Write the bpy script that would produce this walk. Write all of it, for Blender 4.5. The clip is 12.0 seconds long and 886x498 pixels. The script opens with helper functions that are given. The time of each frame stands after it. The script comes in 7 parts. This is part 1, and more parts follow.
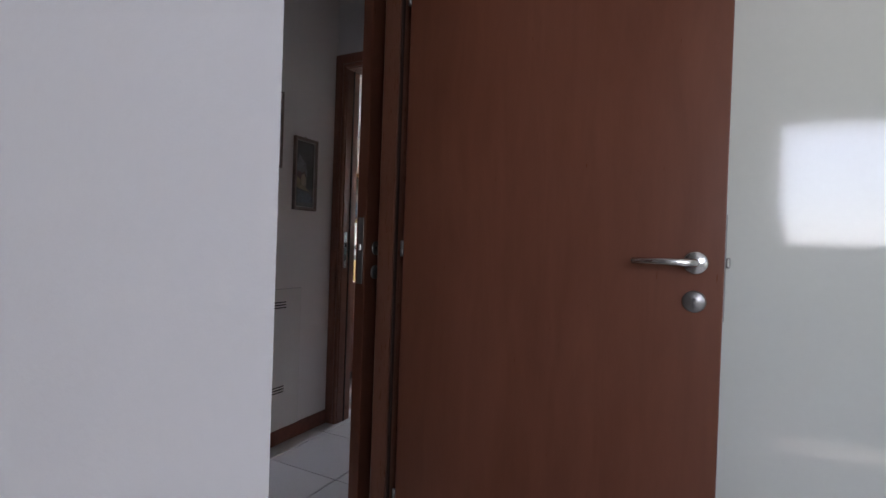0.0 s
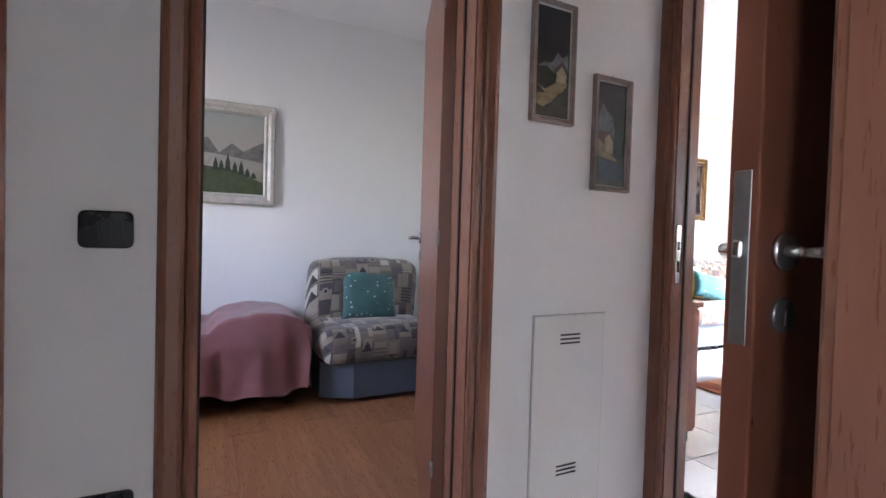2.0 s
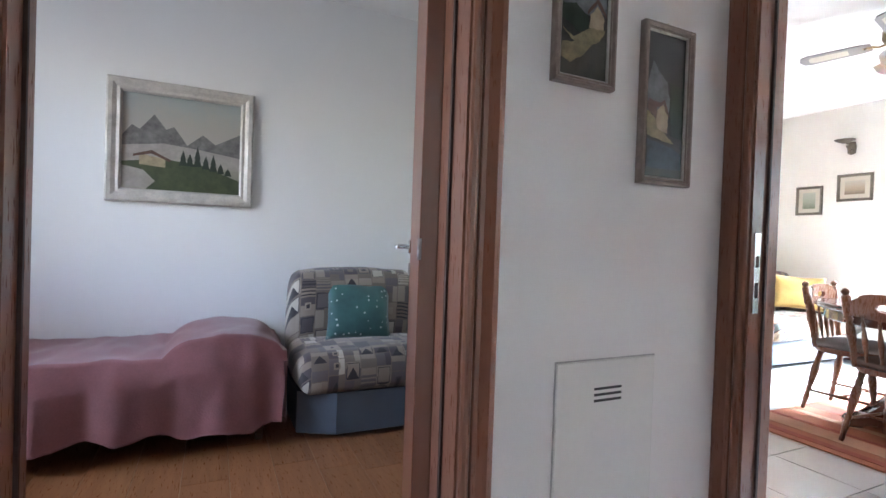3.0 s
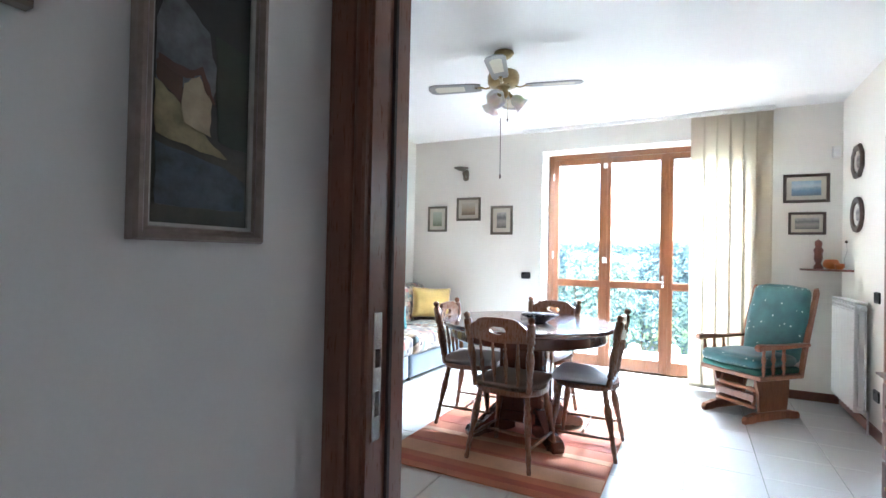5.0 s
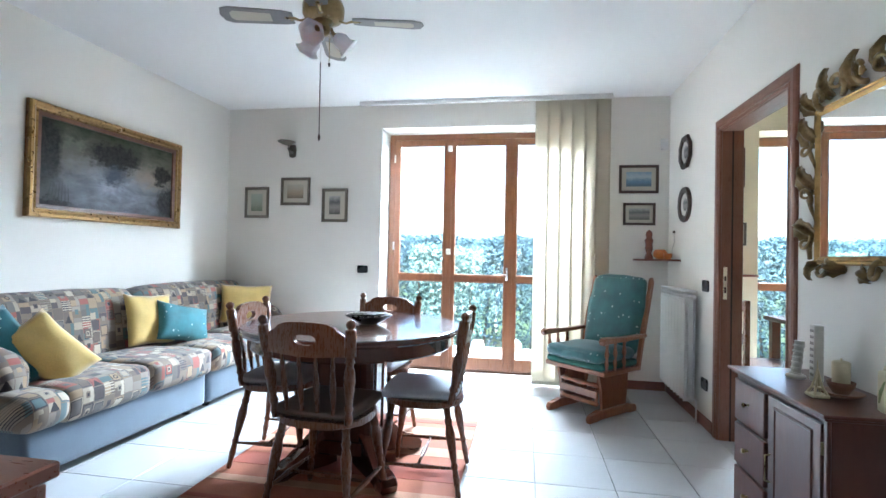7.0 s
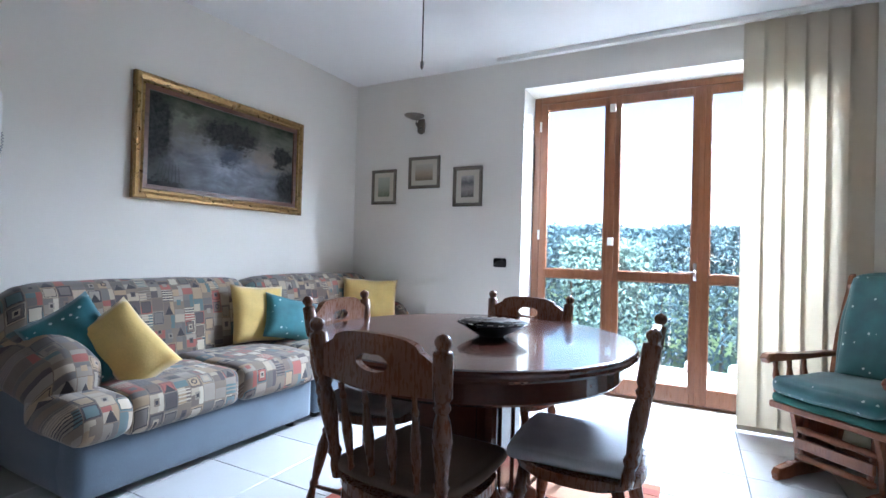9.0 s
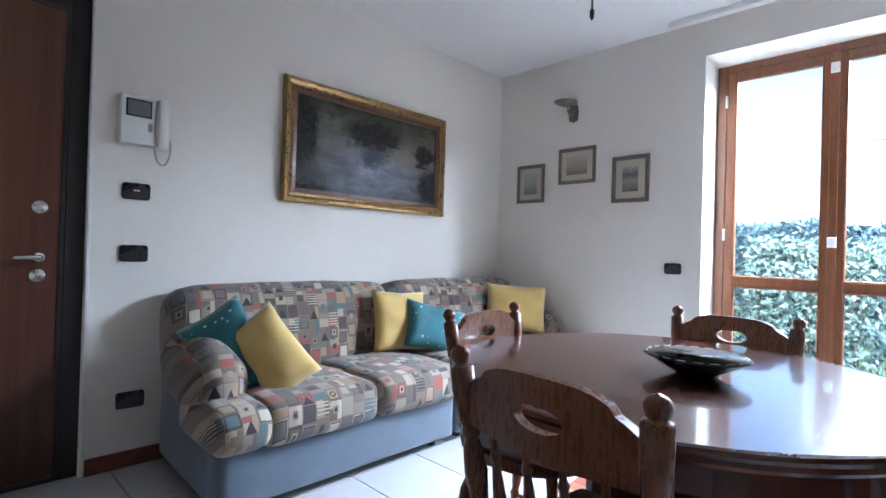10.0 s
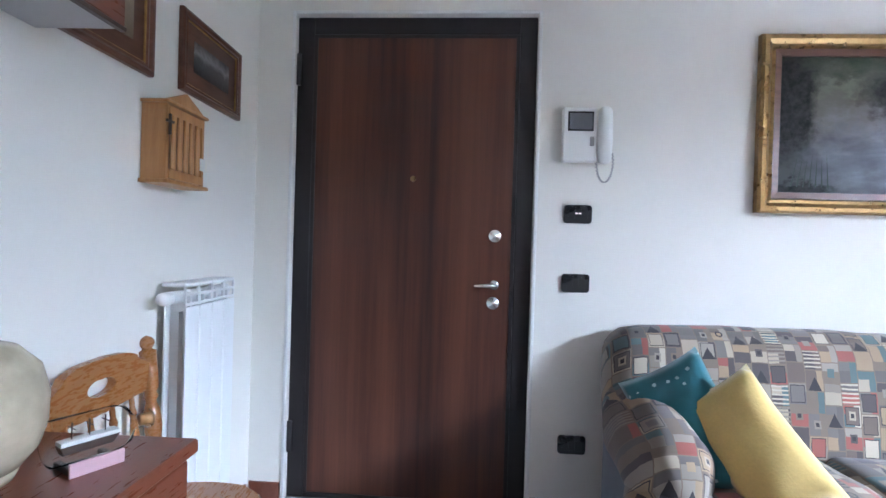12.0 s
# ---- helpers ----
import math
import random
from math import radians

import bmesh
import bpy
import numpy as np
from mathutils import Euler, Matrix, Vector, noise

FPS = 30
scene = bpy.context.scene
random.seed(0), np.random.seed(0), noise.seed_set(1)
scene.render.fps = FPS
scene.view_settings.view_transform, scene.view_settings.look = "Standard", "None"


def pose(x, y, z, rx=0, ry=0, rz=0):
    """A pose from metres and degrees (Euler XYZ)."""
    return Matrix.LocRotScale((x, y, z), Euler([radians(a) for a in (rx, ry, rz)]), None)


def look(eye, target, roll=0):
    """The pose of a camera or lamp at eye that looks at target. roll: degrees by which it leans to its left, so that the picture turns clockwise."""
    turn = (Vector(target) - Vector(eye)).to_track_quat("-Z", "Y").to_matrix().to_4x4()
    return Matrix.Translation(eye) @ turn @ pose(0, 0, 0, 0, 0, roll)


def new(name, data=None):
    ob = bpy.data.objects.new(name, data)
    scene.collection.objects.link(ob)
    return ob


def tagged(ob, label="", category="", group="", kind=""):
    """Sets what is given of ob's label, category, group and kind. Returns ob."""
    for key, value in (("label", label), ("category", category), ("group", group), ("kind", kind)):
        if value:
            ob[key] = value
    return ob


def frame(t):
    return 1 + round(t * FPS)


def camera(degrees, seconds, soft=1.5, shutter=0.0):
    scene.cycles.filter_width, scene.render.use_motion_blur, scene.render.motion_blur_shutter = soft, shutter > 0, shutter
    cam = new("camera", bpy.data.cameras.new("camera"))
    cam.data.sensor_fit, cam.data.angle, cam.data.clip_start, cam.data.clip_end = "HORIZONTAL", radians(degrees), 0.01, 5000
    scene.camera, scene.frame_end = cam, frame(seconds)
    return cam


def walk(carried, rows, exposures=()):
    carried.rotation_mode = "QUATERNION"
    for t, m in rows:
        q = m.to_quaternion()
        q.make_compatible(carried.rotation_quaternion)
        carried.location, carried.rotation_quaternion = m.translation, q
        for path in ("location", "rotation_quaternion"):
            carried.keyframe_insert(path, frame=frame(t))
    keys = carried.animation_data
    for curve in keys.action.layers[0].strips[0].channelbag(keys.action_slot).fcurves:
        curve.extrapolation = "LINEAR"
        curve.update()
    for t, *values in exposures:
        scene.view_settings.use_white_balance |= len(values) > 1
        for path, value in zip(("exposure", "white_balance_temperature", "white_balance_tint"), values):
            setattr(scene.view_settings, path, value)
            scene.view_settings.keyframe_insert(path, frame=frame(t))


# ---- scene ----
cam = camera(84.7, 12.0)
PATH = [
    (0, (0.268, 0.216, 1.065), (-0.647, 1.995, 1.048), 2.0),
    (0.1, (0.232, 0.246, 1.071), (-0.701, 2.015, 1.047), 2.1),
    (0.2, (0.212, 0.314, 1.073), (-0.778, 2.052, 1.05), 2.0),
    (0.3, (0.199, 0.372, 1.072), (-0.85, 2.075, 1.053), 2.0),
    (0.5, (0.158, 0.464, 1.085), (-1.022, 2.078, 1.057), 2.0),
    (0.7, (0.092, 0.554, 1.079), (-1.215, 2.068, 1.056), 1.8),
    (0.9, (0.023, 0.64, 1.081), (-1.404, 2.041, 1.043), 1.8),
    (1, (-0.019, 0.7, 1.094), (-1.503, 2.039, 1.042), 2.1),
    (1.1, (-0.06, 0.722, 1.079), (-1.579, 2.024, 1.033), 1.8),
    (1.3, (-0.137, 0.786, 1.062), (-1.734, 1.989, 1.016), 1.9),
    (1.5, (-0.211, 0.827, 1.056), (-1.868, 1.946, 1.007), 1.8),
    (1.7, (-0.271, 0.886, 1.055), (-1.99, 1.907, 1.005), 1.9),
    (2, (-0.361, 0.947, 1.05), (-2.148, 1.843, 1.003), 1.7),
    (2.3, (-0.466, 1.025, 1.043), (-2.316, 1.785, 0.998), 1.8),
    (2.5, (-0.568, 1.049, 1.044), (-2.419, 1.806, 1.004), 1.8),
    (2.7, (-0.647, 1.108, 1.048), (-2.491, 1.883, 1.012), 1.9),
    (4.3, (-1.037, 1.653, 1.200), (-2.326, 3.182, 1.207), 2.0),
    (4.5, (-1.044, 1.714, 1.204), (-2.204, 3.343, 1.217), 2.0),
    (5, (-1.085, 1.822, 1.216), (-1.999, 3.601, 1.242), 1.2),
    (5.5, (-1.125, 1.908, 1.216), (-1.784, 3.797, 1.249), 1.3),
    (5.8, (-1.17, 2.036, 1.222), (-1.634, 3.982, 1.25), 0.9),
    (6, (-1.145, 2.144, 1.19), (-1.523, 4.108, 1.223), 1.1),
    (6.5, (-1.103, 2.379, 1.171), (-1.431, 4.352, 1.204), 1.2),
    (6.7, (-1.145, 2.452, 1.161), (-1.46, 4.426, 1.195), 1.2),
    (8.3, (-1.248, 3.127, 1.098), (-1.966, 4.993, 1.113), 1.6),
    (8.5, (-1.298, 3.231, 1.083), (-2.091, 5.067, 1.104), 1.7),
    (9, (-1.369, 3.45, 1.067), (-2.287, 5.227, 1.087), 1.6),
    (9.5, (-1.443, 3.607, 1.069), (-2.576, 5.255, 1.09), 1.6),
    (10, (-1.62, 3.727, 1.074), (-3.003, 5.171, 1.087), 1.7),
    (10.5, (-1.811, 3.81, 1.089), (-3.396, 5.03, 1.101), 1.8),
    (11, (-1.905, 3.95, 1.097), (-3.728, 4.77, 1.105), 1.65),
    (11.5, (-1.995, 4.03, 1.122), (-3.977, 4.303, 1.122), 1.8),
    (12, (-2.186, 3.891, 1.17), (-4.184, 3.815, 1.156), 1.7),
]
walk(cam, [(t, look(eye, target, roll)) for t, eye, target, roll in PATH],
     exposures=[(0.0, 2.6, 6600, 25), (0.6, 3.3, 6500, 27), (1.0, 3.95, 6500, 26), (1.5, 4.3, 6500, 24), (2.0, 4.6, 6400, 22), (2.5, 4.8, 6300, 20), (2.7, 4.75, 6300, 18), (4.3, 3.95, 6000, 11),
                (5.0, 3.75, 5900, 9), (5.5, 3.55, 5800, 9), (6.5, 3.25, 5700, 6), (8.5, 2.6, 5600, 11), (9.5, 2.55, 5600, 13), (10.5, 2.55, 5700, 15), (11.0, 2.6, 5750, 15), (11.5, 2.9, 5650, 15), (12.0, 3.2, 5500, 15)])

# ---- light ----
world = bpy.data.worlds.new("sky")
scene.world = world
world.use_nodes = True
_n = world.node_tree.nodes
_sky = _n.new("ShaderNodeTexSky")
_sky.sky_type = "NISHITA"
_sky.sun_disc = False
_sky.sun_elevation = radians(58)
_sky.sun_rotation = radians(170)
_n["Background"].inputs["Strength"].default_value = 0.11
world.node_tree.links.new(_sky.outputs[0], _n["Background"].inputs["Color"])
sun_data = bpy.data.lights.new("sun", "SUN")
sun_data.energy, sun_data.angle, sun_data.color = 3.0, radians(0.6), (1.0, 0.95, 0.88)
sun = new("sun", sun_data)
sun.matrix_world = look((0, 0, 20), (-1.8, 12.0, 0.0))


def window_light(name, place, target, w, h, power):
    """An added area lamp that stands in for the sky's light at a window."""
    d = bpy.data.lights.new(name, "AREA")
    d.shape, d.size, d.size_y, d.energy, d.color = "RECTANGLE", w, h, power, (0.80, 0.90, 1.0)
    ob = new(name, d)
    ob.matrix_world = look(place, target)
    return ob


# in the openings of two windows outside the walk's view
window_light("bath_window_light", (1.2, -1.22, 1.55), (1.2, 0, 1.5), 0.8, 0.9, 3.6)
window_light("bedroom_window_light", (-2.9, -0.72, 1.5), (-2.9, 1, 1.2), 1.2, 1.3, 1.35)
# unseen extra lamps outside, above the lintels, that boost the sky's light indoors
window_light("french_sky_fill", (-1.1, 8.15, 2.95), (-3.9, 5.0, 0.8), 2.6, 1.1, 365)
window_light("kitchen_sky_fill", (1.25, 8.0, 2.95), (1.2, 5.6, 0.3), 1.2, 0.9, 230)

# ---- materials ----
def shader(name):
    m = bpy.data.materials.new(name)
    m.use_nodes = True
    return m, m.node_tree.nodes, m.node_tree.links, m.node_tree.nodes["Principled BSDF"]


def coords(nodes, links, scale=(1, 1, 1), kind="Object", turn=(0, 0, 0)):
    tc, mp = nodes.new("ShaderNodeTexCoord"), nodes.new("ShaderNodeMapping")
    mp.inputs["Scale"].default_value, mp.inputs["Rotation"].default_value = scale, turn
    links.new(tc.outputs[kind], mp.inputs["Vector"])
    return mp.outputs["Vector"]


def noise_at(nodes, links, vec, scale, detail=4, rough=0.55, warp=0.0):
    n = nodes.new("ShaderNodeTexNoise")
    n.inputs["Scale"].default_value, n.inputs["Detail"].default_value = scale, detail
    n.inputs["Roughness"].default_value, n.inputs["Distortion"].default_value = rough, warp
    links.new(vec, n.inputs["Vector"])
    return n.outputs["Fac"]


def ramp(nodes, links, fac, stops, constant=False):
    r = nodes.new("ShaderNodeValToRGB")
    if constant:
        r.color_ramp.interpolation = "CONSTANT"
    while len(r.color_ramp.elements) < len(stops):
        r.color_ramp.elements.new(0.5)
    for e, (p, c) in zip(r.color_ramp.elements, stops):
        e.position, e.color = p, (*c, 1)
    links.new(fac, r.inputs["Fac"])
    return r.outputs["Color"]


def bump(nodes, links, fac, target, strength=0.2, dist=0.002):
    b = nodes.new("ShaderNodeBump")
    b.inputs["Strength"].default_value, b.inputs["Distance"].default_value = strength, dist
    links.new(fac, b.inputs["Height"])
    links.new(b.outputs["Normal"], target.inputs["Normal"])


def mixc(nodes, links, fac, a, b, mode="MIX"):
    m = nodes.new("ShaderNodeMix")
    m.data_type, m.blend_type = "RGBA", mode
    for key, v in (("Factor", fac), ("A", a), ("B", b)):
        sock = [i for i in m.inputs if i.name == key and (i.type == "RGBA" or (key == "Factor" and i.type == "VALUE"))][0]
        if isinstance(v, (int, float)):
            sock.default_value = v
        elif isinstance(v, tuple):
            sock.default_value = (*v, 1)
        else:
            links.new(v, sock)
    return [o for o in m.outputs if o.type == "RGBA"][0]


def calc(nodes, links, op, a, b=0.0):
    m = nodes.new("ShaderNodeMath")
    m.operation = op
    for k, v in enumerate((a, b)):
        if isinstance(v, (int, float)):
            m.inputs[k].default_value = v
        else:
            links.new(v, m.inputs[k])
    return m.outputs[0]


def tint(c, k):
    return tuple(max(0.0, min(1.0, v * k)) for v in c)


def mottled(name, color, rough=0.5, scale=6.0, vary=0.12, bump_k=0.1, bump_scale=60.0, metal=0.0, coat=0.0, sheen=0.0, per_object=0.0):
    """A surface with stains at a large scale and grain at a fine one."""
    m, n, l, b = shader(name)
    v = coords(n, l)
    big, fine = noise_at(n, l, v, scale, 5), noise_at(n, l, v, bump_scale, 3)
    both = calc(n, l, "ADD", calc(n, l, "MULTIPLY", big, 0.7), calc(n, l, "MULTIPLY", fine, 0.3))
    c = ramp(n, l, both, [(0.3, tint(color, 1 - vary)), (0.7, tint(color, 1 + vary))])
    if per_object:
        oi = n.new("ShaderNodeObjectInfo")
        k = calc(n, l, "ADD", calc(n, l, "MULTIPLY", oi.outputs["Random"], per_object), 1 - per_object / 2)
        cc = n.new("ShaderNodeCombineColor")
        for q in range(3):
            l.new(k, cc.inputs[q])
        c = mixc(n, l, 1.0, c, cc.outputs[0], "MULTIPLY")
    l.new(c, b.inputs["Base Color"])
    r = ramp(n, l, big, [(0.3, (rough * 0.85,) * 3), (0.7, (min(1, rough * 1.15),) * 3)])
    l.new(r, b.inputs["Roughness"])
    b.inputs["Metallic"].default_value, b.inputs["Coat Weight"].default_value = metal, coat
    b.inputs["Coat Roughness"].default_value = 0.08
    b.inputs["Sheen Weight"].default_value = sheen
    if bump_k:
        bump(n, l, fine, b, bump_k)
    return m


def grained(name, dark, light, rough=0.4, axis=2, scale=4.0, stretch=14.0, coat=0.0, bands=None, per_object=0.0):
    """Wood with its grain along one axis of the object."""
    m, n, l, b = shader(name)
    sc = [stretch] * 3
    sc[axis] = 1.0
    v = coords(n, l, tuple(sc))
    g = noise_at(n, l, v, scale, 6, 0.6, 0.6)
    f = noise_at(n, l, v, scale * 7, 3, 0.6)
    both = calc(n, l, "ADD", calc(n, l, "MULTIPLY", g, 0.82), calc(n, l, "MULTIPLY", f, 0.18))
    c = ramp(n, l, both, [(0.32, dark), (0.5, tuple((p + q) / 2 for p, q in zip(dark, light))), (0.68, light)])
    if per_object:
        oi = n.new("ShaderNodeObjectInfo")
        k = calc(n, l, "ADD", calc(n, l, "MULTIPLY", oi.outputs["Random"], per_object), 1 - per_object / 2)
        cc = n.new("ShaderNodeCombineColor")
        for q in range(3):
            l.new(k, cc.inputs[q])
        c = mixc(n, l, 1.0, c, cc.outputs[0], "MULTIPLY")
    l.new(c, b.inputs["Base Color"])
    l.new(ramp(n, l, f, [(0.2, (rough * 0.8,) * 3), (0.8, (rough * 1.2,) * 3)]), b.inputs["Roughness"])
    b.inputs["Coat Weight"].default_value, b.inputs["Coat Roughness"].default_value = coat, 0.06
    bump(n, l, f, b, 0.03, 0.001)
    return m


def patchwork(name, palette, size=(0.062, 0.09), u=(0, 1, 0), w=(-1, 0, 1)):
    """Printed upholstery: columns of rectangular patches with framed motifs. palette: grounds first, then the inks."""
    m, n, l, b = shader(name)
    tc = n.new("ShaderNodeTexCoord")

    def along(vec):
        d = n.new("ShaderNodeVectorMath")
        d.operation = "DOT_PRODUCT"
        l.new(tc.outputs["Object"], d.inputs[0])
        d.inputs[1].default_value = vec
        return d.outputs["Value"]

    def rnd(x, y, seed):
        c = n.new("ShaderNodeCombineXYZ")
        l.new(x, c.inputs[0])
        if y is not None:
            l.new(y, c.inputs[1])
        c.inputs[2].default_value = seed
        wn = n.new("ShaderNodeTexWhiteNoise")
        l.new(c.outputs[0], wn.inputs["Vector"])
        return wn.outputs["Value"]

    def inside(d, lo, hi):
        return calc(n, l, "MULTIPLY", calc(n, l, "GREATER_THAN", d, lo), calc(n, l, "LESS_THAN", d, hi))
    v = coords(n, l)
    wob = calc(n, l, "MULTIPLY", calc(n, l, "SUBTRACT", noise_at(n, l, v, 26, 2), 0.5), 0.008)
    pu = calc(n, l, "DIVIDE", calc(n, l, "ADD", along(u), wob), size[0])
    col = calc(n, l, "FLOOR", pu)
    pw = calc(n, l, "ADD", calc(n, l, "DIVIDE", calc(n, l, "ADD", along(w), wob), size[1]), calc(n, l, "MULTIPLY", rnd(col, None, 1.5), 3.0))
    row = calc(n, l, "FLOOR", pw)
    fu = calc(n, l, "SUBTRACT", calc(n, l, "FRACT", pu), 0.5)
    fw = calc(n, l, "SUBTRACT", calc(n, l, "FRACT", pw), 0.5)
    au, aw = calc(n, l, "ABSOLUTE", fu), calc(n, l, "ABSOLUTE", fw)
    box = calc(n, l, "MAXIMUM", au, aw)
    tri = calc(n, l, "ADD", calc(n, l, "MULTIPLY", au, 1.6), calc(n, l, "ADD", fw, 0.25))
    ring = calc(n, l, "SQRT", calc(n, l, "ADD", calc(n, l, "MULTIPLY", fu, fu), calc(n, l, "MULTIPLY", fw, fw)))
    r1, r2, r3, r4, r5, r6 = (rnd(col, row, k + 0.5) for k in range(6))
    k = len(palette)

    def pick(r, cols):
        return ramp(n, l, r, [(i / len(cols), p) for i, p in enumerate(cols)], True)
    ink, cream = palette[0], palette[1]
    c = pick(r1, palette[2:])
    # some patches are sewn of two or four smaller ones
    c = mixc(n, l, calc(n, l, "MULTIPLY", calc(n, l, "GREATER_THAN", r5, 0.35), calc(n, l, "GREATER_THAN", fw, 0.08)), c, pick(r6, palette[2:]))
    c = mixc(n, l, calc(n, l, "MULTIPLY", calc(n, l, "GREATER_THAN", r6, 0.55), calc(n, l, "GREATER_THAN", fu, 0.12)), c, pick(r4, palette[1:]))
    framed = calc(n, l, "GREATER_THAN", r2, 0.72)
    c = mixc(n, l, calc(n, l, "MULTIPLY", framed, calc(n, l, "LESS_THAN", box, 0.40)), c, pick(r3, [cream] + palette[3:] + [cream]))
    c = mixc(n, l, calc(n, l, "MULTIPLY", framed, inside(box, 0.37, 0.41)), c, ink)
    c = mixc(n, l, calc(n, l, "MULTIPLY", inside(r4, 0.0, 0.2), calc(n, l, "LESS_THAN", box, 0.2)), c, pick(r2, palette[2:] + [ink]))
    c = mixc(n, l, calc(n, l, "MULTIPLY", inside(r4, 0.0, 0.12), calc(n, l, "LESS_THAN", box, 0.1)), c, ink)
    c = mixc(n, l, calc(n, l, "MULTIPLY", inside(r4, 0.28, 0.42), inside(tri, -0.5, 0.4)), c, ink)
    c = mixc(n, l, calc(n, l, "MULTIPLY", inside(r4, 0.5, 0.56), inside(ring, 0.13, 0.22)), c, ink)
    c = mixc(n, l, calc(n, l, "MULTIPLY", inside(r4, 0.68, 0.80), calc(n, l, "GREATER_THAN", calc(n, l, "SINE", calc(n, l, "MULTIPLY", pw, 31.0)), 0.35)), c, pick(r1, [ink, cream, palette[3]]))
    c = mixc(n, l, calc(n, l, "GREATER_THAN", box, 0.475), c, palette[2])
    stain, weave = noise_at(n, l, v, 5), noise_at(n, l, v, 260, 2)
    c = mixc(n, l, 1.0, c, ramp(n, l, stain, [(0.25, (0.82, 0.82, 0.82)), (0.75, (1, 1, 1))]), "MULTIPLY")
    l.new(c, b.inputs["Base Color"])
    b.inputs["Roughness"].default_value, b.inputs["Sheen Weight"].default_value = 0.85, 0.2
    bump(n, l, weave, b, 0.25, 0.001)
    return m


def dotted(name, color, dot, scale=22.0, size=0.16):
    """Cloth with a small light print."""
    m, n, l, b = shader(name)
    v = coords(n, l)
    vo = n.new("ShaderNodeTexVoronoi")
    vo.inputs["Scale"].default_value, vo.inputs["Randomness"].default_value = scale, 0.45
    l.new(v, vo.inputs["Vector"])
    fine, big = noise_at(n, l, v, 180, 2), noise_at(n, l, v, 9, 4)
    base = ramp(n, l, big, [(0.3, tint(color, 0.72)), (0.7, tint(color, 1.2))])
    wob = calc(n, l, "ADD", vo.outputs["Distance"], calc(n, l, "MULTIPLY", noise_at(n, l, v, 90, 2), 0.16))
    l.new(mixc(n, l, calc(n, l, "LESS_THAN", wob, size + 0.08), base, dot), b.inputs["Base Color"])
    b.inputs["Roughness"].default_value, b.inputs["Sheen Weight"].default_value = 0.7, 0.3
    bump(n, l, fine, b, 0.2, 0.001)
    return m


def painted(name, stops, scale=3.0, warp=1.2, mix=0.35, spots=None, gloss=0.35):
    """A painted canvas: layers from the foot to the top, broken by brushwork."""
    m, n, l, b = shader(name)
    tc = n.new("ShaderNodeTexCoord")
    sep = n.new("ShaderNodeSeparateXYZ")
    l.new(tc.outputs["Generated"], sep.inputs[0])
    v = tc.outputs["Object"]
    cloud, brush = noise_at(n, l, v, scale, 6, 0.6, warp), noise_at(n, l, v, scale * 9, 4, 0.6, 1.5)
    h = calc(n, l, "ADD", calc(n, l, "MULTIPLY", sep.outputs["Z"], 1 - mix), calc(n, l, "MULTIPLY", cloud, mix))
    h = calc(n, l, "ADD", h, calc(n, l, "MULTIPLY", calc(n, l, "SUBTRACT", brush, 0.5), 0.14))
    c = ramp(n, l, h, stops)
    if spots:
        c = mixc(n, l, ramp(n, l, noise_at(n, l, v, scale * 2.1, 3, 0.5, 2.0), [(0.56, (0, 0, 0)), (0.66, (0.85, 0.85, 0.85))]), c, spots)
    l.new(c, b.inputs["Base Color"])
    b.inputs["Roughness"].default_value = gloss
    bump(n, l, brush, b, 0.3, 0.001)
    return m


WALL = mottled("cream_plaster", (0.76, 0.73, 0.665), 0.85, 1.2, 0.035, 0.12, 220)
WALL_HALL = mottled("white_plaster", (0.78, 0.76, 0.745), 0.85, 1.2, 0.03, 0.12, 220)
WALL_BED = mottled("bedroom_plaster", (0.74, 0.735, 0.72), 0.85, 1.2, 0.03, 0.12, 220)
WALL_KITCHEN = mottled("yellow_plaster", (0.80, 0.70, 0.50), 0.85, 1.2, 0.03, 0.12, 220)
CEILING = mottled("ceiling_paint", (0.80, 0.79, 0.77), 0.9, 0.9, 0.025, 0.1, 200)
BATH_TILE = mottled("glazed_bath_tile", (0.72, 0.74, 0.68), 0.07, 1.5, 0.03, 0.0)
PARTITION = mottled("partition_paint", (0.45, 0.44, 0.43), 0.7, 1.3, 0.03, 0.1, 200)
FACADE = mottled("facade_render", (0.7, 0.66, 0.58), 0.9, 1.5, 0.06, 0.3, 120)
TILE = mottled("porcelain_tile", (0.49, 0.49, 0.485), 0.16, 2.5, 0.05, 0.03, 90, per_object=0.05)
GROUT = mottled("grout", (0.30, 0.29, 0.28), 0.9, 6, 0.15, 0.2)
LAMINATE = grained("laminate_plank", (0.21, 0.085, 0.036), (0.32, 0.15, 0.068), 0.3, 0, 2.5, 9, per_object=0.25)
DOOR_WOOD = grained("tanganika_veneer", (0.165, 0.055, 0.030), (0.205, 0.073, 0.042), 0.32, 2, 2.2, 7)
CASING_WOOD = grained("casing_veneer", (0.185, 0.072, 0.043), (0.225, 0.092, 0.056), 0.3, 2, 3, 10)
GASKET = mottled("door_gasket", (0.045, 0.022, 0.017), 0.7, 10, 0.2, 0.1)
BASE_WOOD = grained("skirting_wood", (0.12, 0.035, 0.02), (0.2, 0.065, 0.035), 0.35, 1, 3, 8)
WINDOW_WOOD = grained("window_wood", (0.18, 0.067, 0.029), (0.25, 0.10, 0.046), 0.3, 2, 3, 10)
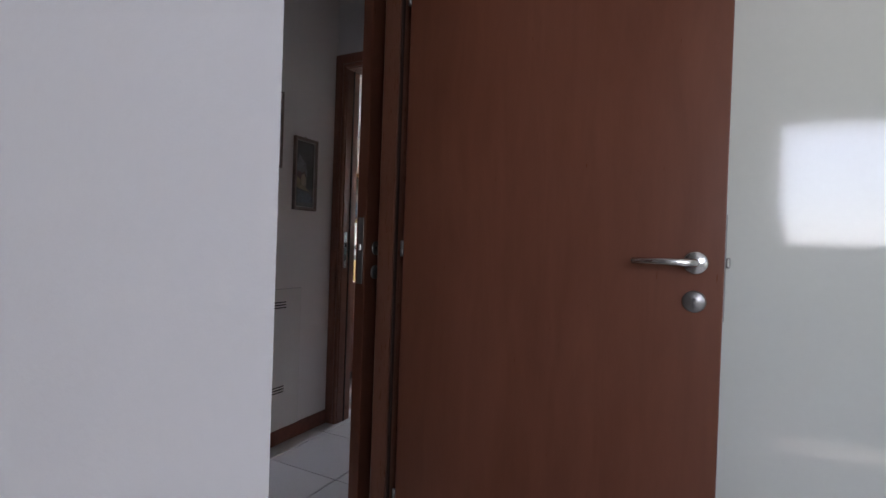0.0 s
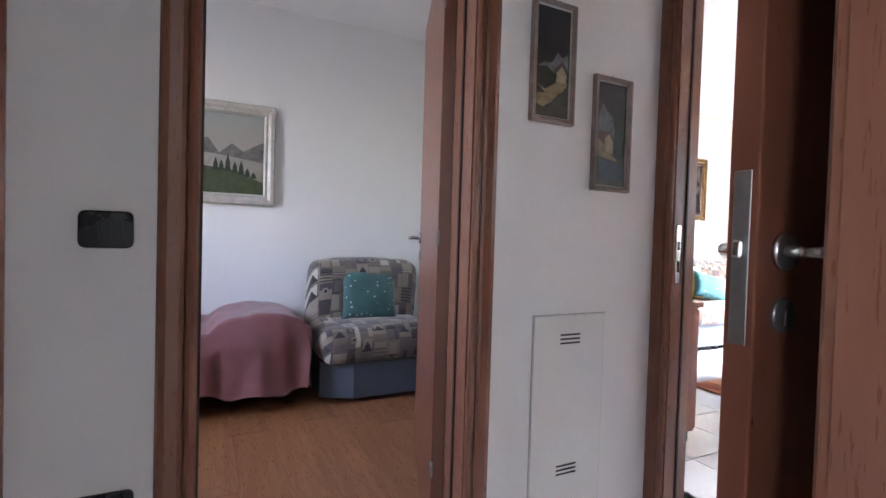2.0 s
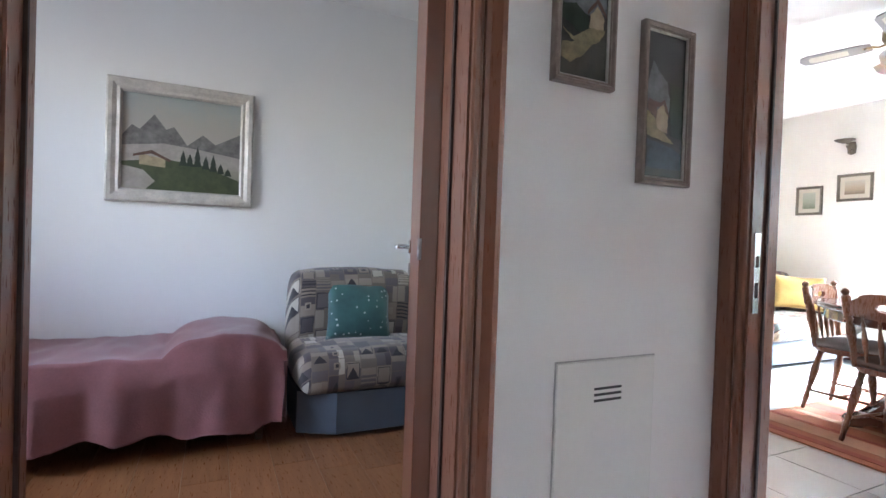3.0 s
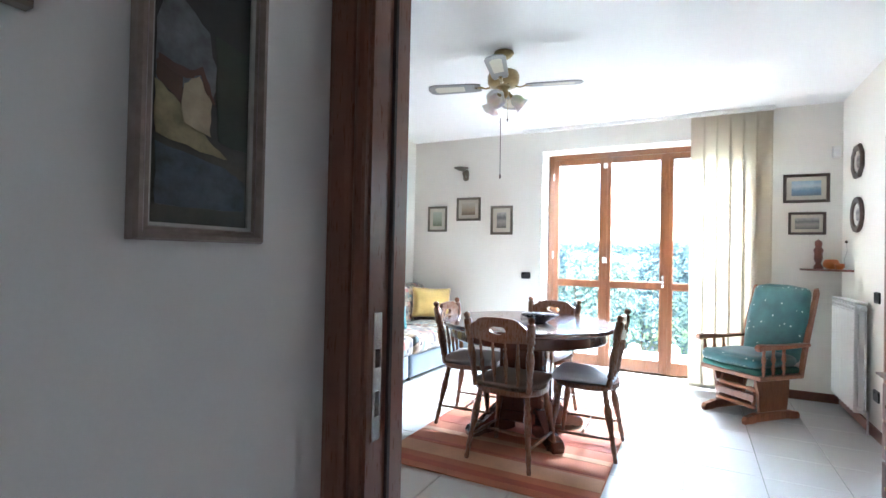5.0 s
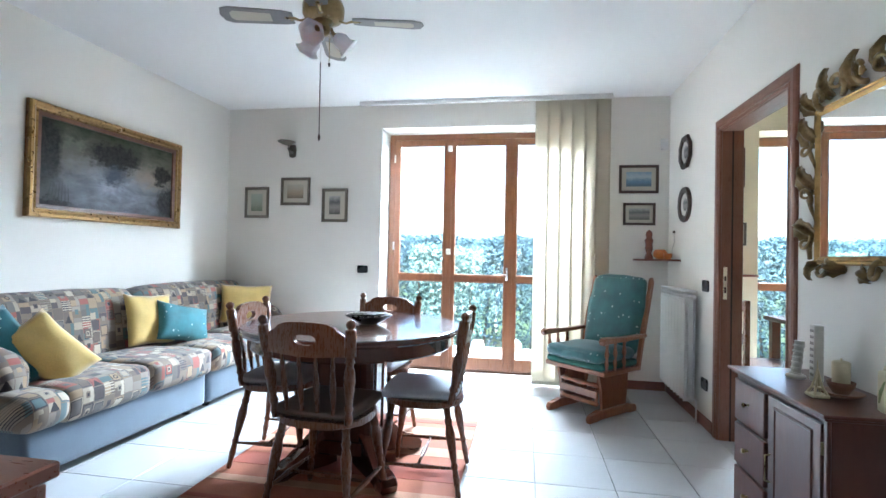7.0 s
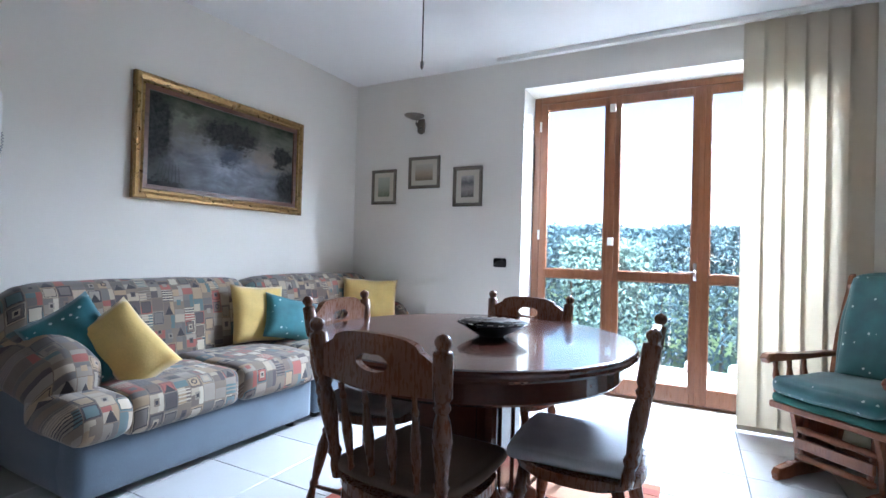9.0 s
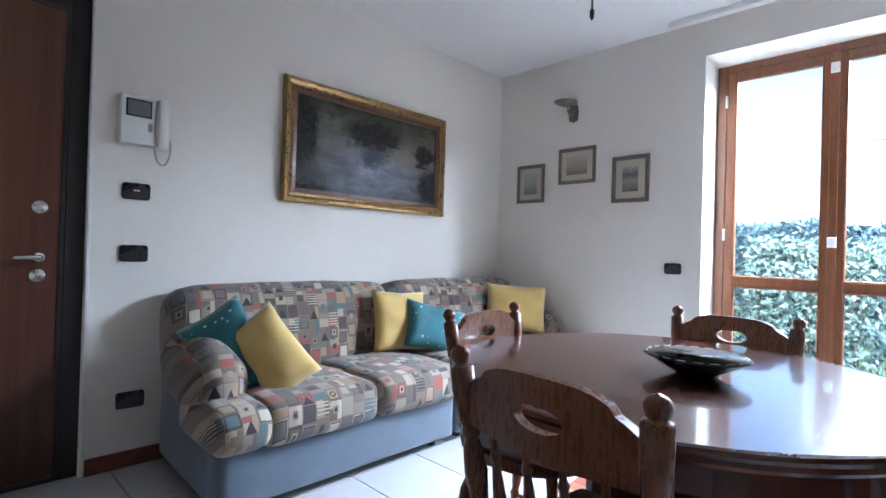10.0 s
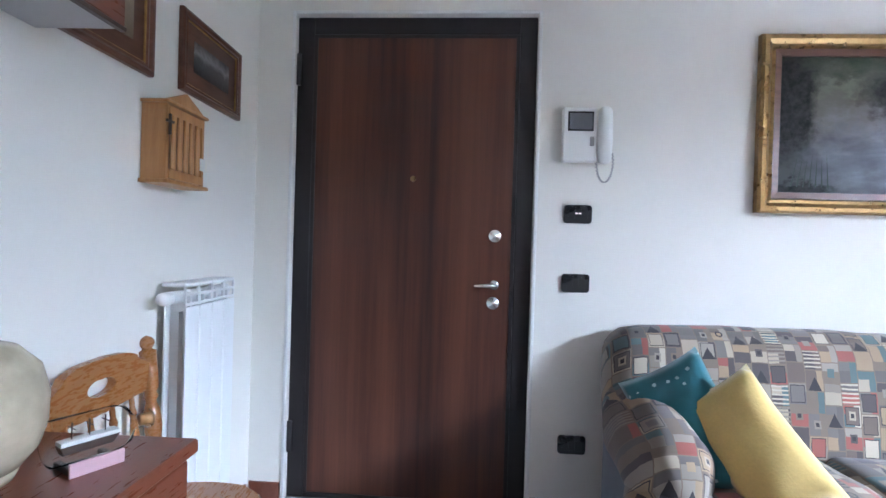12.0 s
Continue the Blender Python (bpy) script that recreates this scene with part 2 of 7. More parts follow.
def banded_walnut(name):
    """Book-matched walnut veneer: soft upright bands of light and dark, with fine grain."""
    m, n, l, b = shader(name)
    band = noise_at(n, l, coords(n, l, (7.5, 7.5, 0.3)), 1.0, 2, 0.5, 0.3)
    g = noise_at(n, l, coords(n, l, (30, 30, 0.8)), 1.6, 5, 0.6, 0.4)
    f = noise_at(n, l, coords(n, l, (120, 120, 3)), 2.0, 3, 0.6)
    both = calc(n, l, "ADD", calc(n, l, "MULTIPLY", band, 0.62), calc(n, l, "ADD", calc(n, l, "MULTIPLY", g, 0.26), calc(n, l, "MULTIPLY", f, 0.12)))
    l.new(ramp(n, l, both, [(0.36, (0.034, 0.012, 0.008)), (0.47, (0.072, 0.024, 0.014)), (0.55, (0.102, 0.035, 0.019)), (0.66, (0.135, 0.049, 0.026))]), b.inputs["Base Color"])
    l.new(ramp(n, l, f, [(0.2, (0.33, 0.33, 0.33)), (0.8, (0.46, 0.46, 0.46))]), b.inputs["Roughness"])
    bump(n, l, f, b, 0.08)
    return m


ENTRY_WOOD = banded_walnut("entry_panel_walnut")
BLACK_STEEL = mottled("black_steel", (0.016, 0.012, 0.012), 0.42, 9, 0.2, 0.08)
TABLE_WOOD = grained("mahogany_table", (0.06, 0.017, 0.010), (0.088, 0.026, 0.014), 0.22, 1, 2.0, 9, coat=0.5)
DRESSER_WOOD = grained("mahogany_dresser", (0.075, 0.02, 0.012), (0.105, 0.03, 0.017), 0.36, 2, 2.5, 9, coat=0.12)
CABINET_WOOD = grained("cherry_cabinet", (0.165, 0.047, 0.024), (0.20, 0.062, 0.031), 0.3, 0, 2.2, 8, coat=0.2)
CHAIR_WOOD = grained("chair_walnut", (0.145, 0.056, 0.025), (0.168, 0.067, 0.031), 0.28, 2, 4, 5, coat=0.25)
CHAIR_LIGHT = grained("chair_honey", (0.31, 0.124, 0.037), (0.34, 0.14, 0.044), 0.28, 0, 4, 5, coat=0.25)
ROCKER_WOOD = grained("rocker_wood", (0.19, 0.068, 0.03), (0.30, 0.115, 0.052), 0.3, 2, 4, 8, coat=0.2)
PINE = grained("pine_box", (0.38, 0.17, 0.055), (0.52, 0.26, 0.1), 0.45, 2, 4, 9)
SOFA_PRINT = patchwork("sofa_print", [(0.04, 0.033, 0.035), (0.50, 0.425, 0.32), (0.195, 0.145, 0.105), (0.25, 0.21, 0.165), (0.135, 0.115, 0.10), (0.34, 0.24, 0.145), (0.085, 0.068, 0.065), (0.30, 0.255, 0.205), (0.31, 0.095, 0.07), (0.15, 0.11, 0.085), (0.10, 0.145, 0.145), (0.40, 0.325, 0.235), (0.165, 0.14, 0.125)])
ARM_PRINT = patchwork("armchair_print", [(0.035, 0.03, 0.035), (0.46, 0.41, 0.34), (0.17, 0.135, 0.11), (0.26, 0.21, 0.165), (0.08, 0.065, 0.07), (0.30, 0.25, 0.2), (0.13, 0.11, 0.11)], (0.085, 0.1), (1, 0, 0), (0, 1, 1))
SUEDE = mottled("blue_suede", (0.092, 0.122, 0.155), 0.9, 5, 0.22, 0.3, 200, sheen=0.4)
YELLOW = mottled("yellow_velvet", (0.61, 0.43, 0.135), 0.8, 9, 0.13, 0.4, 120, sheen=0.4)
TEAL = dotted("teal_print", (0.022, 0.15, 0.17), (0.45, 0.58, 0.57), 22, 0.14)
TEAL_DARK = dotted("teal_armchair_print", (0.03, 0.105, 0.10), (0.42, 0.5, 0.48), 26)
GREEN_PAD = dotted("green_seat_print", (0.028, 0.118, 0.118), (0.5, 0.6, 0.57), 17, 0.12)
DARK_GREEN = mottled("dark_green_cloth", (0.03, 0.12, 0.095), 0.85, 8, 0.2, 0.3, 180)
PINK = mottled("pink_chenille", (0.42, 0.185, 0.19), 0.95, 7, 0.16, 0.6, 110, sheen=0.5)
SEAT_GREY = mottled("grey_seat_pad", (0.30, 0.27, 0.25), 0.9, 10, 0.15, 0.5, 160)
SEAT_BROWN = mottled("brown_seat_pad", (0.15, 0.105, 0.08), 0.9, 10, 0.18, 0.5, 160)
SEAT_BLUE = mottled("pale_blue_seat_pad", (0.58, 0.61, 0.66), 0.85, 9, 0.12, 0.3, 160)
RUG_RED = mottled("rug_rust", (0.34, 0.115, 0.062), 0.95, 3.5, 0.28, 0.8, 130)
RUG_PALE = mottled("rug_pale", (0.44, 0.24, 0.15), 0.95, 4, 0.25, 0.8, 130)
RUG_DARK = mottled("rug_dark_band", (0.29, 0.075, 0.045), 0.95, 4, 0.25, 0.8, 130)
GOLD = mottled("aged_gilt", (0.40, 0.245, 0.085), 0.32, 14, 0.45, 0.5, 60, metal=0.85)
BRONZE = mottled("bronze_gilt", (0.255, 0.175, 0.085), 0.33, 16, 0.7, 0.6, 50, metal=0.8)
BRASS = mottled("aged_brass", (0.30, 0.22, 0.11), 0.3, 12, 0.3, 0.1, metal=0.9)
PEWTER = mottled("pewter_frame", (0.17, 0.145, 0.115), 0.4, 20, 0.3, 0.4, 80, metal=0.4)
SILVER_FRAME = mottled("silvered_frame", (0.47, 0.44, 0.40), 0.5, 12, 0.25, 0.5, 70, metal=0.2)
DARK_FRAME = mottled("dark_frame_wood", (0.055, 0.03, 0.02), 0.4, 12, 0.3, 0.2)
BROWN_FRAME = grained("brown_frame_wood", (0.09, 0.035, 0.02), (0.16, 0.07, 0.04), 0.35, 0, 5, 8)
PASSE = mottled("cream_mount", (0.50, 0.46, 0.37), 0.8, 8, 0.06, 0.1)
CHROME = mottled("satin_chrome", (0.66, 0.66, 0.65), 0.22, 10, 0.08, 0.0, metal=1.0)
STEEL_DARK = mottled("dull_steel", (0.36, 0.35, 0.34), 0.38, 12, 0.15, 0.05, metal=0.9)
PLASTIC_W = mottled("white_plastic", (0.74, 0.73, 0.70), 0.4, 5, 0.03, 0.0)
PLASTIC_B = mottled("black_plastic", (0.014, 0.014, 0.016), 0.28, 8, 0.15, 0.03)
SCREEN = mottled("dark_screen", (0.19, 0.195, 0.20), 0.15, 8, 0.1, 0.0)
ENAMEL = mottled("radiator_enamel", (0.80, 0.80, 0.79), 0.4, 4, 0.015, 0.0)
BLIND = mottled("blind_cloth", (0.60, 0.54, 0.44), 0.9, 5, 0.05, 0.5, 240)
TERRACE = mottled("terrace_paving", (0.62, 0.58, 0.52), 0.8, 1.4, 0.1, 0.4, 60)
LAWN = mottled("lawn", (0.07, 0.11, 0.035), 0.95, 1.2, 0.35, 0.8, 80)
# green hedge leaves with the bluish glare haze mixed into their colour
HAZY_LEAF = mottled("hazy_hedge_leaf", (0.045, 0.085, 0.105), 0.7, 1.4, 0.3, 0.1, 30)
LEAF_L = mottled("bush_leaf", (0.11, 0.17, 0.15), 0.6, 2.0, 0.35, 0.1, 30)
BARK = mottled("bark", (0.08, 0.06, 0.045), 0.9, 10, 0.3, 0.6, 60)
STONE = mottled("pale_stone", (0.50, 0.48, 0.44), 0.85, 6, 0.15, 0.5)
CERAMIC_W = mottled("white_ceramic", (0.62, 0.59, 0.53), 0.35, 12, 0.1, 0.1)
WAX = mottled("cream_wax", (0.62, 0.53, 0.34), 0.5, 10, 0.1, 0.1)
RED_WOOD = mottled("red_figurine", (0.17, 0.045, 0.025), 0.45, 16, 0.4, 0.3)
ORANGE = mottled("orange_glaze", (0.56, 0.15, 0.03), 0.35, 12, 0.2, 0.1)
ALABASTER = mottled("alabaster", (0.47, 0.40, 0.28), 0.2, 9, 0.32, 0.1, 20)
TERRACOTTA = mottled("brown_clay", (0.24, 0.12, 0.07), 0.5, 12, 0.2, 0.2)
PAPER = mottled("white_paper", (0.70, 0.69, 0.67), 0.6, 6, 0.04, 0.0)
RED_PAPER = mottled("red_paper", (0.45, 0.06, 0.05), 0.5, 6, 0.1, 0.0)
PINK_LABEL = mottled("pink_label", (0.60, 0.38, 0.40), 0.6, 8, 0.05, 0.0)
PRINT_BLUE = painted("print_ships", [(0.2, (0.08, 0.12, 0.16)), (0.42, (0.12, 0.22, 0.33)), (0.6, (0.42, 0.48, 0.52)), (0.8, (0.22, 0.33, 0.45))], 12)
PRINT_GREY = painted("print_town", [(0.2, (0.10, 0.09, 0.08)), (0.45, (0.28, 0.26, 0.23)), (0.6, (0.10, 0.10, 0.10)), (0.8, (0.40, 0.38, 0.35))], 14)
PRINT_GREEN = painted("print_birds", [(0.2, (0.13, 0.16, 0.10)), (0.5, (0.30, 0.33, 0.25)), (0.8, (0.38, 0.39, 0.33))], 12)
PRINT_BROWN = painted("print_field", [(0.2, (0.16, 0.12, 0.08)), (0.5, (0.36, 0.29, 0.20)), (0.8, (0.42, 0.39, 0.32))], 12)
PRINT_DARK = painted("print_engraving", [(0.2, (0.03, 0.03, 0.03)), (0.5, (0.10, 0.10, 0.10)), (0.62, (0.30, 0.30, 0.29)), (0.85, (0.05, 0.045, 0.04))], 16)

NIGHT_CANVAS = painted("village_canvas", [(0.1, (0.012, 0.017, 0.022)), (0.3, (0.05, 0.05, 0.04)), (0.42, (0.024, 0.02, 0.018)), (0.6, (0.012, 0.012, 0.014)), (0.9, (0.016, 0.018, 0.022))], 7, 1.2, 0.45, None, 0.28)
SKY_CANVAS = painted("mountain_sky_canvas", [(0.15, (0.10, 0.12, 0.07)), (0.45, (0.36, 0.32, 0.28)), (0.65, (0.33, 0.31, 0.27)), (0.9, (0.25, 0.30, 0.31))], 3.0, 1.0, 0.35, None, 0.4)
PAINT_ROCK = mottled("paint_rock", (0.13, 0.12, 0.115), 0.5, 16, 0.5, 0.3)
PAINT_SNOW = mottled("paint_pale", (0.30, 0.27, 0.24), 0.5, 16, 0.2, 0.3)
PAINT_MEADOW = mottled("paint_meadow", (0.05, 0.062, 0.028), 0.5, 18, 0.35, 0.3)
PAINT_PINE = mottled("paint_pine", (0.018, 0.028, 0.018), 0.5, 30, 0.3, 0.3)
NIGHT_ROCK = mottled("night_rock", (0.125, 0.13, 0.14), 0.5, 30, 0.5, 0.3)
NIGHT_PATH = mottled("night_path", (0.24, 0.20, 0.11), 0.5, 40, 0.5, 0.3)
NIGHT_HOUSE = mottled("night_house", (0.36, 0.29, 0.19), 0.5, 40, 0.3, 0.3)
NIGHT_WATER = mottled("night_water", (0.035, 0.05, 0.065), 0.4, 45, 0.7, 0.3)
TAUPE_FRAME = mottled("taupe_frame", (0.25, 0.19, 0.165), 0.42, 22, 0.25, 0.5, 90, metal=0.15)
PAINT_HOUSE = mottled("paint_house", (0.30, 0.24, 0.15), 0.5, 30, 0.2, 0.3)
PAINT_ROOF = mottled("paint_roof", (0.09, 0.045, 0.03), 0.5, 30, 0.3, 0.3)


def river_canvas():
    """Misty river landscape: dark trees over pale water, broken by brushwork."""
    m, n, l, b = shader("river_canvas")
    tc, sep = n.new("ShaderNodeTexCoord"), n.new("ShaderNodeSeparateXYZ")
    v = tc.outputs["Object"]
    l.new(v, sep.inputs[0])
    w1, w2 = noise_at(n, l, v, 7, 6, 0.65), noise_at(n, l, coords(n, l, (1, 1, 1.7)), 13, 6, 0.65)
    x = calc(n, l, "ADD", sep.outputs["X"], calc(n, l, "MULTIPLY", calc(n, l, "SUBTRACT", w1, 0.5), 0.30))
    z = calc(n, l, "ADD", sep.outputs["Z"], calc(n, l, "MULTIPLY", calc(n, l, "SUBTRACT", w2, 0.5), 0.24))

    def mass(cx, cz, rx, rz, lo=0.7, hi=1.15):
        dx = calc(n, l, "DIVIDE", calc(n, l, "SUBTRACT", x, cx), rx)
        dz = calc(n, l, "DIVIDE", calc(n, l, "SUBTRACT", z, cz), rz)
        d = calc(n, l, "SQRT", calc(n, l, "ADD", calc(n, l, "MULTIPLY", dx, dx), calc(n, l, "MULTIPLY", dz, dz)))
        return ramp(n, l, calc(n, l, "MULTIPLY", d, 0.5), [(lo * 0.5, (1, 1, 1)), (hi * 0.5, (0, 0, 0))])
    streak = noise_at(n, l, coords(n, l, (1, 1, 2.4)), 5.5, 5, 0.55, 0.5)
    c = ramp(n, l, calc(n, l, "ADD", z, calc(n, l, "MULTIPLY", streak, 0.22)), [(0.0, (0.06, 0.06, 0.055)), (0.12, (0.15, 0.135, 0.115)), (0.28, (0.11, 0.11, 0.08)), (0.42, (0.03, 0.042, 0.022))])
    pale = ramp(n, l, streak, [(0.3, (0.13, 0.14, 0.165)), (0.7, (0.34, 0.36, 0.40))])
    c = mixc(n, l, mass(0.02, -0.12, 0.42, 0.19, 0.1, 1.35), c, pale)
    c = mixc(n, l, mass(0.36, 0.03, 0.2, 0.1, 0.1, 1.2), c, (0.24, 0.20, 0.16))
    c = mixc(n, l, mass(-0.28, 0.16, 0.2, 0.035, 0.2, 1.3), c, (0.15, 0.155, 0.11))
    dark = ramp(n, l, noise_at(n, l, v, 34, 5, 0.7), [(0.35, (0.006, 0.007, 0.006)), (0.7, (0.045, 0.042, 0.036))])
    for t in ((0.0, 0.13, 0.25, 0.11), (-0.55, 0.08, 0.14, 0.24), (0.47, 0.06, 0.10, 0.085), (0.55, -0.17, 0.15, 0.13), (-0.5, -0.28, 0.14, 0.05)):
        c = mixc(n, l, mass(*t), c, dark)
    c = mixc(n, l, mass(0.0, -0.02, 0.13, 0.085, 0.3, 1.2), c, (0.055, 0.065, 0.085))
    l.new(c, b.inputs["Base Color"])
    b.inputs["Roughness"].default_value, b.inputs["Specular IOR Level"].default_value = 0.55, 0.2
    bump(n, l, noise_at(n, l, v, 60, 4), b, 0.25, 0.001)
    return m


BIG_CANVAS = river_canvas()
OLD_GILT = mottled("worn_gilt", (0.33, 0.205, 0.085), 0.3, 40, 0.28, 0.3, 70, metal=0.9)


def clear_glass(name, rough=0.0, color=(1, 1, 1), ior=1.45):
    m, n, l, b = shader(name)
    g, t, mix, fr = n.new("ShaderNodeBsdfGlossy"), n.new("ShaderNodeBsdfTransparent"), n.new("ShaderNodeMixShader"), n.new("ShaderNodeFresnel")
    g.inputs["Roughness"].default_value = rough
    t.inputs["Color"].default_value = (*color, 1)
    fr.inputs["IOR"].default_value = ior
    l.new(fr.outputs[0], mix.inputs[0]), l.new(t.outputs[0], mix.inputs[1]), l.new(g.outputs[0], mix.inputs[2])
    l.new(mix.outputs[0], n["Material Output"].inputs["Surface"])
    return m


GREY_BLADE = mottled("grey_blade", (0.22, 0.21, 0.205), 0.45, 8, 0.15, 0.1)
SUEDE_DARK = mottled("dark_blue_cloth", (0.075, 0.095, 0.125), 0.9, 6, 0.2, 0.3, 180)
GREEN_WAX = mottled("green_wax", (0.30, 0.33, 0.16), 0.45, 10, 0.15, 0.1)
PILOT, _pn, _pk, _pb = shader("pilot_display")
_pb.inputs["Base Color"].default_value = (0.6, 0.5, 0.48, 1)
_pb.inputs["Emission Color"].default_value, _pb.inputs["Emission Strength"].default_value = (1.0, 0.75, 0.7, 1), 0.12
GLASS = clear_glass("pane_glass", 0.0, (0.95, 0.97, 0.97))
BOTTLE_GLASS = clear_glass("bottle_glass", 0.08, (0.97, 0.98, 0.97), 1.07)
FROST, _fn, _fl, _fb = shader("frosted_shade")
_fb.inputs["Base Color"].default_value = (0.78, 0.78, 0.77, 1)
_fb.inputs["Roughness"].default_value, _fb.inputs["Transmission Weight"].default_value = 0.45, 0.35
_fb.inputs["Subsurface Weight"].default_value = 0.2
bump(_fn, _fl, noise_at(_fn, _fl, coords(_fn, _fl), 40, 3), _fb, 0.1)
MIRROR, _mn, _ml, _mb = shader("mirror_silver")
_mb.inputs["Base Color"].default_value, _mb.inputs["Metallic"].default_value, _mb.inputs["Roughness"].default_value = (0.86, 0.88, 0.87, 1), 1.0, 0.015
_bn, _bl, _bb = BLIND.node_tree.nodes, BLIND.node_tree.links, BLIND.node_tree.nodes["Principled BSDF"]
_tr, _mx = _bn.new("ShaderNodeBsdfTranslucent"), _bn.new("ShaderNodeMixShader")
_tr.inputs["Color"].default_value, _mx.inputs[0].default_value = (0.62, 0.55, 0.43, 1), 0.33
_bl.new(_bb.outputs[0], _mx.inputs[1]), _bl.new(_tr.outputs[0], _mx.inputs[2])
_bl.new(_mx.outputs[0], _bn["Material Output"].inputs["Surface"])

# ---- mesh helpers ----
def part(name, bm, material, parent=None, label="", smooth=False, at=None):
    """Links a bmesh as one mesh object, under a thing or a part if one is given."""
    bmesh.ops.recalc_face_normals(bm, faces=bm.faces)
    me = bpy.data.meshes.new(name)
    bm.to_mesh(me)
    bm.free()
    me.materials.append(material)
    if smooth:
        for p in me.polygons:
            p.use_smooth = True
    ob = new(name, me)
    if parent:
        ob.parent = parent
    if at is not None:
        ob.matrix_basis = at
    return tagged(ob, label) if label else ob


def thing(name, m, label, category, group="", kind=""):
    ob = new(name)
    ob.empty_display_size = 0.1
    ob.matrix_basis = m
    return tagged(ob, label, category, group, kind)


def structure(name, bm, material, label="", category="wall"):
    return tagged(part(name, bm, material), label, category, "", "structure")


def box(bm, x0, y0, z0, x1, y1, z1, bevel=0.0, seg=1):
    r = bmesh.ops.create_cube(bm, size=1)
    vs = r["verts"]
    for v in vs:
        v.co = Vector(((x0 + x1) / 2 + v.co.x * (x1 - x0), (y0 + y1) / 2 + v.co.y * (y1 - y0), (z0 + z1) / 2 + v.co.z * (z1 - z0)))
    if bevel:
        es = list({e for v in vs for e in v.link_edges})
        bmesh.ops.bevel(bm, geom=es, offset=bevel, segments=seg, affect="EDGES", profile=0.5)
    return bm


def boxes(*items, bevel=0.0, seg=1):
    bm = bmesh.new()
    for it in items:
        box(bm, *it, bevel=bevel, seg=seg)
    return bm


def lathe(bm, profile, segs=16, m=None, flutes=0, depth=0.0):
    """Turns (radius, height) pairs round z."""
    m = m or Matrix.Identity(4)
    rings = []
    for r, z in profile:
        ring = []
        for k in range(segs):
            a = 2 * math.pi * k / segs
            rr = r * (1 + depth * math.cos(flutes * a)) if flutes else r
            ring.append(bm.verts.new(m @ Vector((rr * math.cos(a), rr * math.sin(a), z))))
        rings.append(ring)
    for a, b in zip(rings, rings[1:]):
        for k in range(segs):
            bm.faces.new((a[k], a[(k + 1) % segs], b[(k + 1) % segs], b[k]))
    if profile[0][0] > 0.0005:
        bm.faces.new(rings[0][::-1])
    if profile[-1][0] > 0.0005:
        bm.faces.new(rings[-1])
    return bm


def turned(bm, a, b, profile, segs=10):
    """A lathe piece between two points; profile in (radius, share of the length)."""
    a, b = Vector(a), Vector(b)
    m = Matrix.Translation(a) @ (b - a).to_track_quat("Z", "Y").to_matrix().to_4x4()
    n = (b - a).length
    return lathe(bm, [(r, s * n) for r, s in profile], segs, m)


def tube(bm, pts, radii, segs=8, flat=1.0):
    """A tube through points; radii one for all or one each."""
    pts = [Vector(p) for p in pts]
    if isinstance(radii, (int, float)):
        radii = [radii] * len(pts)
    rings = []
    for i, p in enumerate(pts):
        d = (pts[min(i + 1, len(pts) - 1)] - pts[max(i - 1, 0)]).normalized()
        q = d.to_track_quat("Z", "Y").to_matrix()
        rings.append([bm.verts.new(p + q @ Vector((radii[i] * math.cos(2 * math.pi * k / segs), flat * radii[i] * math.sin(2 * math.pi * k / segs), 0))) for k in range(segs)])
    for a, b in zip(rings, rings[1:]):
        for k in range(segs):
            bm.faces.new((a[k], a[(k + 1) % segs], b[(k + 1) % segs], b[k]))
    bm.faces.new(rings[0][::-1]), bm.faces.new(rings[-1])
    return bm


def prism(bm, outline, depth, m=None, bevel=0.0):
    """An outline of (x, z) made solid from y = 0 to depth."""
    m = m or Matrix.Identity(4)
    front = [bm.verts.new(m @ Vector((x, 0, z))) for x, z in outline]
    back = [bm.verts.new(m @ Vector((x, depth, z))) for x, z in outline]
    n = len(outline)
    fs = [bm.faces.new(front), bm.faces.new(back[::-1])]
    for k in range(n):
        fs.append(bm.faces.new((front[k], back[k], back[(k + 1) % n], front[(k + 1) % n])))
    if bevel:
        es = [e for e in bm.edges if e.verts[0] in front and e.verts[1] in front or e.verts[0] in back and e.verts[1] in back]
        bmesh.ops.bevel(bm, geom=es, offset=bevel, segments=1, affect="EDGES")
    return bm


def rect_sweep(bm, w, h, profile, m=None):
    """A mitred frame round w x h in the plane y = 0, centred, facing -y; profile of (inset, proud)."""
    m = m or Matrix.Identity(4)
    loops = []
    for o, d in profile:
        x, z = w / 2 - o, h / 2 - o
        loops.append([bm.verts.new(m @ Vector(p)) for p in ((-x, -d, -z), (x, -d, -z), (x, -d, z), (-x, -d, z))])
    for a, b in zip(loops, loops[1:]):
        for k in range(4):
            bm.faces.new((a[k], a[(k + 1) % 4], b[(k + 1) % 4], b[k]))
    return bm


def casing_sweep(bm, w, h, profile):
    """A door casing on three sides of an opening w x h, centred on x, facing -y; profile of (out, proud)."""
    loops = []
    for o, d in profile:
        loops.append([bm.verts.new(p) for p in ((-w / 2 - o, -d, 0), (-w / 2 - o, -d, h + o), (w / 2 + o, -d, h + o), (w / 2 + o, -d, 0))])
    for a, b in zip(loops, loops[1:]):
        for k in range(3):
            bm.faces.new((a[k], a[k + 1], b[k + 1], b[k]))
    return bm


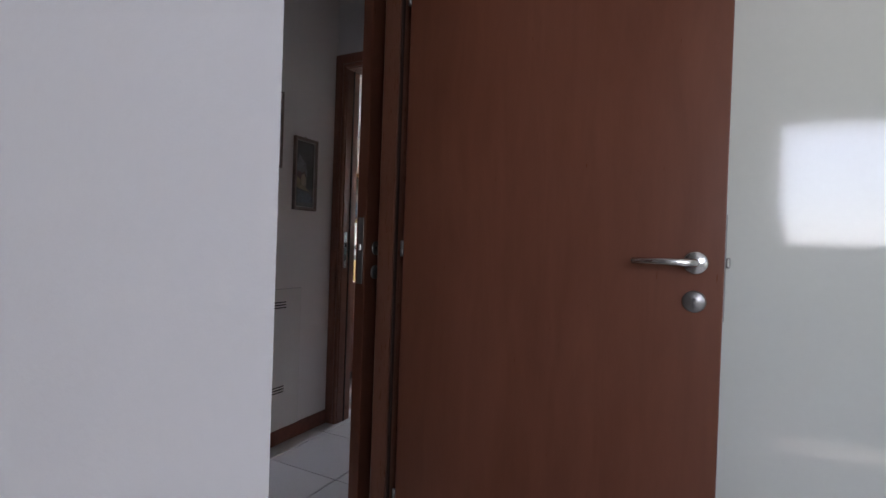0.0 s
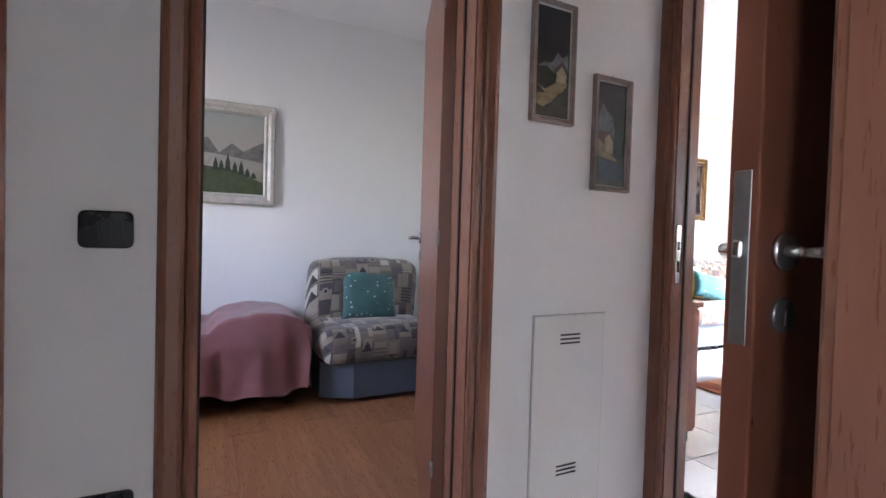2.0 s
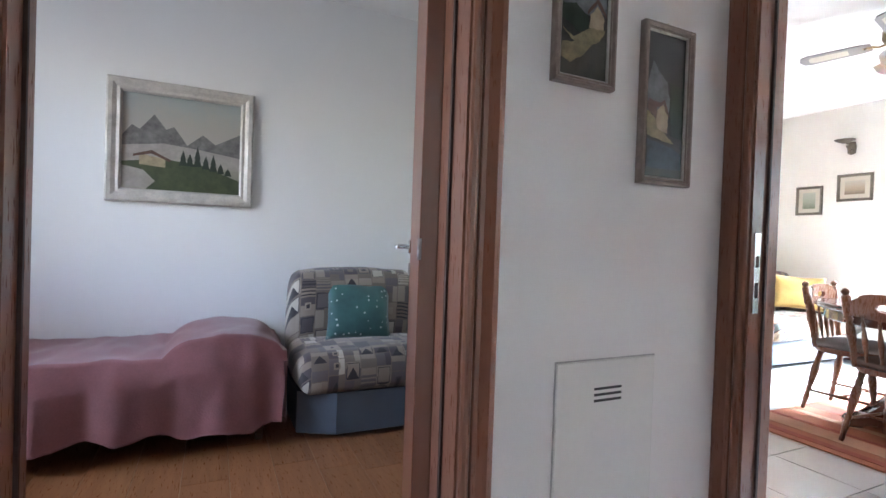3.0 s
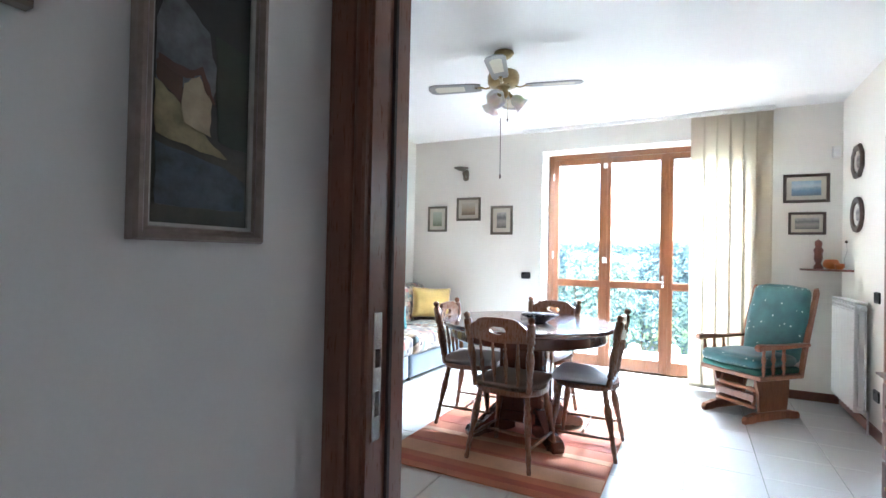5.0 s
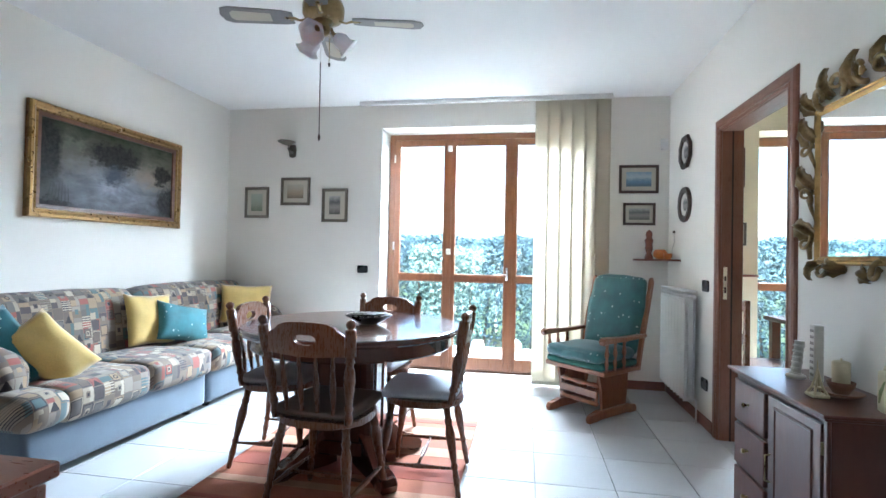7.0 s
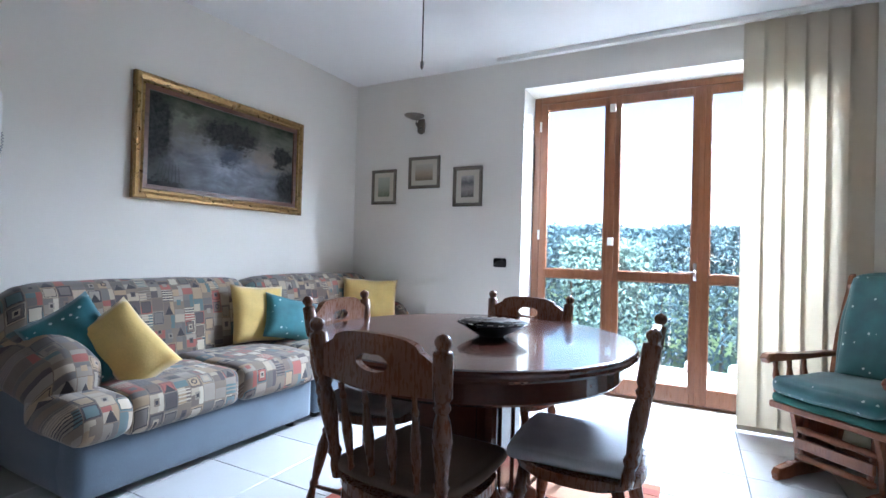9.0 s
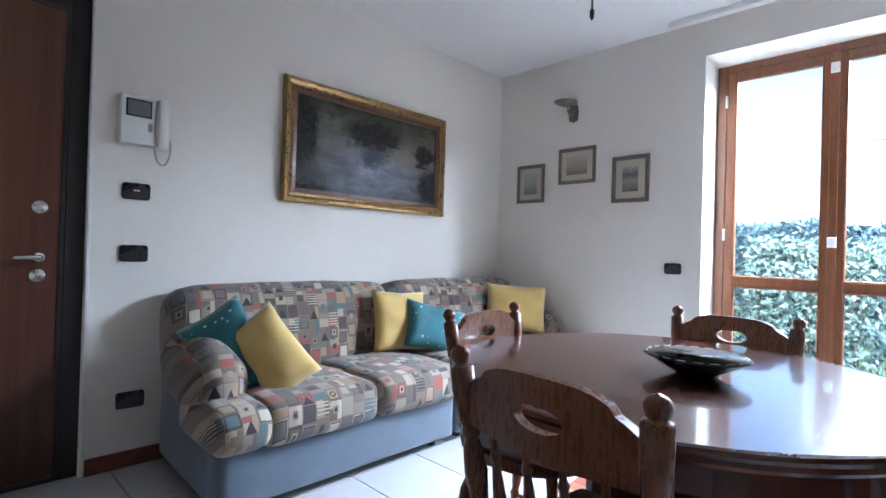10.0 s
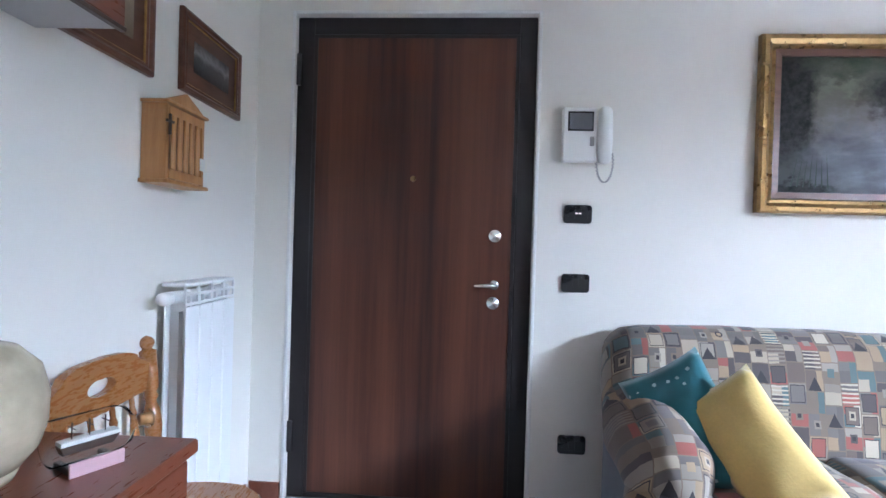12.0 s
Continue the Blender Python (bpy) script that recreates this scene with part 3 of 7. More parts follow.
def soft_box(bm, w, d, h, r=0.05, puff=0.02, n=10, seed=0, rough=0.004, m=None):
    """An upholstered block: rounded edges, bulging faces, small lumps. Centred on x and y, from z = 0."""
    m = m or Matrix.Identity(4)
    half = Vector((w / 2, d / 2, h / 2))
    g = bmesh.new()
    bmesh.ops.create_cube(g, size=2)
    bmesh.ops.subdivide_edges(g, edges=g.edges[:], cuts=n, use_grid_fill=True)
    off = Vector((seed * 3.1, seed * 1.7, seed * 0.9))
    for v in g.verts:
        p = Vector((math.sin(v.co.x * math.pi / 2), math.sin(v.co.y * math.pi / 2), math.sin(v.co.z * math.pi / 2)))
        full = Vector((p.x * half.x, p.y * half.y, p.z * half.z))
        core = Vector([max(-(hh - r), min(hh - r, c)) for c, hh in zip(full, half)])
        e = full - core
        q = core + (e.normalized() * r if e.length > 1e-6 else e)
        bul = Vector((p.x * (1 - p.y ** 2) * (1 - p.z ** 2), p.y * (1 - p.x ** 2) * (1 - p.z ** 2), p.z * (1 - p.x ** 2) * (1 - p.y ** 2))) * puff
        q = q + bul + Vector(noise.noise_vector(q * 7 + off)) * rough
        v.co = m @ (q + Vector((0, 0, half.z)))
    me = bpy.data.meshes.new("tmp")
    g.to_mesh(me), g.free()
    bm.from_mesh(me)
    bpy.data.meshes.remove(me)
    return bm


def pillow(w, h, t, seed=0, n=14):
    """A scatter cushion in the plane x, z with its belly along y."""
    bm = bmesh.new()
    off = Vector((seed * 5.3, 0, seed * 2.1))
    sides = []
    for s in (-1, 1):
        grid = []
        for i in range(n + 1):
            row = []
            for j in range(n + 1):
                u, v = 2 * i / n - 1, 2 * j / n - 1
                k = ((1 - u * u) * (1 - v * v)) ** 0.42
                x, z = u * w / 2 * (1 - 0.07 * (1 - v * v)), v * h / 2 * (1 - 0.07 * (1 - u * u))
                q = Vector((x, s * t / 2 * k, z))
                row.append(bm.verts.new(q + Vector(noise.noise_vector(q * 9 + off)) * 0.012 * (0.3 + k)))
            grid.append(row)
        sides.append(grid)
        for i in range(n):
            for j in range(n):
                f = (grid[i][j], grid[i + 1][j], grid[i + 1][j + 1], grid[i][j + 1])
                bm.faces.new(f if s > 0 else f[::-1])
    bmesh.ops.remove_doubles(bm, verts=bm.verts, dist=0.012)
    return bm


# ---- plan ----
WEST, EAST, NORTH, SOUTH, CEIL = -4.33, 0.07, 7.16, 2.95, 2.63
HALL_W, HALL_E, BATH_W = -1.62, -0.60, -0.51
DOOR_H = 2.09


def wall_with_opening(name, along, a0, a1, t0, t1, openings, material, label, z1=CEIL):
    """A wall along x or y from a0 to a1, thick from t0 to t1, with openings (from, to, foot, head)."""
    bm = bmesh.new()

    def put(p0, p1, z0, z2):
        if p1 - p0 > 1e-4 and z2 - z0 > 1e-4:
            box(bm, *((p0, t0, z0, p1, t1, z2) if along == "x" else (t0, p0, z0, t1, p1, z2)))
    here = a0
    for o0, o1, foot, head in sorted(openings):
        put(here, o0, 0, z1)
        put(o0, o1, head, z1)
        put(o0, o1, 0, foot)
        here = o1
    put(here, a1, 0, z1)
    return structure(name, bm, material, label)


wall_with_opening("wall_west", "y", 2.95, 7.52, WEST - 0.3, WEST, [(3.12, 4.2, 0, 2.19)], WALL, "cream plastered living room wall behind the sofa")
WEST_SLOPE = 0.026
for _v in bpy.data.objects["wall_west"].data.vertices:
    _v.co.x += WEST_SLOPE * (_v.co.y - 3.9)


def west_x(y):
    return WEST + WEST_SLOPE * (y - 3.9)


wall_with_opening("wall_north", "x", WEST + 0.06, 0.19, NORTH, NORTH + 0.36, [(-2.59, -0.69, 0, 2.40)], WALL, "cream plastered wall with the french window")
wall_with_opening("wall_east", "y", 2.57, 7.16, EAST, EAST + 0.12, [(5.13, 6.0, 0, 2.03)], WALL, "cream plastered wall with mirror and kitchen doorway")
wall_with_opening("wall_south_1", "x", -4.36, -1.85, 2.83, 2.95, [], WALL, "cream plastered wall with framed pictures")
wall_with_opening("wall_south_2", "x", -1.85, 0.19, 2.46, 2.57, [(-1.57, -0.72, 0, DOOR_H)], WALL_HALL, "white plastered wall between hall and living room")
wall_with_opening("wall_return", "y", 2.46, 2.83, -1.97, -1.85, [], WALL, "plastered wall return")
wall_with_opening("wall_hall_west", "y", -0.7, 2.46, HALL_W - 0.12, HALL_W, [(0.922, 1.69, 0, DOOR_H), (-0.22, 0.54, 0, DOOR_H)], WALL_HALL, "white plastered hall wall with small paintings")
wall_with_opening("wall_hall_east", "y", -0.7, 2.46, HALL_E, BATH_W, [(0.626, 1.548, 0, DOOR_H)], WALL_HALL, "white plastered wall of the bathroom doorway")
wall_with_opening("wall_hall_end", "x", HALL_W - 0.12, BATH_W, -0.82, -0.7, [], WALL_HALL, "white plastered end of the hall")
wall_with_opening("wall_bath_north", "x", BATH_W, 1.8, 1.60, 1.72, [], BATH_TILE, "glossy pale tiled bathroom wall")
wall_with_opening("wall_bath_east", "y", -1.2, 1.60, 1.68, 1.8, [], BATH_TILE, "glossy pale tiled bathroom wall")
wall_with_opening("wall_bath_south", "x", BATH_W, 1.68, -1.32, -1.2, [(0.8, 1.6, 1.1, 2.0)], BATH_TILE, "tiled bathroom wall with a window")
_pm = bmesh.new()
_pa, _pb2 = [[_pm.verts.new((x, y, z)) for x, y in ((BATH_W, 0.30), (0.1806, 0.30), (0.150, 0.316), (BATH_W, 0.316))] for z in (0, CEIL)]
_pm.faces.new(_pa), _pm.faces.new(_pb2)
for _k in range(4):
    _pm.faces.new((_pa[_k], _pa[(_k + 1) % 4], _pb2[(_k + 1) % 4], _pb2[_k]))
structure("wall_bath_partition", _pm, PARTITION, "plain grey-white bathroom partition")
wall_with_opening("wall_bedroom_west", "y", -0.6, 2.83, -4.12, -4.0, [], WALL_BED, "white bedroom wall behind the bed")
wall_with_opening("wall_bedroom_south", "x", -4.0, HALL_W - 0.12, -0.72, -0.6, [(-3.5, -2.3, 0.85, 2.15)], WALL_BED, "white bedroom wall with a window")
wall_with_opening("wall_bedroom_north", "x", -4.0, -1.97, 2.80, 2.826, [], WALL_BED, "white bedroom wall")
wall_with_opening("wall_kitchen_north", "x", 0.19, 3.0, NORTH, NORTH + 0.36, [(0.80, 1.68, 0, 2.3)], WALL_KITCHEN, "yellow kitchen wall with a glazed door")
wall_with_opening("wall_kitchen_east", "y", 3.4, 7.16, 2.9, 3.0, [], WALL_KITCHEN, "yellow kitchen wall")
wall_with_opening("wall_kitchen_south", "x", 0.19, 2.9, 3.4, 3.52, [], WALL_KITCHEN, "yellow kitchen wall")
structure("ceiling", boxes((-4.7, -1.4, CEIL, 3.1, 7.55, CEIL + 0.25)), CEILING, "smooth white painted ceiling", "ceiling")
structure("floor_base", boxes((-4.7, -1.4, -0.3, 3.1, 7.52, -0.012)), GROUT, "floor bed under the tiles", "floor")


# ---- doors ----
CASING = [(0.0, 0.0), (0.0, 0.009), (0.004, 0.014), (0.011, 0.017), (0.018, 0.015), (0.0215, 0.011), (0.0235, 0.007), (0.0255, 0.014), (0.034, 0.018), (0.06, 0.019), (0.074, 0.015), (0.08, 0.007), (0.08, 0.0)]


def lever(parent, x, z, side, flip=1):
    """A satin lever on a round rose, with a key plate under it; side: the face, -1 or 1 along y."""
    def Y(v):
        return side * v
    bm = lathe(bmesh.new(), [(0.0, 0), (0.026, 0), (0.026, 0.005), (0.022, 0.009), (0.0, 0.009)], 20, pose(x, Y(0.0), z, 90 if side < 0 else -90))
    rose = part("rose", bm, CHROME, parent, "round satin chrome rose", True)
    bm = tube(bmesh.new(), [(x, Y(0.005), z), (x, Y(0.045), z), (x - flip * 0.012, Y(0.052), z), (x - flip * 0.06, Y(0.052), z + 0.001), (x - flip * 0.125, Y(0.05), z)], [0.009, 0.009, 0.0095, 0.0085, 0.007], 10)
    part("handle", bm, CHROME, parent, "satin chrome lever handle", True)
    bm = lathe(bmesh.new(), [(0.0, 0), (0.024, 0), (0.024, 0.004), (0.021, 0.007), (0.0, 0.007)], 20, pose(x, Y(0.0), z - 0.085, 90 if side < 0 else -90))
    box(bm, x - 0.003, min(Y(0.0066), Y(0.0075)), z - 0.098, x + 0.003, max(Y(0.0066), Y(0.0075)), z - 0.078)
    part("key_plate", bm, STEEL_DARK, parent, "round key plate with a keyhole", True)


def door_frame(name, m, w, depth, label, h=DOOR_H, strike=None, rebate=0.0):
    """Casing on both faces and the lining of an opening. Local: x along the wall, faces at y = 0 and y = depth."""
    d = thing(name, m, label, "door", "", "structure")
    bm = casing_sweep(bmesh.new(), w - 0.04, h - 0.02, CASING)
    part("casing", bm, CASING_WOOD, d)
    bm = casing_sweep(bmesh.new(), w - 0.04 + 2 * rebate, h - 0.02, CASING)
    part("casing", bm, CASING_WOOD, d, at=pose(0, depth, 0, 0, 0, 180))
    if rebate:
        o, k = w / 2 + rebate, depth * 0.5
        bm = boxes((-o, 0.001, 0, -w / 2 + 0.022, k, h), (w / 2 - 0.022, 0.001, 0, o, k, h), (-w / 2 + 0.022, 0.001, h - 0.025, w / 2 - 0.022, k, h),
                   (-o, k, 0, -o + 0.012, depth - 0.001, h), (o - 0.012, k, 0, o, depth - 0.001, h), (-o + 0.012, k, h - 0.012, o - 0.012, depth - 0.001, h))
        part("lining", bm, CASING_WOOD, d, "rebated wooden lining")
        part("gasket", boxes((-w / 2 + 0.002, k, 0, -w / 2 + 0.014, k + 0.006, h - 0.03), (w / 2 - 0.014, k, 0, w / 2 - 0.002, k + 0.006, h - 0.03)), GASKET, d, "dark rubber door seal")
        x = o - 0.0125
        part("strike_plate", boxes((x - 0.002, k + 0.012, 0.91, x + 0.0, k + 0.034, 1.12), bevel=0.0008), CHROME, d, "steel strike plate")
        return d
    bm = boxes((-w / 2, 0.001, 0, -w / 2 + 0.025, depth - 0.001, h), (w / 2 - 0.025, 0.001, 0, w / 2, depth - 0.001, h), (-w / 2 + 0.025, 0.001, h - 0.025, w / 2 - 0.025, depth - 0.001, h))
    part("lining", bm, CASING_WOOD, d)
    g = depth * 0.5
    bm = boxes((-w / 2 + 0.025, g, 0, -w / 2 + 0.031, g + 0.008, h - 0.025), (w / 2 - 0.031, g, 0, w / 2 - 0.025, g + 0.008, h - 0.025))
    part("gasket", bm, GASKET, d, "dark rubber door seal")
    if strike:
        x = strike * (w / 2 - 0.0255)
        y0, y1 = strike_span(depth)
        bm = boxes((x - 0.002, y0, 0.91, x + 0.002, y1, 1.12), bevel=0.0008)
        p = part("strike_plate", bm, CHROME, d, "steel strike plate")
        part("slot", boxes((x - 0.0026, y0 + 0.006, 0.95, x + 0.0026, y1 - 0.006, 0.99), (x - 0.0026, y0 + 0.006, 1.03, x + 0.0026, y1 - 0.006, 1.06)), GASKET, p)
    return d


def strike_span(depth):
    return (0.014, 0.038)


def leaf(parent, name, m, w, h=DOOR_H - 0.035, hinge_side=-1, levers=(-1, 1)):
    """A flush veneered leaf from x = 0 (hinges) to x = w, thick along y from 0 to 0.042."""
    bm = boxes((0, 0, 0.008, w, 0.042, h), bevel=0.003, seg=2)
    ob = part(name, bm, DOOR_WOOD, parent, "flush wood veneer door leaf standing open", at=m)
    for s in levers:
        e = thing_part(ob, pose(0, 0 if s < 0 else 0.042, 0))
        lever(e, w - 0.055, 1.045, s)
    part("latch_plate", boxes((w + 0.0005, 0.009, 0.92, w + 0.0025, 0.033, 1.15), bevel=0.0006), STEEL_DARK, ob, "steel latch plate")
    part("latch", boxes((w + 0.002, 0.014, 1.035, w + 0.011, 0.028, 1.058), bevel=0.003), CHROME, ob)
    for z in (0.3, 1.05, 1.8):
        part("hinge", lathe(bmesh.new(), [(0.0, -0.024), (0.0052, -0.024), (0.0052, -0.001), (0.004, 0.0), (0.0052, 0.001), (0.0052, 0.024), (0.0, 0.024)], 10, pose(-0.004, 0.0 if hinge_side < 0 else 0.042, z)), STEEL_DARK, ob, "", True)
    return ob


def thing_part(parent, m):
    """A fitting plate under a leaf, which carries the handle pieces."""
    ob = part("handle_plate", boxes((0.0, -0.0002, 1.0, 0.001, 0.0002, 1.001)), DOOR_WOOD, parent, at=m)
    return ob


# bathroom door: the leaf stands open into the bathroom, hinged at the north jamb
d1 = door_frame("door_1", pose(HALL_E, 1.087, 0, 0, 0, -90), 0.822, 0.09, "brown veneered bathroom door standing open", rebate=0.05)
leaf(d1, "leaf", Matrix.Translation((-0.3705, 0.095, 0)) @ pose(0, 0, 0, 0, 0, 87), 0.835, levers=(-1, 1))
# living room door: the leaf stands open against the hall wall
d2 = door_frame("door_2", pose(-1.145, 2.46, 0), 0.85, 0.11, "brown veneered living room door standing open", strike=-1)
leaf(d2, "leaf", pose(0.405, -0.012, 0, 0, 0, -92.7), 0.86, hinge_side=1)
# bedroom door: the leaf stands open into the bedroom
d3 = door_frame("door_3", pose(HALL_W, 1.306, 0, 0, 0, 90), 0.768, 0.12, "brown veneered bedroom door standing open")
leaf(d3, "leaf", Matrix.Translation((0.362, 0.125, 0)) @ pose(0, 0, 0, 0, 0, 70), 0.84, hinge_side=1)
# a closed door further back in the hall
d4 = door_frame("door_4", pose(HALL_W, 0.16, 0, 0, 0, 90), 0.76, 0.12, "closed brown veneered door in the hall")
leaf(d4, "leaf", pose(-0.355, 0.03, 0), 0.71, levers=(-1,))
# kitchen doorway, without a leaf
d5 = door_frame("door_5", pose(EAST, 5.565, 0, 0, 0, -90), 0.87, 0.12, "brown wooden kitchen doorway without a leaf", h=2.03, strike=-1)


def entry_door():
    """Armoured flat door: walnut panel in a black steel frame, set a little back in the wall."""
    d = thing("door_6", pose(west_x(3.66), 3.66, 0, 0, 0, 88.5), "dark walnut armoured entrance door in a black steel frame, closed", "door", "", "structure")
    bm = boxes((-0.54, 0.03, 0, -0.465, 0.1, 2.19), (0.465, 0.03, 0, 0.54, 0.1, 2.19), (-0.465, 0.03, 2.115, 0.465, 0.1, 2.19), (-0.465, 0.03, 0, 0.465, 0.1, 0.02), bevel=0.003)
    part("steel_frame", bm, BLACK_STEEL, d, "black painted steel frame")
    lf = part("leaf", boxes((-0.462, 0.035, 0.022, 0.462, 0.085, 2.112), bevel=0.004), ENTRY_WOOD, d, "walnut grained door panel")
    part("edge_strip", boxes((-0.4645, 0.030, 0.021, -0.448, 0.0345, 2.113), (0.448, 0.030, 0.021, 0.4645, 0.0345, 2.113), (-0.448, 0.030, 2.098, 0.448, 0.0345, 2.113), bevel=0.001), BLACK_STEEL, lf)
    for x, z, n_ in ((0.377, 1.219, "lock_rose"), (0.376, 0.92, "key_rose")):
        part(n_, lathe(bmesh.new(), [(0.0, 0), (0.03, 0), (0.03, 0.006), (0.026, 0.011), (0.014, 0.012), (0.012, 0.02), (0.0, 0.02)], 20, pose(x, 0.035, z, 90)), CHROME, lf, "round chrome lock cover", True)
    bm = lathe(bmesh.new(), [(0.0, 0), (0.022, 0), (0.022, 0.006), (0.012, 0.01), (0.0, 0.01)], 18, pose(0.38, 0.035, 1.0, 90))
    tube(bm, [(0.38, 0.03, 1.0), (0.38, -0.015, 1.0), (0.367, -0.022, 1.0), (0.34, -0.022, 1.0), (0.292, -0.02, 0.998)], [0.01, 0.01, 0.011, 0.01, 0.008], 10)
    part("handle", bm, CHROME, lf, "chrome lever handle", True)
    part("peephole", lathe(bmesh.new(), [(0.0, 0), (0.013, 0), (0.013, 0.004), (0.009, 0.006), (0.0, 0.003)], 16, pose(0.003, 0.035, 1.467, 90)), BRASS, lf, "small brass peephole", True)
    for z in (0.28, 1.95):
        part("hinge", lathe(bmesh.new(), [(0.0, -0.07), (0.011, -0.07), (0.011, 0.07), (0.0, 0.07)], 12, pose(-0.53, 0.02, z)), BLACK_STEEL, d, "", True)
    part("plaster_edge", boxes((-0.556, -0.006, 0.0, -0.541, 0.028, 2.205), (0.541, -0.006, 0.0, 0.556, 0.028, 2.205), (-0.541, -0.006, 2.191, 0.541, 0.028, 2.205), bevel=0.003), PLASTIC_W, d, "white plastered door edge")


entry_door()


def baseboard(name, x0, y0, x1, y1, inward):
    """A skirting from one point to another; inward: the side on which it stands proud."""
    dx, dy = x1 - x0, y1 - y0
    n_ = math.hypot(dx, dy)
    bm = prism(bmesh.new(), [(0, 0), (n_, 0), (n_, 0.078), (0, 0.078)], 0.012, bevel=0.002)
    a = math.degrees(math.atan2(dy, dx))
    ob = structure(name, bm, BASE_WOOD, "low dark red-brown wooden skirting", "baseboard")
    ob.matrix_basis = pose(x0, y0, 0, 0, 0, a) @ Matrix.Translation((0, 0.0 if inward > 0 else -0.012, 0))


baseboard("baseboard", west_x(4.22), 4.22, west_x(7.15), 7.15, -1)
baseboard("baseboard", west_x(2.96), 2.96, west_x(3.1), 3.10, -1)
baseboard("baseboard", west_x(7.16) + 0.013, NORTH, -2.6, NORTH, -1)
baseboard("baseboard", -0.68, NORTH, EAST - 0.013, NORTH, -1)
baseboard("baseboard", EAST, 6.07, EAST, 7.15, 1)
baseboard("baseboard", EAST, 2.6, EAST, 5.06, 1)
baseboard("baseboard", WEST + 0.013, SOUTH, -1.86, SOUTH, 1)
baseboard("baseboard", HALL_W, 1.73, HALL_W, 2.45, -1)
baseboard("baseboard", HALL_W, 0.62, HALL_W, 0.88, -1)
baseboard("baseboard", -3.99, -0.59, -3.99, 2.79, -1)


# ---- french window ----
def glazed_leaf(d, name, x0, x1, handle=None):
    """One leaf of the french window, with a mid rail; local x along the wall, y out."""
    st = 0.052
    bm = boxes((x0, 0, 0.02, x0 + st, 0.055, 2.34), (x1 - st, 0, 0.02, x1, 0.055, 2.34),
               (x0 + st, 0.002, 0.02, x1 - st, 0.053, 0.135), (x0 + st, 0.002, 0.905, x1 - st, 0.053, 0.965), (x0 + st, 0.002, 2.285, x1 - st, 0.053, 2.34), bevel=0.004)
    lf = part(name, bm, WINDOW_WOOD, d, "stained wooden leaf with two panes")
    for z0, z1 in ((0.12, 0.92), (0.95, 2.30)):
        g = part("pane", boxes((x0 + st - 0.01, 0.025, z0, x1 - st + 0.01, 0.031, z1)), GLASS, lf, "clear glass pane")
        g.visible_shadow = False
        part("bead", rect_sweep(bmesh.new(), x1 - x0 - 2 * st + 0.002, z1 - z0 - 0.028, [(0.0, 0.0), (0.0, 0.012), (0.006, 0.016), (0.012, 0.010), (0.012, -0.01)], pose((x0 + x1) / 2, 0.012, (z0 + z1) / 2)), WINDOW_WOOD, lf)
    if handle:
        bm = tube(bmesh.new(), [(handle, -0.002, 0.985), (handle, -0.045, 0.985), (handle - 0.02, -0.05, 0.985), (handle - 0.11, -0.05, 0.985)], [0.008, 0.008, 0.008, 0.006], 8)
        box(bm, handle - 0.014, -0.006, 0.92, handle + 0.014, 0.001, 1.05, bevel=0.003)
        part("handle", bm, CHROME, lf, "chrome window lever", True)
    return lf


def french_window():
    d = thing("window_1", pose(0, NORTH + 0.27, 0), "wooden three-leaf french window onto the terrace, closed", "window", "", "structure")
    part("window_frame", boxes((-2.59, 0.01, 0, -2.53, 0.08, 2.40), (-0.75, 0.01, 0, -0.69, 0.08, 2.40), (-2.53, 0.01, 2.345, -0.75, 0.08, 2.40), (-2.53, 0.01, -0.005, -0.75, 0.08, 0.015), bevel=0.004), WINDOW_WOOD, d)
    glazed_leaf(d, "leaf", -2.527, -1.953)
    glazed_leaf(d, "leaf", -1.95, -1.333, handle=-1.36)
    glazed_leaf(d, "leaf", -1.33, -0.755)
    part("meeting_strip", boxes((-1.975, -0.012, 0.02, -1.93, -0.001, 2.34), (-1.35, -0.012, 0.02, -1.312, -0.001, 2.34), bevel=0.003), WINDOW_WOOD, d)
    for x, z in ((-1.952, 2.245), (-1.952, 1.2)):
        part("contact_sensor", boxes((x - 0.022, -0.03, z - 0.03, x + 0.022, -0.0125, z + 0.03), bevel=0.004), PLASTIC_W, d, "small white alarm contact")
    for z in (0.35, 1.25, 2.15):
        part("hinge", lathe(bmesh.new(), [(0.0, -0.04), (0.009, -0.04), (0.009, 0.04), (0.0, 0.04)], 10, pose(-2.528, -0.006, z)), PLASTIC_W, d, "", True)
    part("window_sill", boxes((-2.585, -0.27, -0.011, -0.695, 0.005, 0.001)), TERRACE, d, "pale stone threshold")


french_window()


def kitchen_window():
    d = thing("window_2", pose(0.18, NORTH + 0.25, 0), "wooden glazed kitchen door onto the terrace", "window", "", "structure")
    part("window_frame", boxes((0.62, 0, 0, 0.70, 0.07, 2.3), (1.42, 0, 0, 1.5, 0.07, 2.3), (0.70, 0, 2.22, 1.42, 0.07, 2.3), (0.70, 0, 0, 1.42, 0.07, 0.12), (0.70, 0.004, 0.9, 1.42, 0.066, 0.97), bevel=0.004), WINDOW_WOOD, d)
    for z0, z1 in ((0.11, 0.91), (0.96, 2.23)):
        g = part("pane", boxes((0.69, 0.03, z0, 1.43, 0.036, z1)), GLASS, d, "clear glass pane")
        g.visible_shadow = False
    part("handle", tube(bmesh.new(), [(0.66, 0, 1.0), (0.66, -0.045, 1.0), (0.68, -0.05, 1.0), (0.76, -0.05, 1.0)], 0.008, 8), BRASS, d, "brass lever", True)


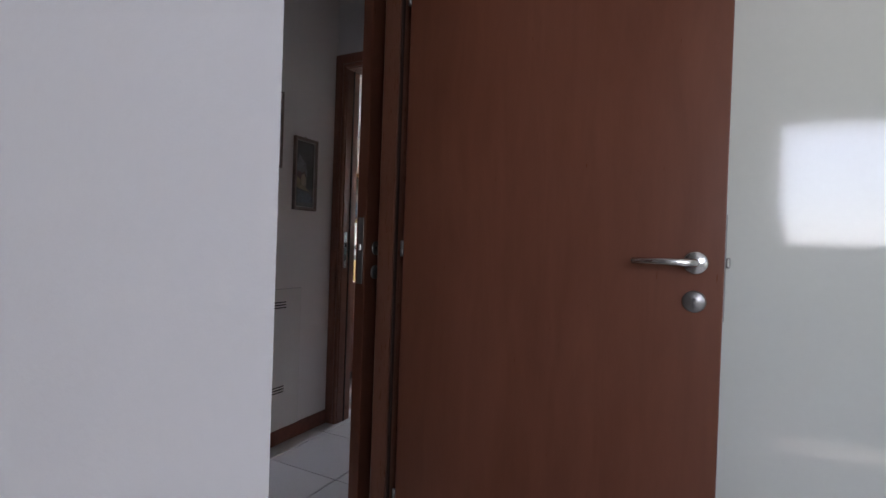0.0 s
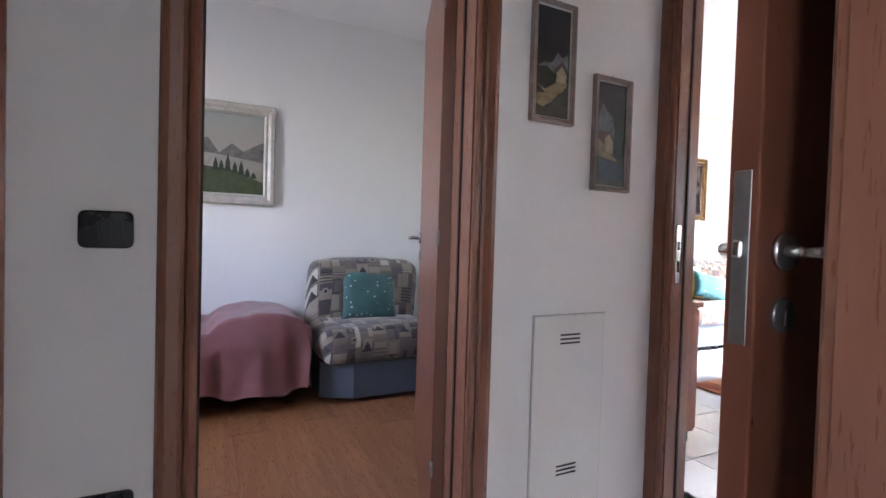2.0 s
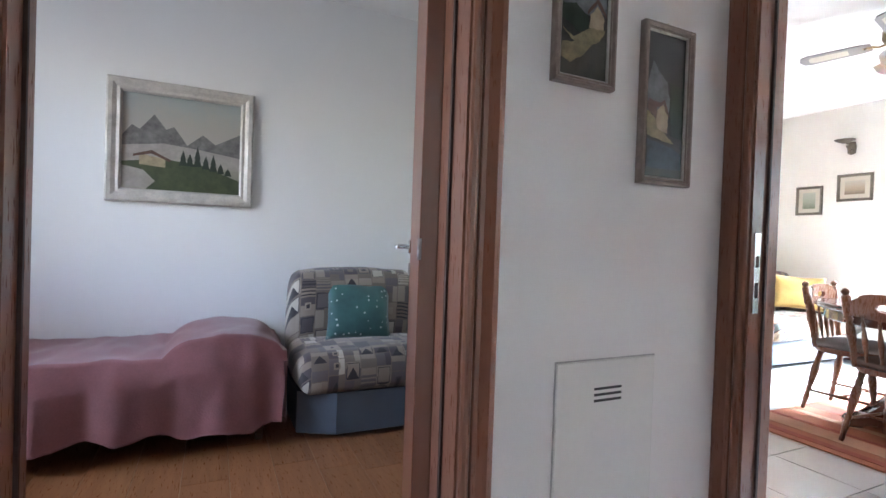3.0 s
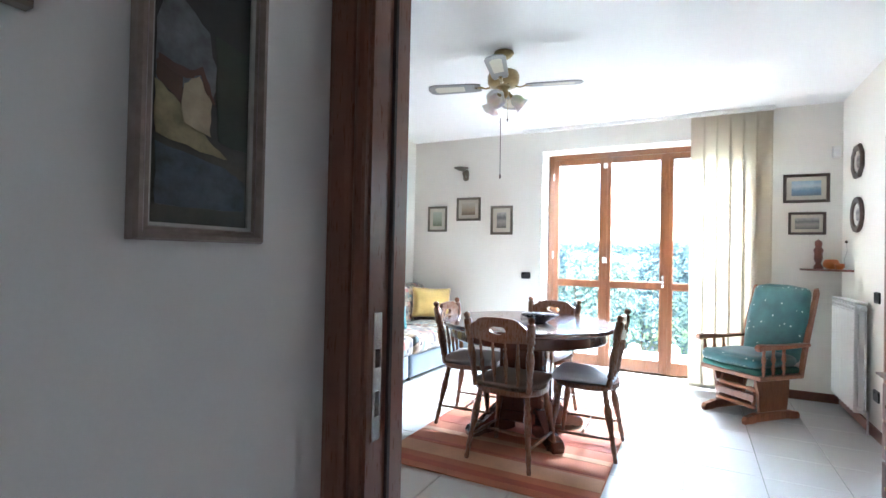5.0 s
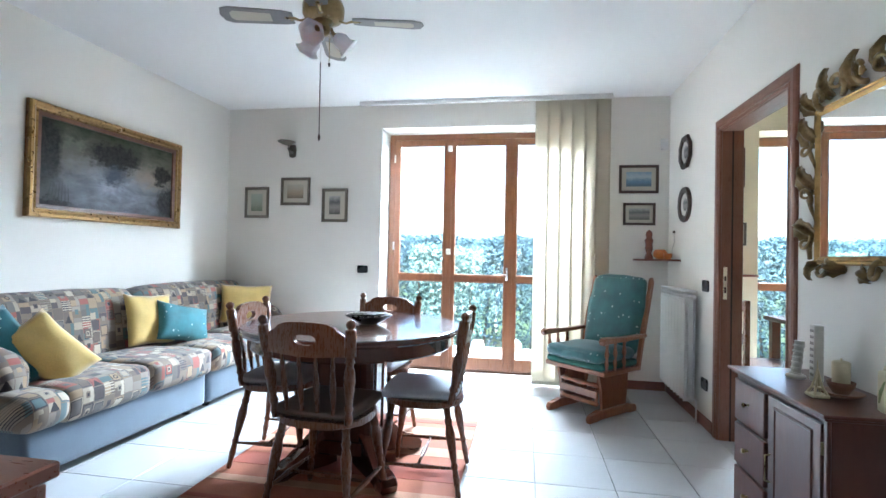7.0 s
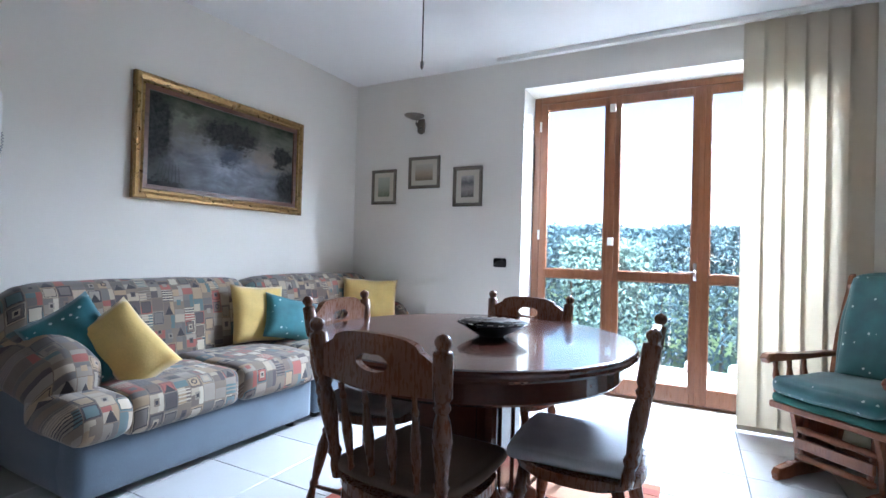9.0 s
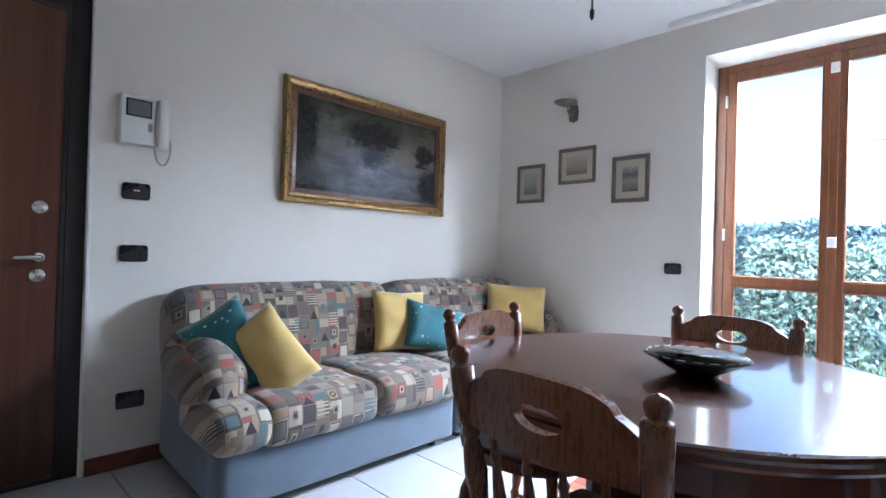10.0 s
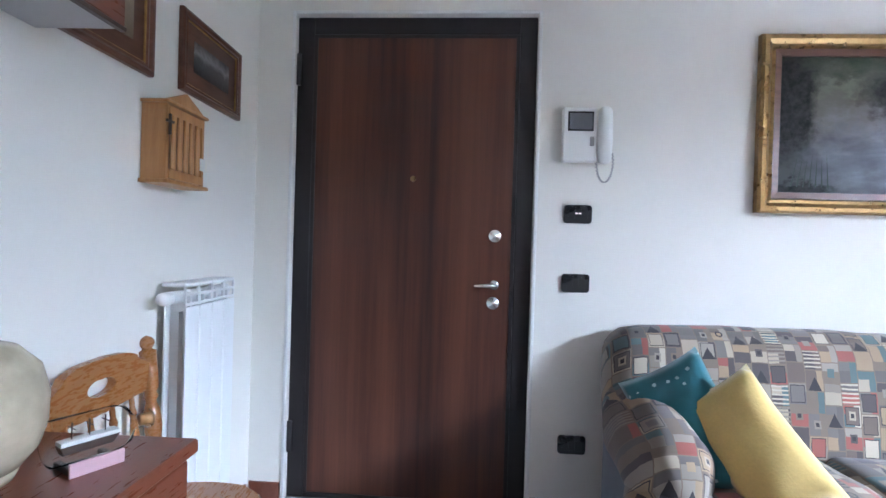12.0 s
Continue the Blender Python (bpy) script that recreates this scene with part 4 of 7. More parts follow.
kitchen_window()
for nm, m_, w_, h_ in (("window_3", pose(1.2, -1.26, 1.55), 0.8, 0.9), ("window_4", pose(-2.9, -0.66, 1.5), 1.2, 1.3)):
    d = thing(nm, m_, "wooden casement window with clear glass", "window", "", "structure")
    part("window_frame", rect_sweep(bmesh.new(), w_, h_, [(0.0, -0.03), (0.0, 0.03), (0.06, 0.03), (0.06, -0.03), (0.0, -0.03)]), WINDOW_WOOD, d)
    part("pane", boxes((-w_ / 2 + 0.05, -0.003, -h_ / 2 + 0.05, w_ / 2 - 0.05, 0.003, h_ / 2 - 0.05)), GLASS, d).visible_shadow = False

# ---- outside ----
structure("ground", boxes((-150, 7.53, -0.4, 150, 300, -0.14)), LAWN, "mown lawn beyond the terrace", "ground")
structure("terrace", boxes((-6.5, 7.53, -0.139, 5, 9.05, -0.04), bevel=0.005), TERRACE, "pale stone paved terrace", "pavement")
structure("roof", boxes((-5.2, -2, CEIL + 0.26, 3.6, 7.75, CEIL + 0.5)), FACADE, "flat roof slab over the rooms", "roof")


def hedge(name, x0, x1, y, depth, height, count, mat, seed, label, leafsize=0.045):
    """A clipped hedge: dark stems and a dense skin of small folded leaves with an uneven top."""
    rng = np.random.default_rng(seed)
    th = thing(name, pose(x0, y, -0.14), label, "hedge")
    n = count
    px, py = rng.uniform(0, x1 - x0, n), rng.beta(0.55, 0.8, n) * depth
    top = height * (1 + 0.012 * np.sin(px * 2.3 + seed) + 0.015 * np.sin(px * 7.1))
    pz = top * rng.beta(1.5, 0.75, n) + rng.normal(0, 0.02, n)
    c = np.stack([px, py, np.maximum(pz, 0.05)], 1)
    d = rng.normal(size=(n, 3))
    d /= np.linalg.norm(d, axis=1)[:, None]
    e = np.cross(d, rng.normal(size=(n, 3)))
    e /= np.linalg.norm(e, axis=1)[:, None]
    s = rng.uniform(0.7, 1.4, n)[:, None] * leafsize
    up = np.cross(d, e)
    v = np.stack([c - d * s, c + e * s * 0.42 + up * s * 0.12, c + d * s, c - e * s * 0.42 + up * s * 0.12], 1).reshape(-1, 3)
    q = np.arange(4 * n).reshape(n, 4)
    f = np.concatenate([q[:, [0, 1, 2]], q[:, [0, 2, 3]]])
    me = bpy.data.meshes.new("foliage")
    me.from_pydata(v.tolist(), [], f.tolist())
    me.materials.append(mat)
    ob = new("foliage", me)
    ob.parent = th
    tagged(ob, "", "", "", "stuff")
    bm = bmesh.new()
    for x in np.arange(0.15, x1 - x0, 0.33):
        k = rng.uniform(-0.06, 0.06)
        tube(bm, [(x, depth / 2, 0), (x + k, depth / 2 + k, height * 0.4), (x + 2 * k, depth / 2 - k, height * 0.8)], [0.022, 0.016, 0.008], 6)
    part("stems", bm, BARK, th)
    return th


hedge("hedge", -5.2, 3.6, 9.25, 0.55, 1.58, 70000, HAZY_LEAF, 3, "dark green clipped garden hedge beyond the terrace", 0.03)
hedge("shrub", -2.75, -1.75, 9.1, 0.3, 1.4, 4200, LEAF_L, 8, "light green shrub in front of the hedge", 0.034)


def awning():
    t = thing("awning_bar", pose(-2.55, 11.0, -0.14), "pale metal awning post and bar in the garden", "awning")
    part("bar", boxes((0.0, 0.0, 2.62, 0.95, 0.06, 2.74), bevel=0.01), STONE, t)
    for x in (0.06, 0.89):
        part("post", boxes((x - 0.02, 0.01, 0.0, x + 0.02, 0.05, 2.62), bevel=0.004), STONE, t)


def garden_stone(x, y, s, seed):
    ob = part("garden_stone", soft_box(bmesh.new(), 0.2 * s, 0.16 * s, 0.13 * s, 0.05 * s, 0.01, 5, seed, 0.02 * s), STONE, None, "", True, pose(x, y, -0.05, 0, 0, seed * 40))
    tagged(ob, "pale rounded garden stone at the terrace edge", "stone", "stones at the terrace edge")


for k_, (x_, y_, s_) in enumerate(((-1.78, 8.9, 0.9), (-1.32, 8.88, 1.05), (-2.25, 8.95, 0.7), (-0.95, 8.92, 0.9))):
    garden_stone(x_, y_, s_, k_ + 2)

# ---- living room: large things ----
def sofa_module(name, m, length, seats, arm, label):
    """Printed sofa unit on a blue suede base. Local: y along the wall from 0 to length, x out of the wall; arm -1 or 1: the end with the armrest."""
    t = thing(name, m, label, "sofa", "sofa units along the wall")
    d = 0.83
    bm = soft_box(bmesh.new(), d - 0.06, length - 0.012, 0.27, 0.03, 0.006, 8, 3, 0.003, pose(d / 2 + 0.02, length / 2, 0.045))
    part("base", bm, SUEDE, t, "blue-grey suede base panel", True)
    for x, y in ((0.1, 0.1), (d - 0.1, 0.1), (0.1, length - 0.1), (d - 0.1, length - 0.1)):
        part("foot", lathe(bmesh.new(), [(0.0, 0), (0.026, 0), (0.03, 0.02), (0.03, 0.06), (0.0, 0.06)], 12, pose(x, y, 0)), PLASTIC_B, t, "", True)
    y0, y1 = (0.16, length) if arm < 0 else (0.0, length - 0.16)
    w = (y1 - y0) / seats
    for k in range(seats):
        bm = soft_box(bmesh.new(), d - 0.22, w - 0.006, 0.185, 0.05, 0.014, 12, 5 + k + seats, 0.007, pose(0.22 + (d - 0.22) / 2 + 0.045, y0 + w * (k + 0.5), 0.27))
        if (k == 0 and arm < 0) or (k == seats - 1 and arm > 0):
            yy = y0 - 0.09 if arm < 0 else y1 + 0.09
            soft_box(bm, 0.42, 0.25, 0.165, 0.06, 0.015, 8, 9, 0.006, pose(d - 0.16, yy + 0.015 * -arm, 0.28))
        part("seat_cushion", bm, SOFA_PRINT, t, "", True)
    bm = soft_box(bmesh.new(), 0.26, length - 0.01, 0.53, 0.09, 0.02, 14, 11, 0.008, pose(0.0, 0, 0) @ pose(0.16, length / 2, 0.335, 0, -9, 0))
    part("backrest", bm, SOFA_PRINT, t, "", True)
    ya = 0.085 if arm < 0 else length - 0.085
    bm = soft_box(bmesh.new(), 0.56, 0.21, 0.30, 0.095, 0.03, 12, 17, 0.013, pose(0.36, ya, 0.345, 0, 9, 0))
    part("armrest", bm, SOFA_PRINT, t, "rounded printed armrest", True)
    part("side_panel", soft_box(bmesh.new(), d - 0.14, 0.05, 0.36, 0.024, 0.004, 6, 2, 0.002, pose(d / 2 - 0.03, 0.028 if arm < 0 else length - 0.028, 0.05)), SUEDE, t, "blue-grey suede side panel", True)
    return t


sofa_module("sofa", pose(west_x(4.5) + 0.02, 4.5, 0, 0, 0, -1.5), 1.29, 2, -1, "patchwork-print sofa unit with a blue suede base against the wall")
sofa_module("sofa", pose(west_x(5.8) + 0.02, 5.80, 0, 0, 0, -1.5), 1.33, 2, 1, "patchwork-print corner sofa unit with a blue suede base")


def scatter(name, m, w, h, t, mat, seed, label):
    ob = part(name, pillow(w, h, t, seed), mat, None, label, True, m)
    tagged(ob, label, "cushion")


scatter("cushion", pose(-3.82, 4.655, 0.60, -26, -34, 64), 0.30, 0.44, 0.11, TEAL, 1, "teal dotted cushion leaning on the sofa arm")
scatter("cushion", pose(-3.68, 4.785, 0.60, -26, -38, 66), 0.25, 0.41, 0.11, YELLOW, 2, "yellow velvet cushion leaning on a teal one")
scatter("cushion", pose(-3.90, 5.74, 0.64, -16, 4, 80), 0.38, 0.38, 0.12, YELLOW, 3, "yellow velvet cushion against the sofa back")
scatter("cushion", pose(-3.76, 5.92, 0.595, -24, 14, 72), 0.44, 0.30, 0.13, TEAL, 4, "teal dotted cushion in front of a yellow one")
scatter("cushion", pose(-3.78, 6.80, 0.665, -14, 2, 36), 0.46, 0.36, 0.12, YELLOW, 5, "yellow velvet cushion in the sofa corner")

LEG = [(0.011, 0.0), (0.014, 0.04), (0.012, 0.08), (0.017, 0.2), (0.013, 0.3), (0.019, 0.34), (0.013, 0.38), (0.016, 0.42), (0.022, 0.58), (0.024, 0.7), (0.016, 0.8), (0.021, 0.84), (0.016, 0.88), (0.019, 1.0)]
SPINDLE = [(0.007, 0.0), (0.007, 0.08), (0.011, 0.12), (0.0075, 0.16), (0.009, 0.22), (0.015, 0.48), (0.012, 0.62), (0.0075, 0.78), (0.011, 0.82), (0.007, 0.87), (0.007, 1.0)]
POST = [(0.017, 0.0), (0.019, 0.08), (0.014, 0.12), (0.021, 0.16), (0.015, 0.2), (0.018, 0.27), (0.025, 0.42), (0.021, 0.52), (0.014, 0.57), (0.022, 0.6), (0.016, 0.63), (0.024, 0.66), (0.024, 0.90), (0.016, 0.905), (0.013, 0.915), (0.017, 0.925), (0.021, 0.945), (0.021, 0.965), (0.014, 0.985), (0.0, 1.0)]


def crest(bm, w, z0, z1, y, hole=True):
    """A shaped top rail with a cut-out; flat in y with a slight bow."""
    n = 64
    cz = (z0 + z1) / 2 - 0.004

    def outer(a):
        c, s = math.cos(a), math.sin(a)
        best = None
        for k in range(1, 200):
            r = k / 200 * w
            x, z = r * c, cz + r * s
            top = z1 - 0.052 * min(1.0, abs(x) / (w / 2)) ** 3 - (0.012 if abs(x) > w * 0.34 else 0.0)
            if abs(x) > w / 2 or z > top or z < z0 - 0.006 * math.cos(x / w * math.pi * 2):
                break
            best = (x, z)
        return best

    def inner(a):
        c, s = math.cos(a), math.sin(a)
        r = 1.0 - 0.16 * max(0, s) * math.exp(-(c / 0.25) ** 2)
        return 0.052 * c * r, cz + 0.023 * s * r
    rings = []
    for d in (-0.011, 0.011):
        for fn in (outer, inner):
            ring = []
            for k in range(n):
                x, z = fn(2 * math.pi * k / n)
                ring.append(bm.verts.new((x, y + d - 0.012 * (1 - (2 * x / w) ** 2), z)))
            rings.append(ring)
    fo, fi, bo, bi = rings
    for k in range(n):
        q = (k + 1) % n
        bm.faces.new((fo[k], fo[q], fi[q], fi[k]))
        bm.faces.new((bo[k], bi[k], bi[q], bo[q]))
        bm.faces.new((fo[k], bo[k], bo[q], fo[q]))
        bm.faces.new((fi[k], fi[q], bi[q], bi[k]))
    return bm


def dining_chair(m, wood, pad, label, group="chairs round the table"):
    """Turned country chair; local: back at -y, front at +y, foot at z = 0."""
    t = thing("dining_chair", m, label, "chair", group)
    outline = [(0.21 * math.cos(a) * (1 + 0.06 * math.sin(a)), 0.2 * math.sin(a) if math.sin(a) > 0 else 0.185 * math.sin(a)) for a in [2 * math.pi * k / 40 for k in range(40)]]
    outline = [(x / (abs(x / 0.21) ** 4 + abs(y / 0.2) ** 4 + 1e-9) ** 0.13, y / (abs(x / 0.21) ** 4 + abs(y / 0.2) ** 4 + 1e-9) ** 0.13) for x, y in outline]
    bm = prism(bmesh.new(), outline, 0.032, Matrix.Translation((0, 0, 0.44)) @ pose(0, 0, 0, -90) @ Matrix.Diagonal((1, 1, -1, 1)), 0.008)
    part("seat", bm, wood, t)
    if pad:
        bm = soft_box(bmesh.new(), 0.37, 0.36, 0.045, 0.02, 0.012, 10, 4, 0.005, pose(0, 0.012, 0.4405))
        part("seat_pad", bm, pad, t, "", True)
    for sx in (-1, 1):
        part("leg", turned(bmesh.new(), (sx * 0.205, 0.195, 0), (sx * 0.15, 0.14, 0.41), LEG), wood, t, "", True)
        part("leg", turned(bmesh.new(), (sx * 0.20, -0.205, 0), (sx * 0.15, -0.13, 0.41), LEG), wood, t, "", True)
        part("back_post", turned(bmesh.new(), (sx * 0.172, -0.155, 0.43), (sx * 0.207, -0.222, 0.875), POST, 12), wood, t, "", True)
        part("stretcher", turned(bmesh.new(), (sx * 0.187, -0.188, 0.13), (sx * 0.19, 0.18, 0.13), [(0.007, 0), (0.009, 0.3), (0.013, 0.5), (0.009, 0.7), (0.007, 1)], 8), wood, t, "", True)
    part("stretcher", turned(bmesh.new(), (-0.186, 0.0, 0.13), (0.186, 0.0, 0.13), [(0.007, 0), (0.009, 0.3), (0.013, 0.5), (0.009, 0.7), (0.007, 1)], 8), wood, t, "", True)
    part("crest_rail", crest(bmesh.new(), 0.392, 0.715, 0.855, -0.205), wood, t)
    for k in range(4):
        x = -0.108 + 0.072 * k
        part("spindle", turned(bmesh.new(), (x, -0.165, 0.44), (x * 1.12, -0.208, 0.725), SPINDLE, 8), wood, t, "", True)
    return t


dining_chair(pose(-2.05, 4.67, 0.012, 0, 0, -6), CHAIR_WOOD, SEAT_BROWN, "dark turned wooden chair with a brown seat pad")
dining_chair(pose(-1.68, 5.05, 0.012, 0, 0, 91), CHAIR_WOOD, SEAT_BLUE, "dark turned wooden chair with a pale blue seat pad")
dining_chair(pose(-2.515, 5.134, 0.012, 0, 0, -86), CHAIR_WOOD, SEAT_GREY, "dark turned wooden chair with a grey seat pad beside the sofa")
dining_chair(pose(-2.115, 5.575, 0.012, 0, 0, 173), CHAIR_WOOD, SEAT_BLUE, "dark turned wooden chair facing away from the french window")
dining_chair(pose(-3.405, 3.185, 0.0, 0, 0, 2), CHAIR_LIGHT, None, "honey-coloured turned wooden chair against the wall", "")


def dining_table():
    t = thing("dining_table", pose(-2.105, 5.13, 0.012), "dark polished mahogany oval pedestal dining table", "table")

    def ov(rx, ry, n=64):
        return [(rx * math.cos(2 * math.pi * k / n), ry * math.sin(2 * math.pi * k / n)) for k in range(n)]
    bm = bmesh.new()
    rx, ry = 0.585, 0.60
    rings = []
    for dr, z in ((-0.02, 0.722), (-0.006, 0.726), (0.0, 0.734), (-0.003, 0.742), (0.0, 0.75), (-0.004, 0.757), (-0.012, 0.76)):
        rings.append([bm.verts.new((x, y, z)) for x, y in ov(rx + dr, ry + dr)])
    for a, b in zip(rings, rings[1:]):
        for k in range(64):
            bm.faces.new((a[k], a[(k + 1) % 64], b[(k + 1) % 64], b[k]))
    bm.faces.new(rings[0][::-1]), bm.faces.new(rings[-1])
    part("tabletop", bm, TABLE_WOOD, t)
    bm = bmesh.new()
    rings = [[bm.verts.new((x, y, z)) for x, y in ov(rx + dr, ry + dr)] for dr, z in ((-0.075, 0.7215), (-0.05, 0.7215), (-0.048, 0.66), (-0.054, 0.652), (-0.075, 0.652), (-0.075, 0.7215))]
    for a, b in zip(rings, rings[1:]):
        for k in range(64):
            bm.faces.new((a[k], a[(k + 1) % 64], b[(k + 1) % 64], b[k]))
    part("apron", bm, TABLE_WOOD, t)
    bm = boxes((-0.155, -0.155, 0.09, 0.155, 0.155, 0.652), bevel=0.03, seg=2)
    box(bm, -0.18, -0.18, 0.10, 0.18, 0.18, 0.17, bevel=0.01)
    box(bm, -0.17, -0.17, 0.61, 0.17, 0.17, 0.65, bevel=0.008)
    ped = part("pedestal", bm, TABLE_WOOD, t, "square panelled pedestal")
    for a in range(4):
        m = pose(0, 0, 0, 0, 0, 90 * a)
        for s in (-0.07, 0.07):
            part("panel", prism(bmesh.new(), [(0.15, 0.19), (0.163, 0.19), (0.163, 0.59), (0.15, 0.59)], 0.05, m @ Matrix.Translation((0, s - 0.025, 0))), TABLE_WOOD, ped)
    for a in (45, 135, 225, 315):
        out = [(0.10, 0.04), (0.14, 0.03), (0.33, 0.03), (0.36, 0.0), (0.43, 0.0), (0.44, 0.035), (0.42, 0.065), (0.385, 0.06), (0.36, 0.085), (0.33, 0.09), (0.27, 0.14), (0.22, 0.2), (0.18, 0.215), (0.10, 0.215)]
        part("foot", prism(bmesh.new(), out, 0.09, pose(0, 0, 0, 0, 0, a) @ Matrix.Translation((0, -0.045, 0)), 0.008), TABLE_WOOD, t)
    return t


dining_table()


def bowl():
    t = thing("fruit_bowl", pose(-2.02, 5.12, 0.772) @ Matrix.Diagonal((0.86, 0.86, 0.9, 1)), "shallow black bowl with a pale striped inside on the table", "bowl")
    bm = bmesh.new()
    lathe(bm, [(0.0, 0.0), (0.05, 0.0), (0.058, 0.006), (0.10, 0.026), (0.145, 0.052), (0.15, 0.054), (0.146, 0.057)], 48)
    part("shell", bm, PLASTIC_B, t, "black lacquered outside", True)
    bm = lathe(bmesh.new(), [(0.147, 0.0575), (0.143, 0.056), (0.10, 0.031), (0.055, 0.011), (0.0, 0.009)], 48)
    part("lining", bm, PLASTIC_B, t, "", True)
    for k in range(20):
        a = 2 * math.pi * k / 20
        bm = bmesh.new()
        pts = []
        for r, z in ((0.06, 0.018), (0.10, 0.037), (0.142, 0.0605)):
            for s in (-1, 1):
                b = a + s * (0.09 if r > 0.07 else 0.06)
                pts.append(bm.verts.new((r * math.cos(b), r * math.sin(b), z)))
        bm.faces.new((pts[0], pts[1], pts[3], pts[2])), bm.faces.new((pts[2], pts[3], pts[5], pts[4]))
        bmesh.ops.solidify(bm, geom=bm.faces[:], thickness=0.0015)
        part("stripe", bm, CERAMIC_W, t)


bowl()


def rug():
    t = thing("rug", pose(-2.12, 5.10, 0), "rust-red woven rug with pale bands under the table", "rug")
    w, l = 1.27, 1.72
    part("rug_body", boxes((-w / 2, -l / 2, 0.0005, w / 2, l / 2, 0.009), bevel=0.004), RUG_RED, t)
    rng = random.Random(6)
    for y0, y1, mat in ((-0.80, -0.74, RUG_DARK), (-0.66, -0.50, RUG_PALE), (-0.47, -0.45, RUG_DARK), (-0.30, -0.24, RUG_PALE), (-0.1, 0.05, RUG_DARK), (0.2, 0.32, RUG_PALE), (0.5, 0.66, RUG_PALE), (0.74, 0.8, RUG_DARK)):
        bm = boxes((-w / 2 + 0.006, y0 + rng.uniform(-0.006, 0.006), 0.0085, w / 2 - 0.006, y1 + rng.uniform(-0.006, 0.006), 0.0106))
        part("band", bm, mat, t)
    bm = bmesh.new()
    for s in (-1, 1):
        for k in range(110):
            x = -w / 2 + 0.006 + (w - 0.012) * k / 109
            tube(bm, [(x, s * l / 2, 0.006), (x + rng.uniform(-0.004, 0.004), s * (l / 2 + 0.03), 0.002)], 0.0014, 4)
    tagged(part("fringe", bm, RUG_PALE, t), "", "", "", "stuff")


rug()


def dresser():
    """Low mahogany sideboard: three drawers and a panelled door. Local: front at -y, x along the wall."""
    t = thing("sideboard", pose(EAST - 0.004, 4.60, 0, 0, 0, -90), "dark mahogany sideboard with three drawers and a door", "sideboard")
    w, d, h = 0.70, 0.325, 0.685
    part("body", boxes((-w / 2 + 0.012, -d + 0.022, 0.07, w / 2 - 0.012, 0, h - 0.024), bevel=0.003), DRESSER_WOOD, t)
    bm = boxes((-w / 2 - 0.012, -d - 0.012, h - 0.012, w / 2 + 0.012, 0, h), bevel=0.004, seg=2)
    box(bm, -w / 2, -d, h - 0.0235, w / 2, 0, h - 0.0125, bevel=0.004)
    part("top", bm, DRESSER_WOOD, t, "moulded mahogany top")
    part("plinth", boxes((-w / 2, -d + 0.004, 0.0, w / 2, 0, 0.069), bevel=0.005), DRESSER_WOOD, t)
    dw = 0.27
    for k in range(3):
        z0 = 0.085 + k * 0.19
        dr = part("drawer", boxes((-w / 2 + 0.03, -d + 0.004, z0, -w / 2 + 0.03 + dw, -d + 0.0215, z0 + 0.175), bevel=0.005, seg=2), DRESSER_WOOD, t)
        part("knob", lathe(bmesh.new(), [(0.0, 0), (0.006, 0), (0.005, 0.01), (0.011, 0.018), (0.008, 0.024), (0.0, 0.025)], 12, pose(-w / 2 + 0.03 + dw / 2, -d + 0.004, z0 + 0.09, 90)), BRASS, dr, "small brass knob", True)
    x0, x1 = -w / 2 + 0.03 + dw + 0.03, w / 2 - 0.03
    dr = part("door", boxes((x0, -d + 0.004, 0.085, x1, -d + 0.0215, 0.645), bevel=0.004), DRESSER_WOOD, t)
    part("panel", rect_sweep(bmesh.new(), x1 - x0 - 0.09, 0.575 - 0.09, [(0.0, 0.0), (0.004, 0.005), (0.011, 0.005), (0.015, 0.001), (0.12, 0.001)], pose((x0 + x1) / 2, -d + 0.0042, 0.372)), DRESSER_WOOD, dr)
    bm = tube(bmesh.new(), [(x0 + 0.02, -d + 0.004, 0.32), (x0 + 0.02, -d - 0.014, 0.325), (x0 + 0.02, -d - 0.014, 0.42), (x0 + 0.02, -d + 0.004, 0.425)], 0.004, 8)
    part("handle", bm, BRASS, dr, "brass bow handle", True)
    part("hinge", lathe(bmesh.new(), [(0.0, -0.02), (0.004, -0.02), (0.004, 0.02), (0.0, 0.02)], 8, pose(x1 + 0.003, -d + 0.006, 0.57)), BRASS, dr, "", True)
    part("corner_post", boxes((w / 2 - 0.026, -d + 0.008, 0.07, w / 2 - 0.004, -d + 0.0215, h - 0.024), bevel=0.004), DRESSER_WOOD, t)


dresser()


